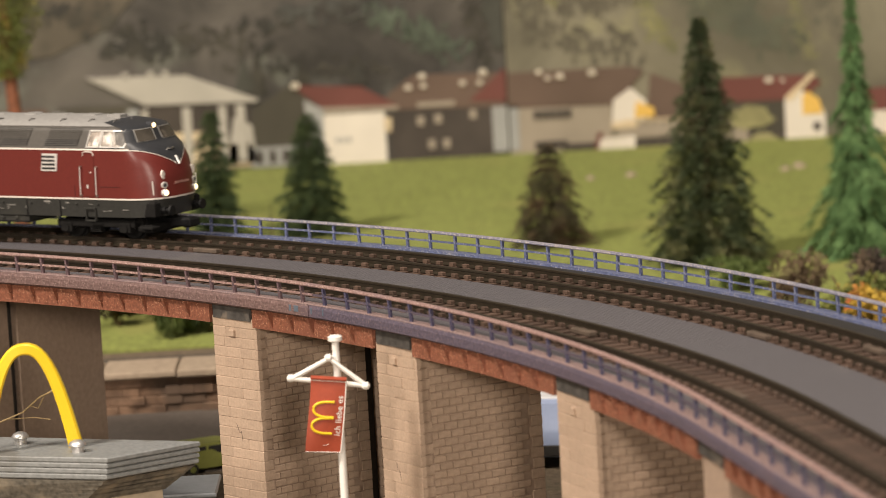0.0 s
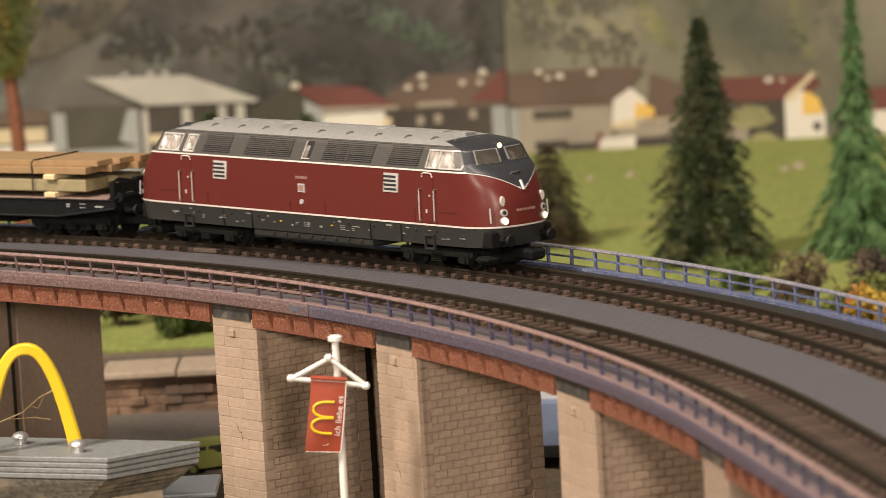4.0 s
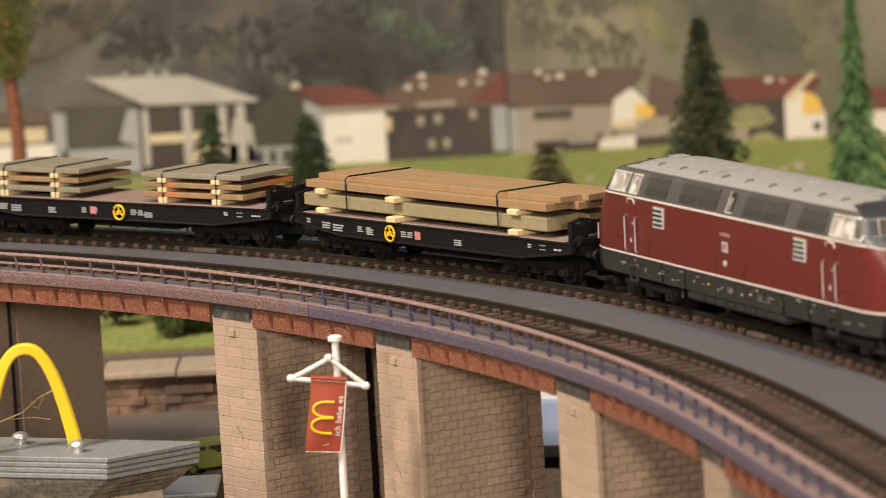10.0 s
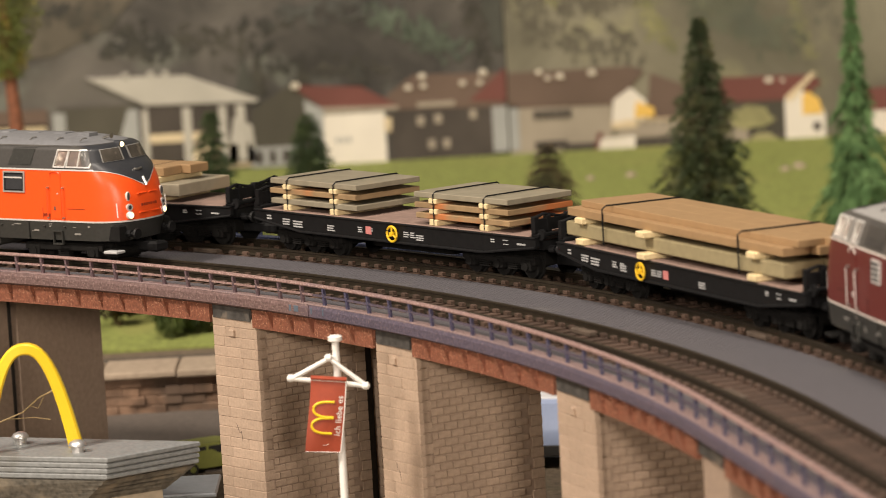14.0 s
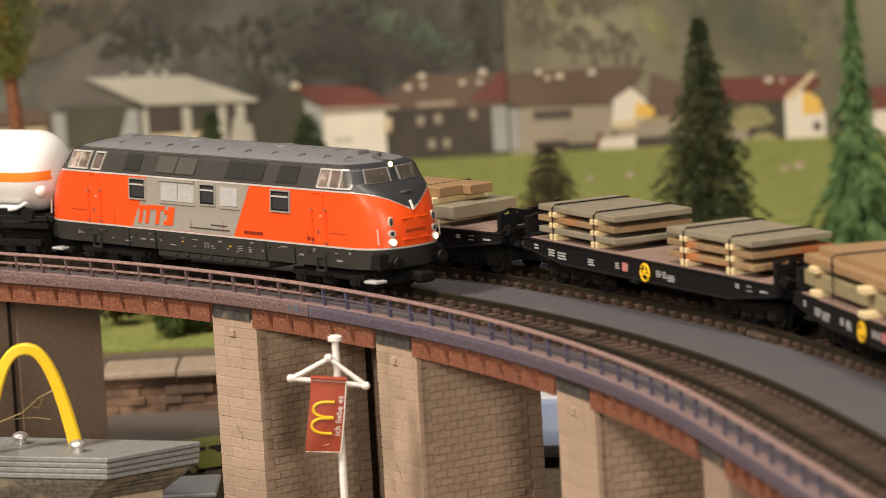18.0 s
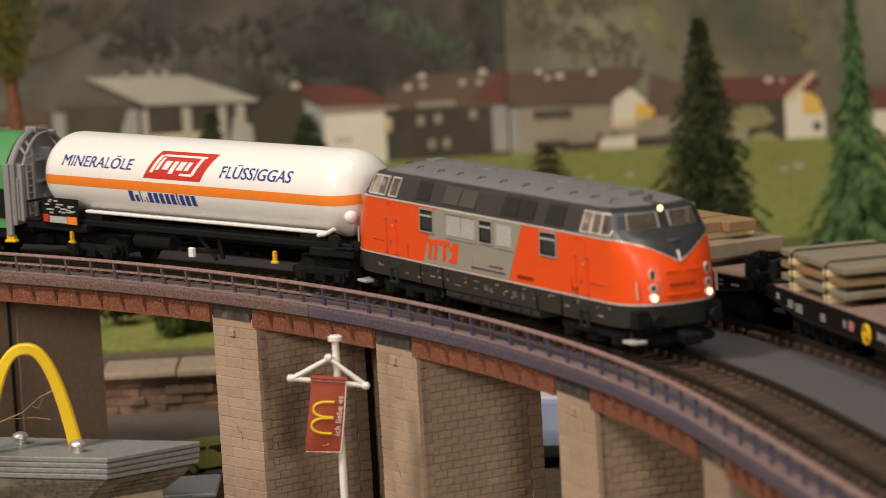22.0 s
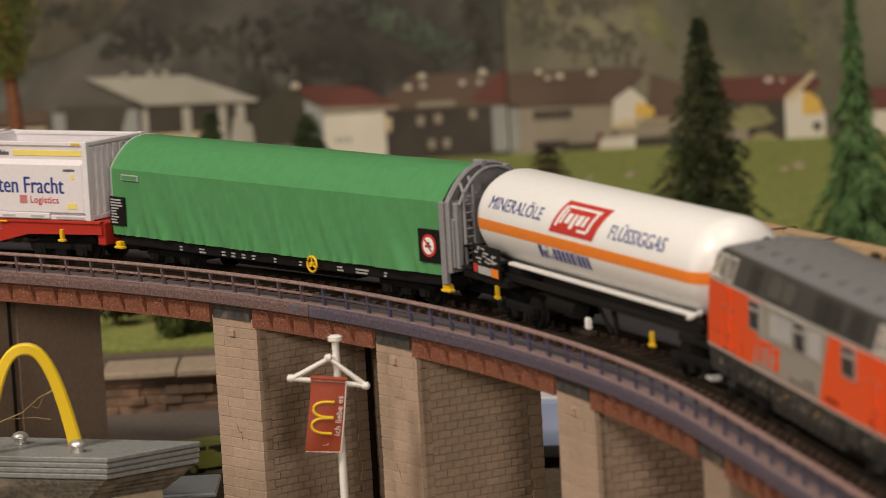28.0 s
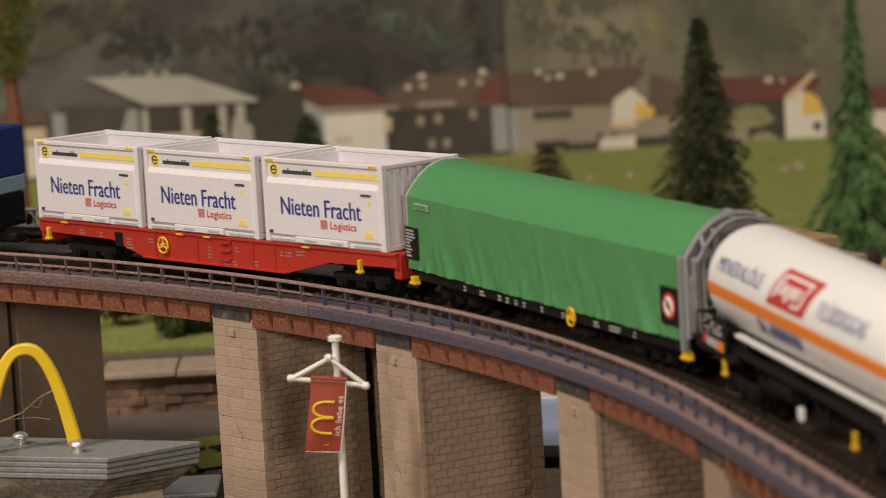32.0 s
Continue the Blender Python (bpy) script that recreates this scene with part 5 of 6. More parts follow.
            pieces("number_mark", dark, M_BURNT, t, "", 2)
        small = Mesh()
        for x in (-46, -40, -30, -24.5, -21, -14, -6, 3, 9, 14, 24, 30, 42, 46):
            z = rng.uniform(6.2, 8.4)
            small.box(x * kx, (x + rng.uniform(0.5, 2.2)) * kx, min(s * 9.1, s * 9.55), max(s * 9.1, s * 9.55), z, z + rng.uniform(0.15, 0.4))
        for x in (-2.0, -1.0, 9.5, 10.4, 13.2):
            for k in range(3):
                small.box(x * kx, (x + 0.7) * kx, min(s * 9.1, s * 9.5), max(s * 9.1, s * 9.5), 6.6 + k * 0.4, 6.75 + k * 0.4)
        pieces("small_mark", small, M_DUSTY, t)
        tiny = Mesh()
        for k in range(16):
            x, z = -46 + k * 5.8 + rng.uniform(-1.5, 1.5), rng.choice((6.5, 6.9, 8.0))
            for q in range(rng.choice((1, 2, 3))):
                tiny.box(x * kx, (x + rng.uniform(0.3, 1.1)) * kx, min(s * 9.2, s * 9.58), max(s * 9.2, s * 9.58), z + q * 0.28, z + q * 0.28 + 0.13)
        pieces("small_mark", tiny, M_DUSTY, t)
        for x in (-43, -37, -26, -17, 12, 20, 33, 39):
            part("skirt_hook", Mesh().box(x * kx, (x + 0.5) * kx, min(s * 9.3, s * 9.9), max(s * 9.3, s * 9.9), 7.9, 8.3, 0.12), M_SKIRT, t)
        for x in (-9.6, 6.8):
            part("yellow_mark", Mesh().box(x * kx, (x + 0.5) * kx, min(s * 9.2, s * 9.62), max(s * 9.2, s * 9.62), 7.2, 7.42), M_YELLOW, t)
        for x in (-28.5, -19, 19, 28.5):
            part("skirt_seam", Mesh().box(x * kx, (x + 0.15) * kx, min(s * 9.2, s * 9.66), max(s * 9.2, s * 9.66), 5.3, 8.9), M_UNDER, t)
        for k in range(8):
            part("valve", Mesh().box((-13 + k * 4.0) * kx, (-12 + k * 4.0) * kx, min(s * 8.8, s * 9.35), max(s * 8.8, s * 9.35), 4.2, 4.9, 0.15), M_SKIRT, t)
        eave = panel(-44, 43, 25.0, 25.2, 0.12, s, 0)
        part("gutter", eave, M_DGREY, t)
    # noses: windscreens, lamps, lines
    for e, lit in ((0, True), (math.pi, False)):
        d = 1 if e == 0 else -1
        for s in (-1, 1):
            a0, a1 = 0.09, 0.70
            m, fr = Mesh(), Mesh()
            for mesh, pad, off in ((fr, 0.035, 0.2), (m, 0.0, 0.27)):
                rows = []
                for k in range(5):
                    z = 21.7 - pad * 3 + (2.5 + pad * 6) * k / 4
                    rows.append([spot(e + d * s * (a0 - pad + (a1 - a0 + 2 * pad) * i / 8), z, off) for i in range(9)])
                mesh.rings(rows, False)
            w = part("windscreen", fr, M_TRIM, t, "", True)
            part("pane", m, glass_dark, w, "", True)
            y = s * 5.3
            a = math.asin(min(1, abs(y) / 9.6) ** 1.25)
            p = Vector(spot(e + d * s * a, 10.4, 0.0))
            q = Vector(spot(e + d * s * a, 10.4, 0.7))
            n = Vector((d, 0.25 * s, 0)).normalized()
            h = part("headlight", Mesh().tube([p - n * 0.6, p + n * 0.35, p + n * 0.5], [0.85, 0.85, 0.7], 16), M_SILVER, t)
            part("lens", Mesh().tube([p + n * 0.35, p + n * 0.62], [0.68, 0.55], 14), M_LAMP if lit else M_LENS, h, "lit warm headlight" if lit else "")
            p2 = Vector(spot(e + d * s * a, 12.1, 0.0))
            h2 = part("headlight", Mesh().tube([p2 - n * 0.5, p2 + n * 0.3], [0.75, 0.75], 14), M_SILVER, t)
            part("lens", Mesh().tube([p2 + n * 0.2, p2 + n * 0.4], [0.5, 0.4], 12), M_HOOD, h2)
            p3 = Vector(spot(e + d * s * a, 14.4, 0.1))
            o3 = Mesh()
            o3.rings([[p3 + n * k + Vector((0, math.cos(b) * 0.55, math.sin(b) * 1.0)) for b in [i * math.tau / 14 for i in range(14)]] for k in (-0.4, 0.15)])
            mk = part("marker_light", o3, M_LINE, t)
            if orange:
                part("lens", Mesh().rings([[p3 + n * k + Vector((0, math.cos(b) * 0.4, math.sin(b) * 0.82)) for b in [i * math.tau / 14 for i in range(14)]] for k in (0.1, 0.22)]), M_DGREY, mk)
            part("hand_rail", Mesh().tube([spot(e + d * s * (a + 0.32), 10.2, 0.5), spot(e + d * s * (a + 0.32), 13.2, 0.5)], 0.14, 6), M_SILVER, t)
        p = Vector(spot(e, 24.6, 0.0))
        h = part("top_lamp", Mesh().tube([p + Vector((-d * 1.2, 0, 0.1)), p + Vector((d * 0.5, 0, 0.1))], 0.85, 14), M_HOOD, t)
        part("lens", Mesh().tube([p + Vector((d * 0.4, 0, 0.1)), p + Vector((d * 0.7, 0, 0.1))], [0.6, 0.45], 14), M_LAMP if lit else M_LENS, h)
        v = Mesh().tube([spot(e, 18.0, 0.3), spot(e, 16.2, 0.35)], 0.3, 6)
        part("nose_trim", v, M_SILVER, t)
        hn = spot(e, 19.6, 0.3)
        part("nose_handle", Mesh().tube([(hn[0], -1.1, hn[2] + 0.1), (hn[0] + 0.2 * d, 0, hn[2]), (hn[0], 1.1, hn[2] + 0.1)], 0.22, 6), M_STEEL, t)
        if orange:
            g = Mesh()
            for z in (10.6, 14.6):
                for y0, y1 in ((-3.2, -0.4), (0.4, 3.2)):
                    b = spot(e, z, 0)[0]
                    g.box(min(b - 0.5 * d, b + 0.15 * d), max(b - 0.5 * d, b + 0.15 * d), y0, y1, z, z + 0.3, 0.08)
            part("nose_vent", g, M_ORANGE, t)
        rng = random.Random(9)
        nm = Mesh()
        b = spot(e, 12.3, 0)[0] - 0.25 * d
        for i in range(7):
            nm.box(min(b, b + 0.3 * d), max(b, b + 0.3 * d), -2.5 + i * 0.72, -2.0 + i * 0.72, 12.1, 12.6)
        pieces("number_mark", nm, M_FAINT if not orange else M_BURNT, t)
        bx = (53.0 * kx if d > 0 else 53.0 * kx + 4.4) * d
        part("buffer_beam", Mesh().box(*sorted((bx - d * 3, bx + d * 0.9)), -8.2, 8.2, 5.0, 8.6, 0.4), M_UNDER, t)
        buffers(t, bx + d * 0.4, 6.6)
        part("snow_plough", Mesh().box(*sorted((bx - d * 4.5, bx - d * 0.5)), -7.6, 7.6, 1.6, 3.4, 0.5), M_UNDER, t)
        part("step_plate", Mesh().box(*sorted((bx - d * 3, bx + d * 0.6)), -9.2, -6.4, 2.6, 3.2, 0.15), M_PALE if orange else M_UNDER, t)
    # roof fittings
    for i, x in enumerate((-38, -29, -21, -12, -3, 6, 15, 24, 32, 39)):
        part("roof_hatch", Mesh().box((x - 1.8) * kx, (x + 1.8) * kx, -1.6, 1.2, 26.3, 27.08, 0.06), M_TOP, roof)
        part("lifting_eye", Mesh().tube([((x + 3.4) * kx, -6.3, 25.95), ((x + 3.9) * kx, -5.9, 26.5), ((x + 4.5) * kx, -5.2, 26.5)], 0.16, 6), M_DGREY, roof)
    for x in (-15, 15):
        part("fan", Mesh().tube([(x * kx, 0, 26.8), (x * kx, 0, 27.16)], [2.0, 1.9], 20), M_TOP, roof)
    if orange:
        part("horn", Mesh().tube([(44 * kx, -0.6, 26.0), (45.8 * kx, -0.6, 26.5), (46.5 * kx, -0.6, 26.5)], [0.25, 0.3, 0.55], 8), M_STEEL, roof)
    # running gear and tank
    part("fuel_tank", Mesh().box(-19 * kx, 19 * kx, -9.0, 9.0, 3.4, 5.3, 0.5), M_SKIRT, t)
    for x in (-37, 37):
        bogie(t, x * kx, (-8.2, 8.2), 2.9, 8.0, 4.6)
    return t


# opaque pane: pale blotches paint in reflections and the bright cab behind
glass_dark = mat("windscreen_painted_glare", (0.085, 0.075, 0.062), 0.08, 0, 0.25, 300, 0, 260, (0.22, 0.19, 0.155), 0.06)


def hand_wheel(parent, x, y, z, r=2.2):
    m = Mesh()
    ring = [(x + r * math.cos(a), y, z + r * math.sin(a)) for a in [i * math.tau / 24 for i in range(25)]]
    m.tube(ring, 0.24, 6)
    for i in range(3):
        a = math.pi / 2 + i * math.tau / 3
        m.tube([(x, y, z), (x + r * math.cos(a), y, z + r * math.sin(a))], 0.2, 6)
    m.disc(x, y, z, 0.5, 0.8, "y", 10)
    part("hand_wheel", m, M_YELLOW, parent, "yellow brake hand wheel", True)


def fishbelly(x_end, x_in, z_top, z_end, z_mid, y0, y1):
    """A side beam, deeper in the middle."""
    prof = [(-x_end, z_top), (x_end, z_top), (x_end, z_end), (x_in, z_mid), (-x_in, z_mid), (-x_end, z_end)]
    return Mesh().rings([[(x, y, z) for x, z in prof] for y in (y0, y1)])


def flat_wagon(mirror, wheel_x, seed):
    t = thing("flat_wagon", "black six-axle flat wagon with a brown deck and white stencils", "wagon", "flat wagons of the steel train")
    f = part("frame", Mesh().box(-46, 46, -7, 7, 6.2, 8.2, 0.2), M_BLACK, t)
    for s in (-1, 1):
        y0, y1 = sorted((s * 9.2, s * 8.2))
        part("side_beam", fishbelly(46, 30, 8.9, 7.0, 5.0, y0, y1), M_BLACK, f)
        part("flange", Mesh().box(-46, 46, min(s * 9.5, s * 8), max(s * 9.5, s * 8), 8.6, 8.95, 0.1), M_BLACK, f)
        lower = Mesh()
        lower.tube([(-46, s * 9.3, 7.0), (-30, s * 9.3, 5.05), (30, s * 9.3, 5.05), (46, s * 9.3, 7.0)], 0.28, 6)
        part("lower_flange", lower, M_BLACK, f)
    for i in range(8):
        x0 = -43.5 + i * 10.9
        part("deck_plate", Mesh().box(x0 + 0.12, x0 + 10.78, -8.9, 8.9, 8.3, 9.1, 0.1), M_DECKW, t)
    for d in (-1, 1):
        b = part("end_rail", Mesh().box(*sorted((d * 44.2, d * 46.4)), -8.6, 8.6, 8.9, 9.7, 0.2), M_BLACK, t)
        for y in (-8.4, -5.2, 0, 5.2, 8.4):
            part("stake", Mesh().box(*sorted((d * 44.6, d * 45.8)), y - 0.5, y + 0.5, 9.6, 13.0, 0.15), M_BLACK, b)
        part("end_board", Mesh().box(*sorted((d * 45.0, d * 45.6)), -8.2, 8.2, 10.0, 12.4, 0.1), M_BLACK, b)
        part("end_bar", Mesh().tube([(d * 45.2, -8.8, 12.6), (d * 45.2, -6, 13.3), (d * 45.2, -2, 12.4), (d * 45.2, 3, 12.7), (d * 45.2, 7, 13.4), (d * 45.2, 8.8, 12.6)], 0.35, 6), M_BLACK, b)
        part("winch", Mesh().disc(d * 46.4, -7.8, 9.4, 1.1, 0.7, "y", 12), M_BLACK, b)
        buffers(t, d * 46.2, 6.4)
    for x in (-31, 31):
        bogie(t, x, (-8.6, 0, 8.6), 2.4, 6.3, 5.6)
    part("brake_gear", Mesh().box(-12, 14, -4, 4, 2.6, 5.4, 0.4), M_UNDER, t)
    hand_wheel(t, wheel_x, -9.9, 6.8, 1.55)
    rng = random.Random(seed)
    k = -1 if mirror else 1
    m = Mesh()
    for x, w, z, h in ((-41.5, 1.6, 7.0, 1.2), (-36, 2.9, 6.2, 1.5), (-32.3, 4.2, 5.9, 1.6), (-20.5, 2.6, 5.9, 1.4), (9, 2.8, 5.9, 1.3), (32.5, 1.2, 7.2, 0.9), (36.2, 1.9, 7.0, 0.25), (36.2, 1.9, 7.8, 0.25), (40.5, 2.6, 7.2, 0.6)):
        dashes(m, x, z, w, h, -9.24, rng)
    for x in (wheel_x + 3, wheel_x + 5.2, wheel_x - 12, wheel_x - 9):
        dashes(m, x, 6.3, 1.9, 1.3, -9.24, rng)
    pieces("stencil_mark", m, M_PALE, t)
    xr = wheel_x + k * 8.5
    part("red_mark", Mesh().box(xr - 0.9, xr + 0.9, -9.3, -9.2, 6.1, 7.7), M_PINK, t, "pink-red square mark")
    return t


def strap(parent, x, y0, y1, z0, z1, r=0.16):
    part("strap", Mesh().tube([(x, y0 - 0.15, z0), (x, y0 - 0.15, z1 - 0.5), (x + 0.1, y0 + 0.6, z1 + 0.12), (x + 0.2, y1 - 0.6, z1 + 0.12), (x + 0.2, y1 + 0.15, z1 - 0.5), (x + 0.2, y1 + 0.15, z0)], r, 5), M_BLACK, parent)


def beam_load():
    t = thing("steel_beam_stack", "tan steel beams strapped on cream wooden blocks", "steel load")
    for x in (-36.5, -10.5, 28.0):
        for z in (9.1, 13.1):
            part("block", Mesh().box(x - 1.5, x + 1.5, -9.3 - (1 if x == -10.5 else 0), 8.5, z, z + 1.25, 0.2), M_WOOD, t)
    for i, (y0, y1) in enumerate(((-8.2, -0.3), (0.1, 8.2))):
        part("beam", Mesh().box(-43.5 + i, 37.5 + i * 3, y0, y1, 10.35, 13.1, 0.25), M_STEELK, t)
    for i, (y0, y1) in enumerate(((-8.6, -3.1), (-3.06, 2.7), (2.74, 8.4))):
        part("beam", Mesh().box(-42 + i * 0.6, 38.0 + i * 3, y0, y1, 14.35, 15.9, 0.1), M_STEELB, t)
    for i, (y0, y1) in enumerate(((-6.6, -1.3), (-1.26, 3.7), (3.74, 8.0))):
        part("beam", Mesh().box(-40 + i * 0.5, 40.0 + i * 2, y0, y1, 15.9, 17.2, 0.1), M_STEELB, t)
    for x in (-27.5, 23.0):
        strap(t, x, -8.7, 8.4, 10.0, 17.25)
    return t


def plate_stack(x0, x1, mats, group):
    t = thing("steel_plate_stack", "three grey and rusty steel plates strapped between wooden blocks", "steel load", group)
    zs = (10.4, 12.5, 14.6)
    bx = (x0 + 6.2, x1 - 7.2)
    for i, z in enumerate(zs):
        for x in bx:
            part("block", Mesh().box(x - 1.2, x + 1.2, -8.8, 8.6, z - 1.05 if i else 9.1, z, 0.15), M_WOOD, t)
        a, b = random.uniform(-0.5, 0.5), random.uniform(-0.6, 0.6)
        part("plate", Mesh().box(x0 + a, x1 + a, -8.4 + b * 0.4, 8.4 + b, z, z + 1.15, 0.12), mats[i], t)
    for x in bx:
        strap(t, x + 0.2, -8.6, 8.6, 9.3, 15.9)
    return t


def mixed_load():
    t = thing("steel_slab_stack", "tan steel bars on a thick grey slab on wooden blocks", "steel load")
    for x in (-30, -4, 23):
        part("block", Mesh().box(x - 2, x + 2, -9.0, 8.6, 9.1, 10.5, 0.2), M_WOOD, t)
        part("block", Mesh().box(x - 2.2, x + 2.2, -8.6, 6.0, 13.2, 14.6, 0.2), M_WOOD, t)
    part("slab", Mesh().box(-40, 31, -8.4, 8.4, 10.5, 13.2, 0.2), M_STEELG, t)
    for i, (y0, y1, x1) in enumerate(((-7.4, -1.6, 26.0), (-1.4, 4.4, 28.5))):
        part("bar", Mesh().box(-38, x1, y0, y1, 14.6, 16.6, 0.2), M_STEELB, t)
    for x in (-22, 20):
        strap(t, x, -7.6, 6.2, 10.0, 16.4)
    return t


def pipe_load():
    t = thing("steel_pipe_stack", "long tan steel pipes strapped on blocks", "steel load")
    for x in (-30, 0, 29):
        part("block", Mesh().box(x - 2, x + 2, -9.0, 8.6, 9.1, 10.5, 0.2), M_WOOD, t)
    for y, z in ((-3.7, 12.3), (0, 12.3), (3.7, 12.3), (-1.85, 15.4), (1.85, 15.4)):
        m = Mesh()
        out, inn = [], []
        for x in (-40.5, 41):
            for r, keep in ((1.78, out), (1.35, inn)):
                keep.append([(x, y + r * math.cos(a), z + r * math.sin(a)) for a in [i * math.tau / 20 for i in range(20)]])
        m.rings([inn[0], out[0], out[1], inn[1], inn[0]], True, False)
        part("pipe", m, M_PIPE, t, "", True)
    for x in (-20, 4, 22):
        strap(t, x, -3.6, 3.6, 10.5, 17.0)
    return t


def tank_wagon():
    t = thing("tank_wagon", "white gas tank wagon with an orange band and black underframe", "wagon")
    R, ZC, H, HF = 8.7, 18.4, 46.5, 40.3
    n = 64

    def skin(x, a, r=R):
        return (x, -r * math.cos(a), ZC + r * math.sin(a))

    rings = []
    for k in range(9):
        q = k / 8 * math.pi / 2
        rings.append([skin(-H - 6.5 * math.cos(q), i * math.tau / n, max(0.05, R * math.sin(q) ** 0.75)) for i in range(n)])
    for k in range(8, -1, -1):
        q = k / 8 * math.pi / 2
        rings.append([skin(HF + 6.5 * math.cos(q), i * math.tau / n, max(0.05, R * math.sin(q) ** 0.75)) for i in range(n)])
    barrel = part("barrel", Mesh().rings(rings), M_WHITE, t, "glossy white tank barrel", True)

    def band(x0, x1, a0, a1, r, steps=10):
        m = Mesh()
        m.rings([[skin(x, a0 + (a1 - a0) * i / steps, r) for i in range(steps + 1)] for x in (x0, x1)], False)
        return m

    full = []
    for x, r in [(-H - 6.5 * math.cos(q), R * math.sin(q) ** 0.75) for q in [math.pi / 2 * k / 12 for k in range(2, 13)]] + [(HF + 6.5 * math.cos(q), R * math.sin(q) ** 0.75) for q in [math.pi / 2 * k / 12 for k in range(12, 1, -1)]]:
        full.append((x, r + 0.05))
    for s in (0, 1):
        m = Mesh()
        rows = []
        for x, r in full:
            row = []
            for z in (16.9, 17.4, 17.9, 18.4, 18.9):
                dz = z - ZC
                y = math.sqrt(max(0.01, r * r - dz * dz))
                row.append((x, -y if s == 0 else y, z))
            rows.append(row)
        part("orange_band", m.rings(rows, False), M_BAND, barrel, "orange warning band", True)
    # lettering laid on the round flank
    def on_tank(x0, v0, slant=0.0, sx=1.0):
        return lambda u, v: skin(x0 + u * sx + v * slant, (v0 + v) / R, R + 0.06)

    for body, size, x0, v0, sx in (("MINERALÖLE", 3.4, -43.6, 2.7, 1.2), ("FLÜSSIGGAS", 3.55, 8.9, 2.5, 1.16)):
        both = word(body, size, on_tank(x0, v0, 0.2, sx))
        again = word(body, size, lambda u, v: skin(x0 + 0.16 + u * sx + v * 0.2, (v0 + v) / R, R + 0.08))
        both.add(again.v, again.f)
        part("lettering", both, M_BLUETXT, barrel, "dark blue lettering")
    rng = random.Random(3)
    x = -20.6
    for w, h in ((1.5, 2.4), (1.1, 1.6), (0.4, 2.4), (0.4, 0.5), (0.4, 1.2), (1.35, 2.3), (1.35, 2.3), (1.35, 2.3), (1.35, 2.3), (1.35, 2.3), (0.5, 2.6), (1.35, 2.3), (1.35, 2.3), (1.35, 2.3)):
        part("print_bar", band(x, x + w, -4.0 / R, (-4.0 + h) / R, R + 0.05, 4), M_BLUETXT, barrel, "dark blue print bar")
        x += w + 0.52
    logo = Mesh()
    rows = []
    for k in range(9):
        v = 1.3 + 6.3 * k / 8
        rows.append([skin(-15.3 + i * 18.6 / 8 + (v - 1.3) * 0.57, v / R, R + 0.05) for i in range(9)])
    lg = part("emblem", logo.rings(rows, False), M_REDTXT, barrel, "red slanted emblem with white bars")
    for u0, u1, v0, v1 in ((1.2, 2.2, 1.2, 5.2), (2.2, 15.2, 4.9, 5.4), (2.6, 3.5, 1.8, 4.6), (4.4, 6.2, 2.0, 3.9), (6.9, 8.2, 1.2, 3.9), (8.8, 10.6, 2.0, 3.9), (11.2, 12.4, 2.0, 3.9), (13.8, 14.8, 1.2, 5.0), (10.5, 14.4, 0.9, 1.4)):
        c = Mesh()
        c.rings([[skin(-15.3 + u * 1.06 + v * 0.57, (1.3 + v) / R, R + 0.1) for u in (u0, (u0 + u1) / 2, u1)] for v in [v0 + (v1 - v0) * j / 3 for j in range(4)]], False)
        part("emblem_bar", c, M_WHITE, lg)
    for y in (-1, 1):
        part("sill", Mesh().box(-37, 40.5, min(y * 7.6, y * 6.3), max(y * 7.6, y * 6.3), 11.0, 11.7, 0.2), M_WHITE, t, "white tank sill")
    part("valve_knob", Mesh().rings([[(44.9 + 1.2 * math.cos(q), -4.8 + 1.5 * math.sin(q) * math.cos(i * math.tau / 14), 14.6 + 1.5 * math.sin(q) * math.sin(i * math.tau / 14)) for i in range(14)] for q in [0.1 + k * 0.24 for k in range(9)]]), M_WHITE, t, "", True)
    for d in (-1, 1):
        part("saddle", Mesh().box(*sorted((d * 32, d * 40)), -7.2, 7.2, 8.2, 11.6, 0.6), M_BLACK, t)
        e = 49.0 if d > 0 else 57.0
        part("end_frame", Mesh().box(*sorted((d * 36, d * e)), -8.4, 8.4, 6.8, 8.6, 0.3), M_BLACK, t)
        buffers(t, d * (e - 1.0), 6.4)
        part("platform", Mesh().box(*sorted((d * (e - 5), d * e)), -8.8, 8.8, 8.6, 9.0, 0.1), M_BLACK, t)
        part("platform_rail", Mesh().tube([(d * (e - 0.6), -8.3, 8.8), (d * (e - 0.6), -8.3, 12.6 if d < 0 else 9.6), (d * (e - 0.6), 8.3, 12.6 if d < 0 else 9.6), (d * (e - 0.6), 8.3, 8.8)], 0.28, 6), M_BLACK, t)
    part("centre_sill", Mesh().box(-48, 48, -3.0, 3.0, 6.6, 9.4, 0.3), M_BLACK, t)
    for s in (-1, 1):
        part("side_sill", Mesh().box(-50, 50, min(s * 7.8, s * 7.0), max(s * 7.8, s * 7.0), 8.3, 9.6, 0.2), M_BLACK, t)
    bd = part("data_board", Mesh().box(-50, -37.6, -9.2, -8.8, 8.3, 14.0, 0.15), M_BLACK, t, "black data board with white print")
    rng = random.Random(8)
    m = Mesh()
    for i in range(16):
        x, z = -49.4 + rng.random() * 9, 10.6 + rng.random() * 2.9
        m.box(x, x + rng.uniform(0.8, 2.6), -9.3, -9.22, z, z + 0.28)
    m.box(-47.4, -41.4, -9.3, -9.22, 8.7, 10.1)
    pieces("print_bar", m, M_PALE, bd)
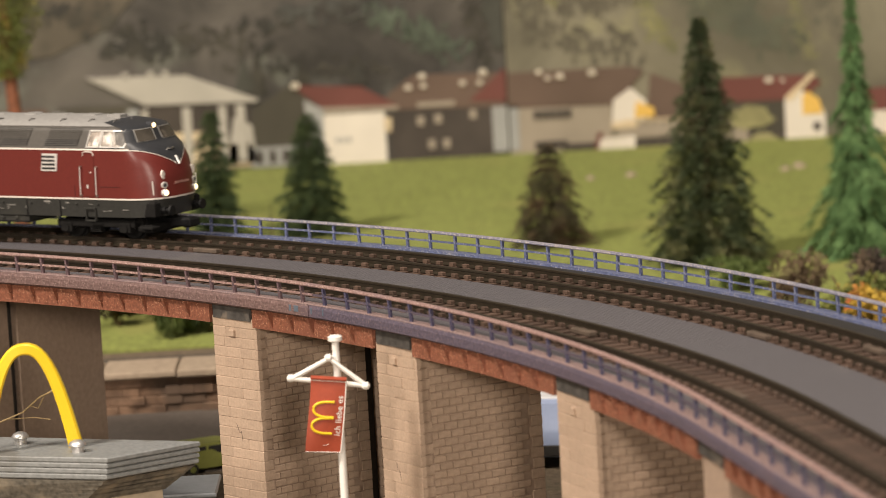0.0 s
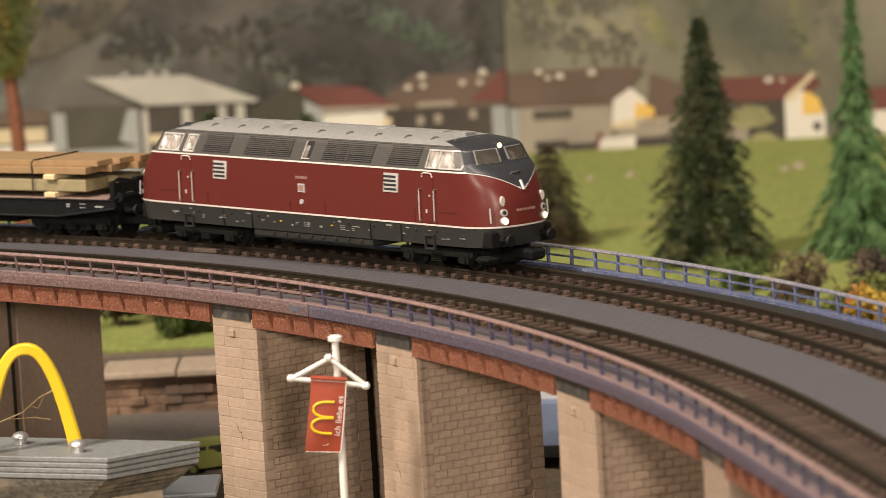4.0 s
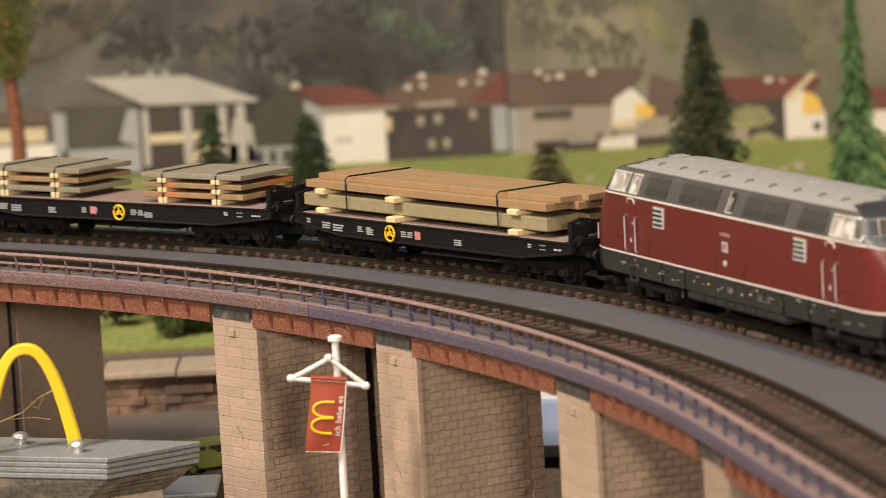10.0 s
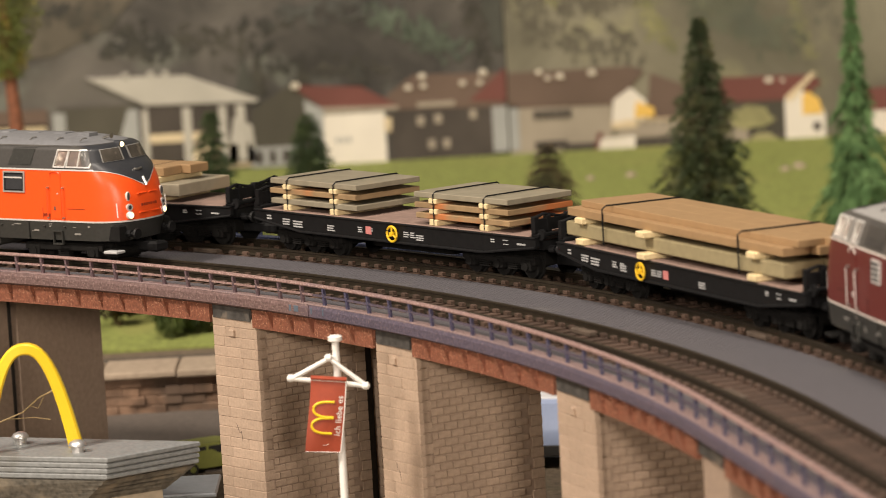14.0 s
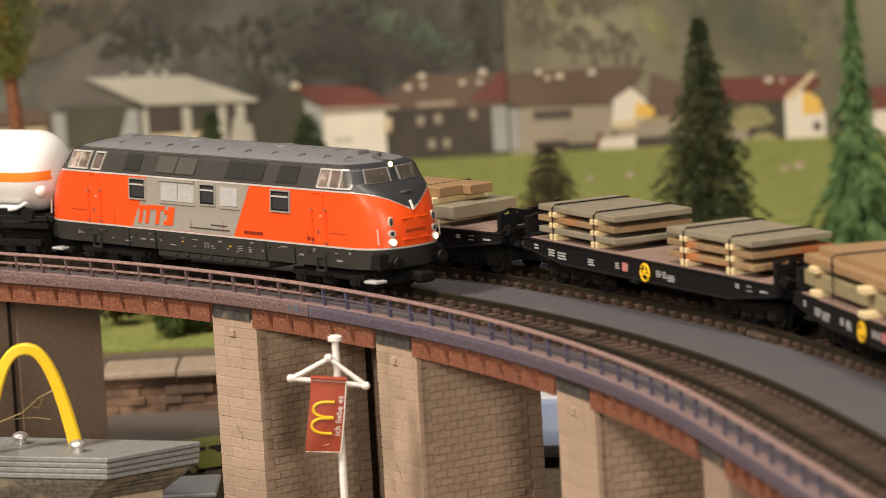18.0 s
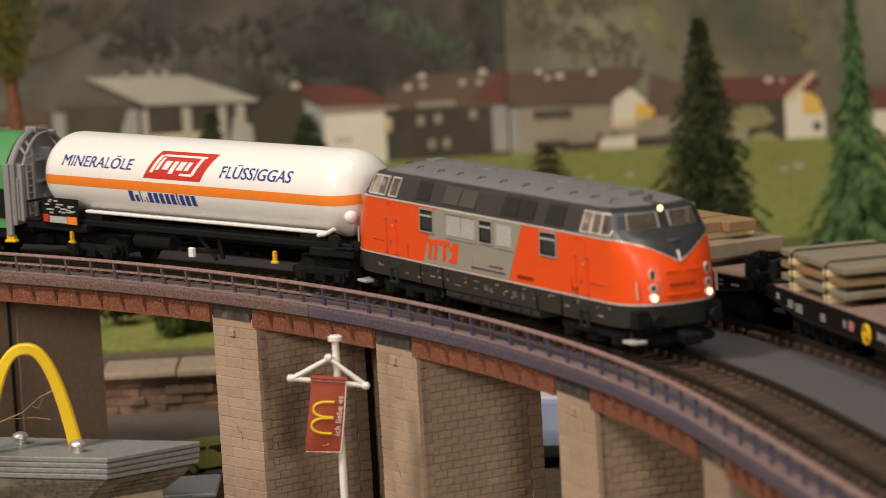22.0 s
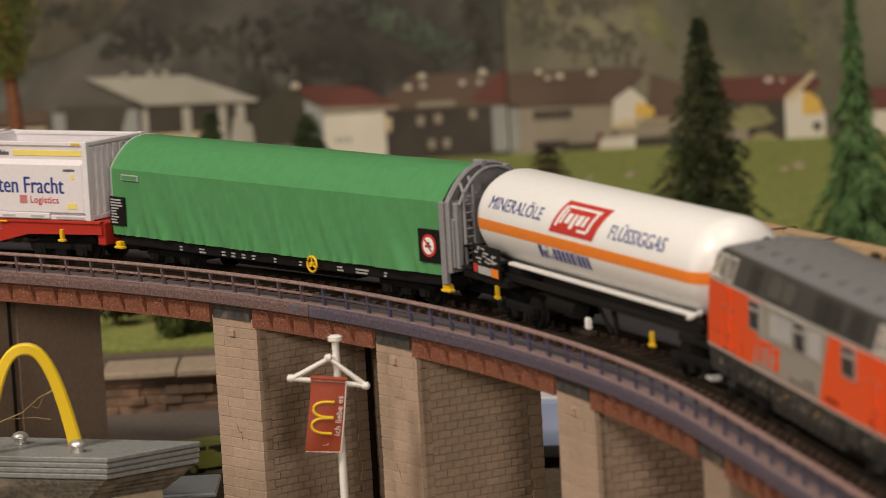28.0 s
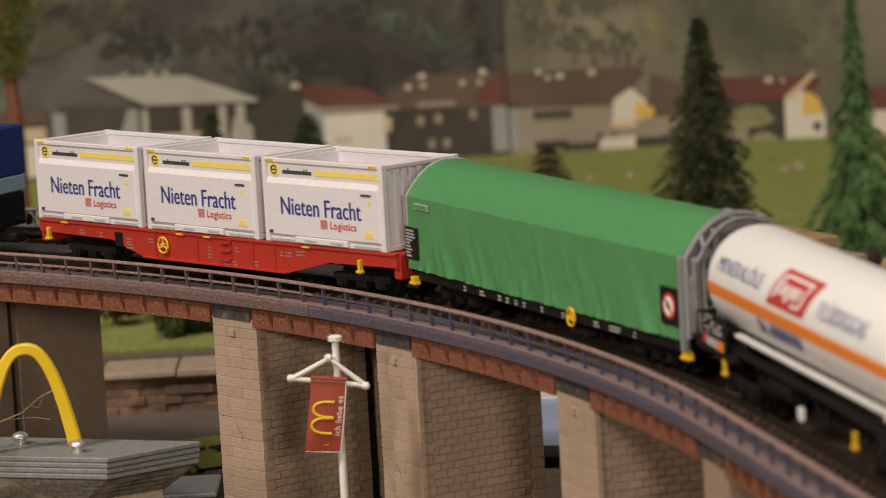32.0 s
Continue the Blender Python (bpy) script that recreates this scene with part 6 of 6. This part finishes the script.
    part("print_field", Mesh().box(-41.2, -38.0, -9.3, -9.22, 8.6, 10.2), M_BAND, bd)
    part("print_field", Mesh().box(-49.6, -47.8, -9.3, -9.22, 8.8, 10.4), M_REDTXT, bd)
    for x in (-37, 37):
        bogie(t, x, (-5.8, 5.8), 2.9, 6.8, 6.2)
    for x in (-42, 24.5):
        part("brake_lever", Mesh().box(x + 0.2, x + 0.9, -8.5, -7.9, 4.6, 7.0, 0.15).box(x - 0.3, x + 1.4, -8.6, -7.9, 4.4, 5.0, 0.12), M_YELLOW, t, "yellow brake lever")
    part("white_box", Mesh().box(-2.2, -0.8, -8.3, -7.6, 3.9, 6.0, 0.2), M_WHITE, t)
    part("air_tank", Mesh().tube([(-22, -5.5, 6.0), (-10, -5.5, 6.0)], 1.6, 14), M_UNDER, t)
    part("brake_rod", Mesh().tube([(-2, -6, 8.4), (4, -6, 3.6)], 0.4, 6).tube([(5, -6, 8.4), (6, -6, 3.8)], 0.5, 6), M_UNDER, t)
    part("catwalk_pipe", Mesh().tube([(38, -7.6, 10.8), (40.5, -8.2, 11.2), (43.0, -7.6, 12.4)], 0.4, 8), M_WHITE, t)
    part("hose_wheel", Mesh().disc(43.5, -8.2, 9.8, 1.6, 1.0, "y", 16), M_UNDER, t)
    m = Mesh()
    bars(m, 30, 35, 13.8, 14.3, 6, -7.3, rng, 0.1)
    pieces("small_mark", m, M_DKTXT, t)
    return t


def tarp_wagon():
    t = thing("tarpaulin_wagon", "green tarpaulin-covered wagon with grey end walls", "wagon")
    x0, x1 = -60.0, 52.0
    prof = [(-9.3, 6.9)] + [(-9.3, 6.9 + 13.7 * k / 8) for k in range(1, 9)]
    arch = [(9.3 * u, 20.6 + 6.2 * (1 - abs(u) ** 2.3)) for u in [k / 14 - 1 for k in range(1, 28)]]
    prof = prof + arch + [(9.3, 20.6 - 13.7 * k / 8) for k in range(0, 9)]
    n = 260
    rows = []
    for i in range(n + 1):
        x = x0 + (x1 - x0) * i / n
        row = []
        for y, z in prof:
            w = 0.0
            if z < 20.4:
                # slack folds that run slantwise and sharpen towards the hem
                lowness = (20.4 - z) / 13.5
                fold = 1 - abs(noise.noise((x * 0.11 + z * 0.10, z * 0.015, 2.0))) * 2.2
                fine = 1 - abs(noise.noise((x * 0.30 + z * 0.13, z * 0.02, 7.0))) * 2.4
                w = 0.22 * noise.noise((x * 0.05, z * 0.05, 5.0)) + 0.45 * lowness * max(0.0, fold) ** 6 + 0.40 * (0.25 + lowness) * max(0.0, fine) ** 8
            else:
                w = 0.10 * noise.noise((x * 0.05, y * 0.35, 4.0)) + 0.10 * max(0.0, 1 - abs(noise.noise((x * 0.03, y * 0.5, 8.0))) * 3) ** 4
            sgn = -1 if y < 0 else 1
            row.append((x, y + sgn * w * (1 if z < 20.4 else 0.2), z + (w if z >= 20.4 else 0) + (0.07 * noise.noise((x * 0.12, 9.0, y)) if z < 7 else 0)))
        rows.append(row)
    for first, last in ((0, 9), (8, len(prof) - 8), (len(prof) - 9, len(prof))):
        part("tarpaulin", Mesh().rings([row[first:last] for row in rows], False), M_GREEN, t, "creased green tarpaulin", True)
    edge = [(x0 - 0.05, y * 1.006, z + 0.06) for y, z in prof]
    part("piping", Mesh().tube(edge, 0.16, 6), M_PALE, t, "pale piping round the cover's end")
    for e, d in ((x1, 1), (x0, -1)):
        o = e + d * 0.2
        # wall of the end with an arched rim, stanchions and a ladder
        outline = [(-9.3, 7.4)] + [(9.3 * u, 20.6 + 6.3 * (1 - abs(u) ** 2.3)) for u in [k / 12 - 1 for k in range(0, 25)]] + [(9.3, 7.4)]
        w = part("end_wall", Mesh().rings([[(o + d * k, y * 0.97, z) for y, z in outline] for k in (0, 0.8)]), M_GREYEND if d > 0 else M_GREEN, t, "grey ribbed end wall" if d > 0 else "green end of the cover")
        if d < 0:
            continue
        rim = [(o + 1.6, y * 1.02, z + 0.2) for y, z in outline]
        part("arch_rim", Mesh().tube(rim, 0.55, 6), M_GREYEND, w)
        part("arch_rim", Mesh().tube([(o + 3.6, y * 0.9, z - 0.4) for y, z in outline[1:-1]], 0.32, 6), M_GREYEND, w)
        for y in (-8.2, -4.2, 2.2, 7.4):
            part("stanchion", Mesh().box(o + 0.6, o + 3.4, y - 0.55, y + 0.55, 8.2, 24.0 - abs(y) * 0.42, 0.2), M_GREYEND, w)
        for z in (11.5, 15.5, 20.2):
            part("rib", Mesh().box(o + 0.6, o + 2.2, -8.6, 8.6, z, z + 0.6, 0.12), M_GREYEND, w)
        ld = part("ladder", Mesh().tube([(o + 3.6, -7.2, 8.6), (o + 3.6, -7.2, 22.6), (o + 2.0, -6.6, 24)], 0.35, 6).tube([(o + 3.6, -5.0, 8.6), (o + 3.6, -5.0, 23.4), (o + 2.0, -4.6, 25)], 0.35, 6), M_GREYEND, w)
        for k in range(9):
            part("rung", Mesh().tube([(o + 3.6, -7.2, 9.6 + k * 1.5), (o + 3.6, -5.0, 9.6 + k * 1.5)], 0.24, 6), M_GREYEND, ld)
        part("roof_latch", Mesh().box(o - 0.4, o + 2.4, -1.4, -0.4, 26.2, 27.8, 0.2).box(o + 1.6, o + 3.4, 3.5, 4.5, 25.4, 26.6, 0.2), M_GREYEND, w)
        part("side_post", Mesh().box(o - 0.6, o + 0.9, -10.0, -9.2, 5.2, 20.8, 0.25), M_GREYEND, w)
        part("lower_panel", Mesh().box(o + 1.2, o + 2.6, -9.2, -7.2, 8.4, 17.6, 0.2), M_GREYEND, w)
    s1 = part("warning_board", Mesh().box(44.8, 51.2, -9.85, -9.55, 9.1, 15.4, 0.1), M_BLACK, t, "black board with a round red-rimmed sign")
    part("sign_rim", Mesh().disc(48.0, -9.9, 12.3, 2.15, 0.16, "y", 24), M_REDTXT, s1)
    part("sign_field", Mesh().disc(48.0, -9.98, 12.3, 1.62, 0.14, "y", 24), M_WHITE, s1)
    part("sign_mark", Mesh().box(47.1, 48.9, -10.1, -10.02, 12.0, 12.4).box(47.6, 48.4, -10.1, -10.02, 12.4, 13.0), M_DKTXT, s1)
    part("sign_stroke", Mesh().add([(46.8, -10.12, 13.3), (47.1, -10.12, 13.6), (49.2, -10.12, 11.3), (48.9, -10.12, 11.0)], [(0, 1, 2, 3)]), M_REDTXT, s1)
    s2 = part("data_board", Mesh().box(-60.6, -55.0, -9.85, -9.55, 8.8, 14.9, 0.1), M_BLACK, t, "black data board with white print")
    rng = random.Random(4)
    m = Mesh()
    for k in range(9):
        z = 9.3 + k * 0.6
        m.box(-60.0, -60.0 + rng.uniform(1.6, 4.4), -9.95, -9.87, z, z + 0.3)
    pieces("print_bar", m, M_PALE, s2)
    lb = part("label_plate", Mesh().box(-55.8, -49.6, -9.75, -9.5, 18.5, 19.7, 0.05), M_PALE, t)
    part("label_field", Mesh().box(-55.5, -49.9, -9.8, -9.72, 18.7, 19.5), M_GREEN, lb)
    fr = part("underframe", Mesh().box(-59, 53, -8.6, 8.6, 4.6, 6.9, 0.3), M_BLACK, t)
    m = Mesh()
    for x, w in ((-37, 1.2), (-30, 2.2), (-22, 1.4), (-18.6, 1.6), (-15, 1.4), (-11.5, 1.2), (-4, 1.0), (4.5, 1.0), (17, 2.2), (23, 4.2), (32, 1.0)):
        dashes(m, x, 5.0, w, 1.2, -8.66, rng, 0.4)
    pieces("stencil_mark", m, M_PALE, fr)
    hand_wheel(t, 10.2, -9.7, 5.9, 1.5)
    for d in (-1, 1):
        buffers(t, d * 56 - 3.5, 6.4)
    for x in (-44, 36):
        bogie(t, x, (-5.8, 5.8), 2.9, 6.6, 5.0)
    for x in (-59.6, 51.2):
        part("jacking_pad", Mesh().box(x, x + 1.8, -9.6, -8.4, 3.8, 5.4, 0.2).box(x - 0.4, x + 2.4, -9.8, -8.6, 3.8, 4.4, 0.15), M_YELLOW, t, "yellow jacking pad")
    part("brake_gear", Mesh().box(-24, 16, -4, 4, 2.6, 5.4, 0.5), M_UNDER, t)
    return t


def container(first, seed):
    """One open-topped half container; x from 0 to 36.4, y across the wagon."""
    L = 36.4
    t = thing("container", "open-topped white freight container with a yellow stripe and blue print", "container", "containers on the red wagon")
    b = part("box", Mesh().box(0.6, L - 0.6, -9.2, 9.2, 9.6, 10.4, 0.1), M_CREAMY, t)
    for s in (-1, 1):
        part("side_wall", Mesh().box(0.5, L - 0.5, min(s * 9.3, s * 8.7), max(s * 9.3, s * 8.7), 10.2, 25.6, 0.1), M_CREAMY, b)
        part("top_rail", Mesh().box(0.0, L, min(s * 9.7, s * 8.5), max(s * 9.7, s * 8.5), 25.2, 26.1, 0.15), M_CREAMY, b)
        v = [(0.8, s * 9.25, 10.6), (L - 0.8, s * 9.25, 10.6), (L - 0.8, s * 9.25, 22.4), (0.8, s * 9.25, 22.4), (1.5, s * 10.0, 11.2), (L - 1.5, s * 10.0, 11.2), (L - 1.5, s * 10.0, 21.2), (1.5, s * 10.0, 21.2)]
        part("pressed_panel", Mesh().add(v, [(4, 5, 6, 7), (0, 1, 5, 4), (1, 2, 6, 5), (2, 3, 7, 6), (3, 0, 4, 7)]), M_CREAMY, b)
        part("bottom_rail", Mesh().box(0.3, L - 0.3, min(s * 9.6, s * 8.6), max(s * 9.6, s * 8.6), 9.5, 10.5, 0.15), M_CREAMY, b)
        part("fork_plate", Mesh().box(9.5, 25.5, min(s * 10.1, s * 9.3), max(s * 10.1, s * 9.3), 9.7, 11.0, 0.15), M_CREAMY, b)
        # grey bars: soft shade of the white pockets and recesses put into colour
        for x in (12.5, 20.5):
            part("fork_pocket_shade", Mesh().box(x, x + 3.6, min(s * 10.2, s * 9.9), max(s * 10.2, s * 9.9), 10.1, 10.5), M_PALE, b)
        for x in (1.2, 27.0):
            part("recess_shade", Mesh().box(x, x + 7.6, min(s * 9.72, s * 9.4), max(s * 9.72, s * 9.4), 9.75, 10.2), M_PALE, b)
    for x in (0.0, L):
        d = -1 if x == 0 else 1
        part("end_wall", Mesh().box(*sorted((x - d * 0.6, x - d * 1.3)), -9.0, 9.0, 9.8, 25.4, 0.1), M_CREAMY, b)
        for k in range(9):
            y = -7.9 + k * 1.97
            part("end_rib", Mesh().box(*sorted((x - d * 0.75, x - d * 0.05)), y - 0.5, y + 0.5, 10.6, 25.0, 0.2), M_CREAMY, b)
        part("end_rail", Mesh().box(*sorted((x, x - d * 1.2)), -9.6, 9.6, 25.2, 26.1, 0.15), M_CREAMY, b)
        part("end_sill", Mesh().box(*sorted((x, x - d * 1.2)), -9.6, 9.6, 9.5, 10.6, 0.15), M_CREAMY, b)
        for y in (-9.2, 9.2):
            part("corner_post", Mesh().box(*sorted((x + d * 0.08, x - d * 1.2)), y - 0.55, y + 0.55, 9.4, 26.2, 0.15), M_CREAMY, b)
    y = -9.36
    part("yellow_stripe", Mesh().box(15.8, L - 1.6, y - 0.06, y + 0.1, 23.1, 24.2), M_STRIPE, t, "pale yellow stripe")
    em = part("emblem", Mesh().disc(3.3, y, 23.8, 1.45, 0.16, "y", 20), M_STRIPE, t, "yellow round emblem")
    ring = [(3.3 + 0.8 * math.cos(a), y - 0.12, 23.8 + 0.8 * math.sin(a)) for a in [0.5 + i * 5.3 / 16 for i in range(17)]]
    part("emblem_mark", Mesh().tube(ring, 0.16, 5).tube([(2.9, y - 0.12, 23.8), (4.3, y - 0.12, 23.8)], 0.16, 5), M_DKTXT, em)
    rng = random.Random(seed)
    m = Mesh()
    bars(m, 5.8, 14.8, 23.1, 24.2, 11, y, rng, 0.07, 0.35)
    pieces("print_bar", m, M_DKTXT, t, "", 2)
    m = Mesh()
    plain = word("Nieten Fracht", 5.0, lambda u, v: (u, 0, v))
    k = 24.6 / max(p[0] for p in plain.v)
    both = Mesh().add([(5.2 + x * k, -10.05, 15.2 + z) for x, y, z in plain.v], plain.f)
    both.add([(5.4 + x * k, -10.07, 15.2 + z) for x, y, z in plain.v], plain.f)
    part("lettering", both, M_BLUETXT, t, "dark blue lettering")
    m = Mesh()
    part("lettering", word("Logistics", 2.1, lambda u, v: (20.4 + u * 1.02, -10.08, 13.1 + v), 0.015), M_REDTXT, t, "small red lettering")
    part("red_mark", Mesh().box(17.6, 19.6, -10.1, -10.0, 13.0, 14.7), M_PINK, t)
    part("yellow_label", Mesh().box(L - 5.8, L - 3.2, -10.1, -10.0, 12.0, 13.1), M_STRIPE, t)
    part("yellow_label", Mesh().box(L - 4.4, L - 3.5, -10.1, -10.0, 18.3, 19.2), M_STRIPE, t)
    m = Mesh()
    bars(m, L - 6.4, L - 3.2, 19.9, 20.5, 5, -10.02, rng, 0.08, 0.2)
    m.box(1.6, 2.7, -10.1, -10.0, 11.3, 11.9)
    pieces("small_mark", m, M_DKTXT, t)
    for x in (1.2, L - 4.0):
        part("corner_mark", Mesh().box(x, x + 2.4, -9.8, -9.68, 25.5, 25.9), M_YELLOW, t)
    return t


def container_wagon():
    t = thing("container_wagon", "red container flat wagon with white stencils and yellow fittings", "wagon")
    for s in (-1, 1):
        y0, y1 = sorted((s * 9.5, s * 8.3))
        prof = [(-60.6, 9.3), (56.2, 9.3), (56.2, 6.6), (36, 6.3), (23, 3.4), (-24, 3.4), (-35, 6.3), (-60.6, 6.6)]
        b = part("side_beam", Mesh().rings([[(x, y, z) for x, z in prof] for y in (y0, y1)]), M_RED, t, "red fishbelly side beam")
        for x in (-20, -6, 5, 12, 19):
            part("rib", Mesh().box(x, x + 0.6, min(s * 9.8, s * 9.4), max(s * 9.8, s * 9.4), 3.6, 8.9, 0.1), M_RED, b)
        part("top_flange", Mesh().box(-60.6, 56.2, min(s * 9.9, s * 8.4), max(s * 9.9, s * 8.4), 8.8, 9.4, 0.1), M_RED, b)
        part("lower_flange", Mesh().box(-24, 23, min(s * 9.9, s * 8.4), max(s * 9.9, s * 8.4), 3.2, 3.7, 0.1), M_RED, b)
    part("centre_sill", Mesh().box(-59, 55, -3, 3, 5.8, 9.2, 0.3), M_RED, t)
    for x in (-58.5, -24, -19.5, 15, 19.5, 54):
        part("cross_beam", Mesh().box(x - 0.8, x + 0.8, -8.4, 8.4, 6.6, 9.3, 0.2), M_RED, t)
    for e in (-60.0, 55.6):
        d = -1 if e < 0 else 1
        part("head_stock", Mesh().box(*sorted((e - d, e + d)), -8.8, 8.8, 4.2, 9.2, 0.3), M_RED, t)
        buffers(t, e + d, 6.4)
    rng = random.Random(6)
    m = Mesh()
    for x, w, z in ((-46, 2.6, 7.4), (-39, 1.6, 7.2), (-29.8, 2.4, 6.6), (-29.8, 3.4, 5.4), (-22, 2.2, 7.0), (-18, 1.6, 6.2), (-2.2, 1.6, 5.2), (-2.2, 1.2, 6.6), (6.8, 1.4, 7.0), (2.8, 6.0, 4.2), (12.4, 2.0, 4.6), (21, 1.4, 7.2), (22.8, 3.0, 7.2), (26, 4, 7.6)):
        dashes(m, x, z - 0.6, w * 0.8, 1.3, -9.55, rng, 0.5)
    pieces("stencil_mark", m, M_FAINT, t)
    part("dark_recess", Mesh().box(-33.6, -31.0, -9.7, -9.45, 5.0, 8.0, 0.1), M_BLACK, t)
    hand_wheel(t, -16.5, -10.1, 6.4, 1.6)
    for x in (-52, -12, -3, 28.5):
        part("lock_pin", Mesh().box(x, x + 2.2, -10.15, -9.4, 8.75, 9.15, 0.12), M_YELLOW, t)
    for x in (-57.5, 45.2):
        part("jacking_pad", Mesh().box(x, x + 0.7, -10.1, -9.3, 5.0, 7.6, 0.15).box(x - 0.5, x + 1.1, -10.2, -9.3, 4.9, 5.5, 0.12), M_YELLOW, t, "yellow jacking pad")
    for x in (-45, 43):
        bogie(t, x, (-5.8, 5.8), 2.9, 7.4, 5.8)
    st = Mesh()
    for z in (4.6, 6.4, 8.0):
        st.box(2.2, 5.6, -10.2, -9.4, z, z + 0.35)
    part("step", st, M_RED, t)
    return t


def blue_wagon():
    t = thing("covered_wagon", "blue box wagon with pale diagonal stripes", "wagon")
    b = part("box", Mesh().box(-48, 48, -9.6, 9.6, 16.0, 27.0, 0.5), M_SKYBLUE, t)
    for k in range(3):
        x = 30 + k * 6
        part("stripe", Mesh().add([(x, -9.7, 16.6), (x + 2, -9.7, 16.6), (x + 9, -9.7, 23.4), (x + 7, -9.7, 23.4)], [(0, 1, 2, 3)]), M_LBLUE, b)
    part("lower_band", Mesh().box(-48, 48, -9.3, 9.3, 12.4, 16.0, 0.3), M_LBLUE, t)
    part("underframe", Mesh().box(-48, 48, -8.6, 8.6, 5.0, 12.4, 0.4), M_UNDER, t)
    part("air_tank", Mesh().tube([(38, -8.2, 8.6), (45, -8.2, 8.6)], 2.4, 16), M_STEEL, t, "bright metal cylinder", True)
    part("valve", Mesh().box(43, 46, -9.4, -8.2, 4.0, 6.0, 0.3), M_PALE, t)
    for d in (-1, 1):
        buffers(t, d * 48, 6.4)
    for x in (-34, 34):
        bogie(t, x, (-6, 6), 2.9, 7.6, 5.0)
    return t


# ---- the two trains ----
RED = [(0, -154.0), (1, -127.5), (2, -100.9), (3, -74.6), (4.25, -41.5), (5.5, -8.3), (6.5, 18.1), (7, 31.4), (7.5, 43.6), (8, 54.3), (9, 75.9), (10, 97.5), (11, 118.6), (12, 139.9), (13, 161.4), (14.5, 193.8), (16.5, 237.1), (17, 247.6), (18, 269.6), (19, 291.6), (20, 313.7), (21, 335.2), (22, 356.8), (25, 424.6), (27.5, 483.0), (32, 580.0)]
ORG = [(0, -386.5), (12, -170.4), (13, -152.3), (14, -133.6), (14.5, -124.5), (15, -114.8), (16, -93.4), (16.5, -82.1), (17, -69.4), (17.5, -56.4), (18, -43.2), (19, -17.0), (20, 9.3), (21, 35.3), (22, 61.1), (23, 86.7), (24, 112.2), (25, 137.2), (26.5, 174.5), (27.5, 199.5), (28.5, 226.2), (29.5, 252.5), (30.5, 277.9), (32, 316.1)]

red_loco = loco("diesel_locomotive", "maroon diesel locomotive with grey window band and lit lamps", 1.0, False)
orange_loco = loco("diesel_locomotive", "orange and grey diesel locomotive with lit lamps", 0.945, True)
wagons = [flat_wagon(False, -11.6, 1), flat_wagon(True, 1.9, 2), flat_wagon(False, -11.6, 3), flat_wagon(True, 1.9, 4), flat_wagon(False, -11.6, 5)]
beams = beam_load()
plates_a = plate_stack(-41.0, -11.5, (M_STEELG, M_STEELR, M_STEELG), "plate stacks on the flat wagon")
plates_b = plate_stack(8.0, 37.2, (M_STEELR, M_STEELR, M_STEELG), "plate stacks on the flat wagon")
slabs = mixed_load()
pipes = pipe_load()
slabs_far = copy_thing(slabs, Matrix.Identity(4))
tanker = tank_wagon()
tarp = tarp_wagon()
carrier = container_wagon()
box_a = container(True, 11)
box_b = copy_thing(box_a, Matrix.Identity(4))
box_c = copy_thing(box_a, Matrix.Identity(4))
blue = blue_wagon()


def at_time(table, t):
    for (ta, sa), (tb, sb) in zip(table, table[1:]):
        if t <= tb:
            return sa + (sb - sa) * (t - ta) / (tb - ta)
    return table[-1][1]


def drive(vehicle, table, behind, o, pivots, shift=0.0):
    """Key a vehicle, or a load shifted along it, on the track at offset o."""
    rows = []
    for i in range(65):
        t = i * 0.5
        s = at_time(table, t) - behind
        a, b = on_arc(s - pivots, o, ZR), on_arc(s + pivots, o, ZR)
        d = b - a
        m = Matrix.Translation((a + b) / 2 * MM) @ Matrix.Rotation(math.atan2(d.y, d.x), 4, "Z")
        rows.append((t, m @ pose(shift * MM, 0, 0)))
    walk(vehicle, rows)


def motions():
    drive(red_loco, RED, 0, TR, 37)
    for i, w in enumerate(wagons):
        drive(w, RED, (108.9, 206.9, 304.9, 400.7, 498.7)[i], TR, 31)
    for load, i in ((beams, 0), (plates_a, 1), (plates_b, 1), (slabs, 2), (pipes, 3), (slabs_far, 4)):
        drive(load, RED, (108.9, 206.9, 304.9, 400.7, 498.7)[i], TR, 31)
    drive(orange_loco, [(t, s - 2.6 * min(1.0, max(0.0, (t - 24) / 3.5))) for t, s in ORG], 0, -TR, 35)
    drive(tanker, ORG, 111.0, -TR, 37)
    drive(tarp, ORG, 230.0, -TR, 40)
    drive(carrier, ORG, 356.5, -TR, 44)
    for c, x in ((box_a, -60.2), (box_b, -21.6), (box_c, 17.2)):
        drive(c, ORG, 356.5, -TR, 44, x)
    drive(blue, ORG, 491.5, -TR, 34)


# lettering of the banner, upwards along its right side
part("lettering", word("ich liebe es", 1.55, lambda u, v: cloth(0.93 - v / 6.5, 0.775 - u / 13.7, 0.14), 0.01), M_POLE, banner, "white upright lettering")


motions()
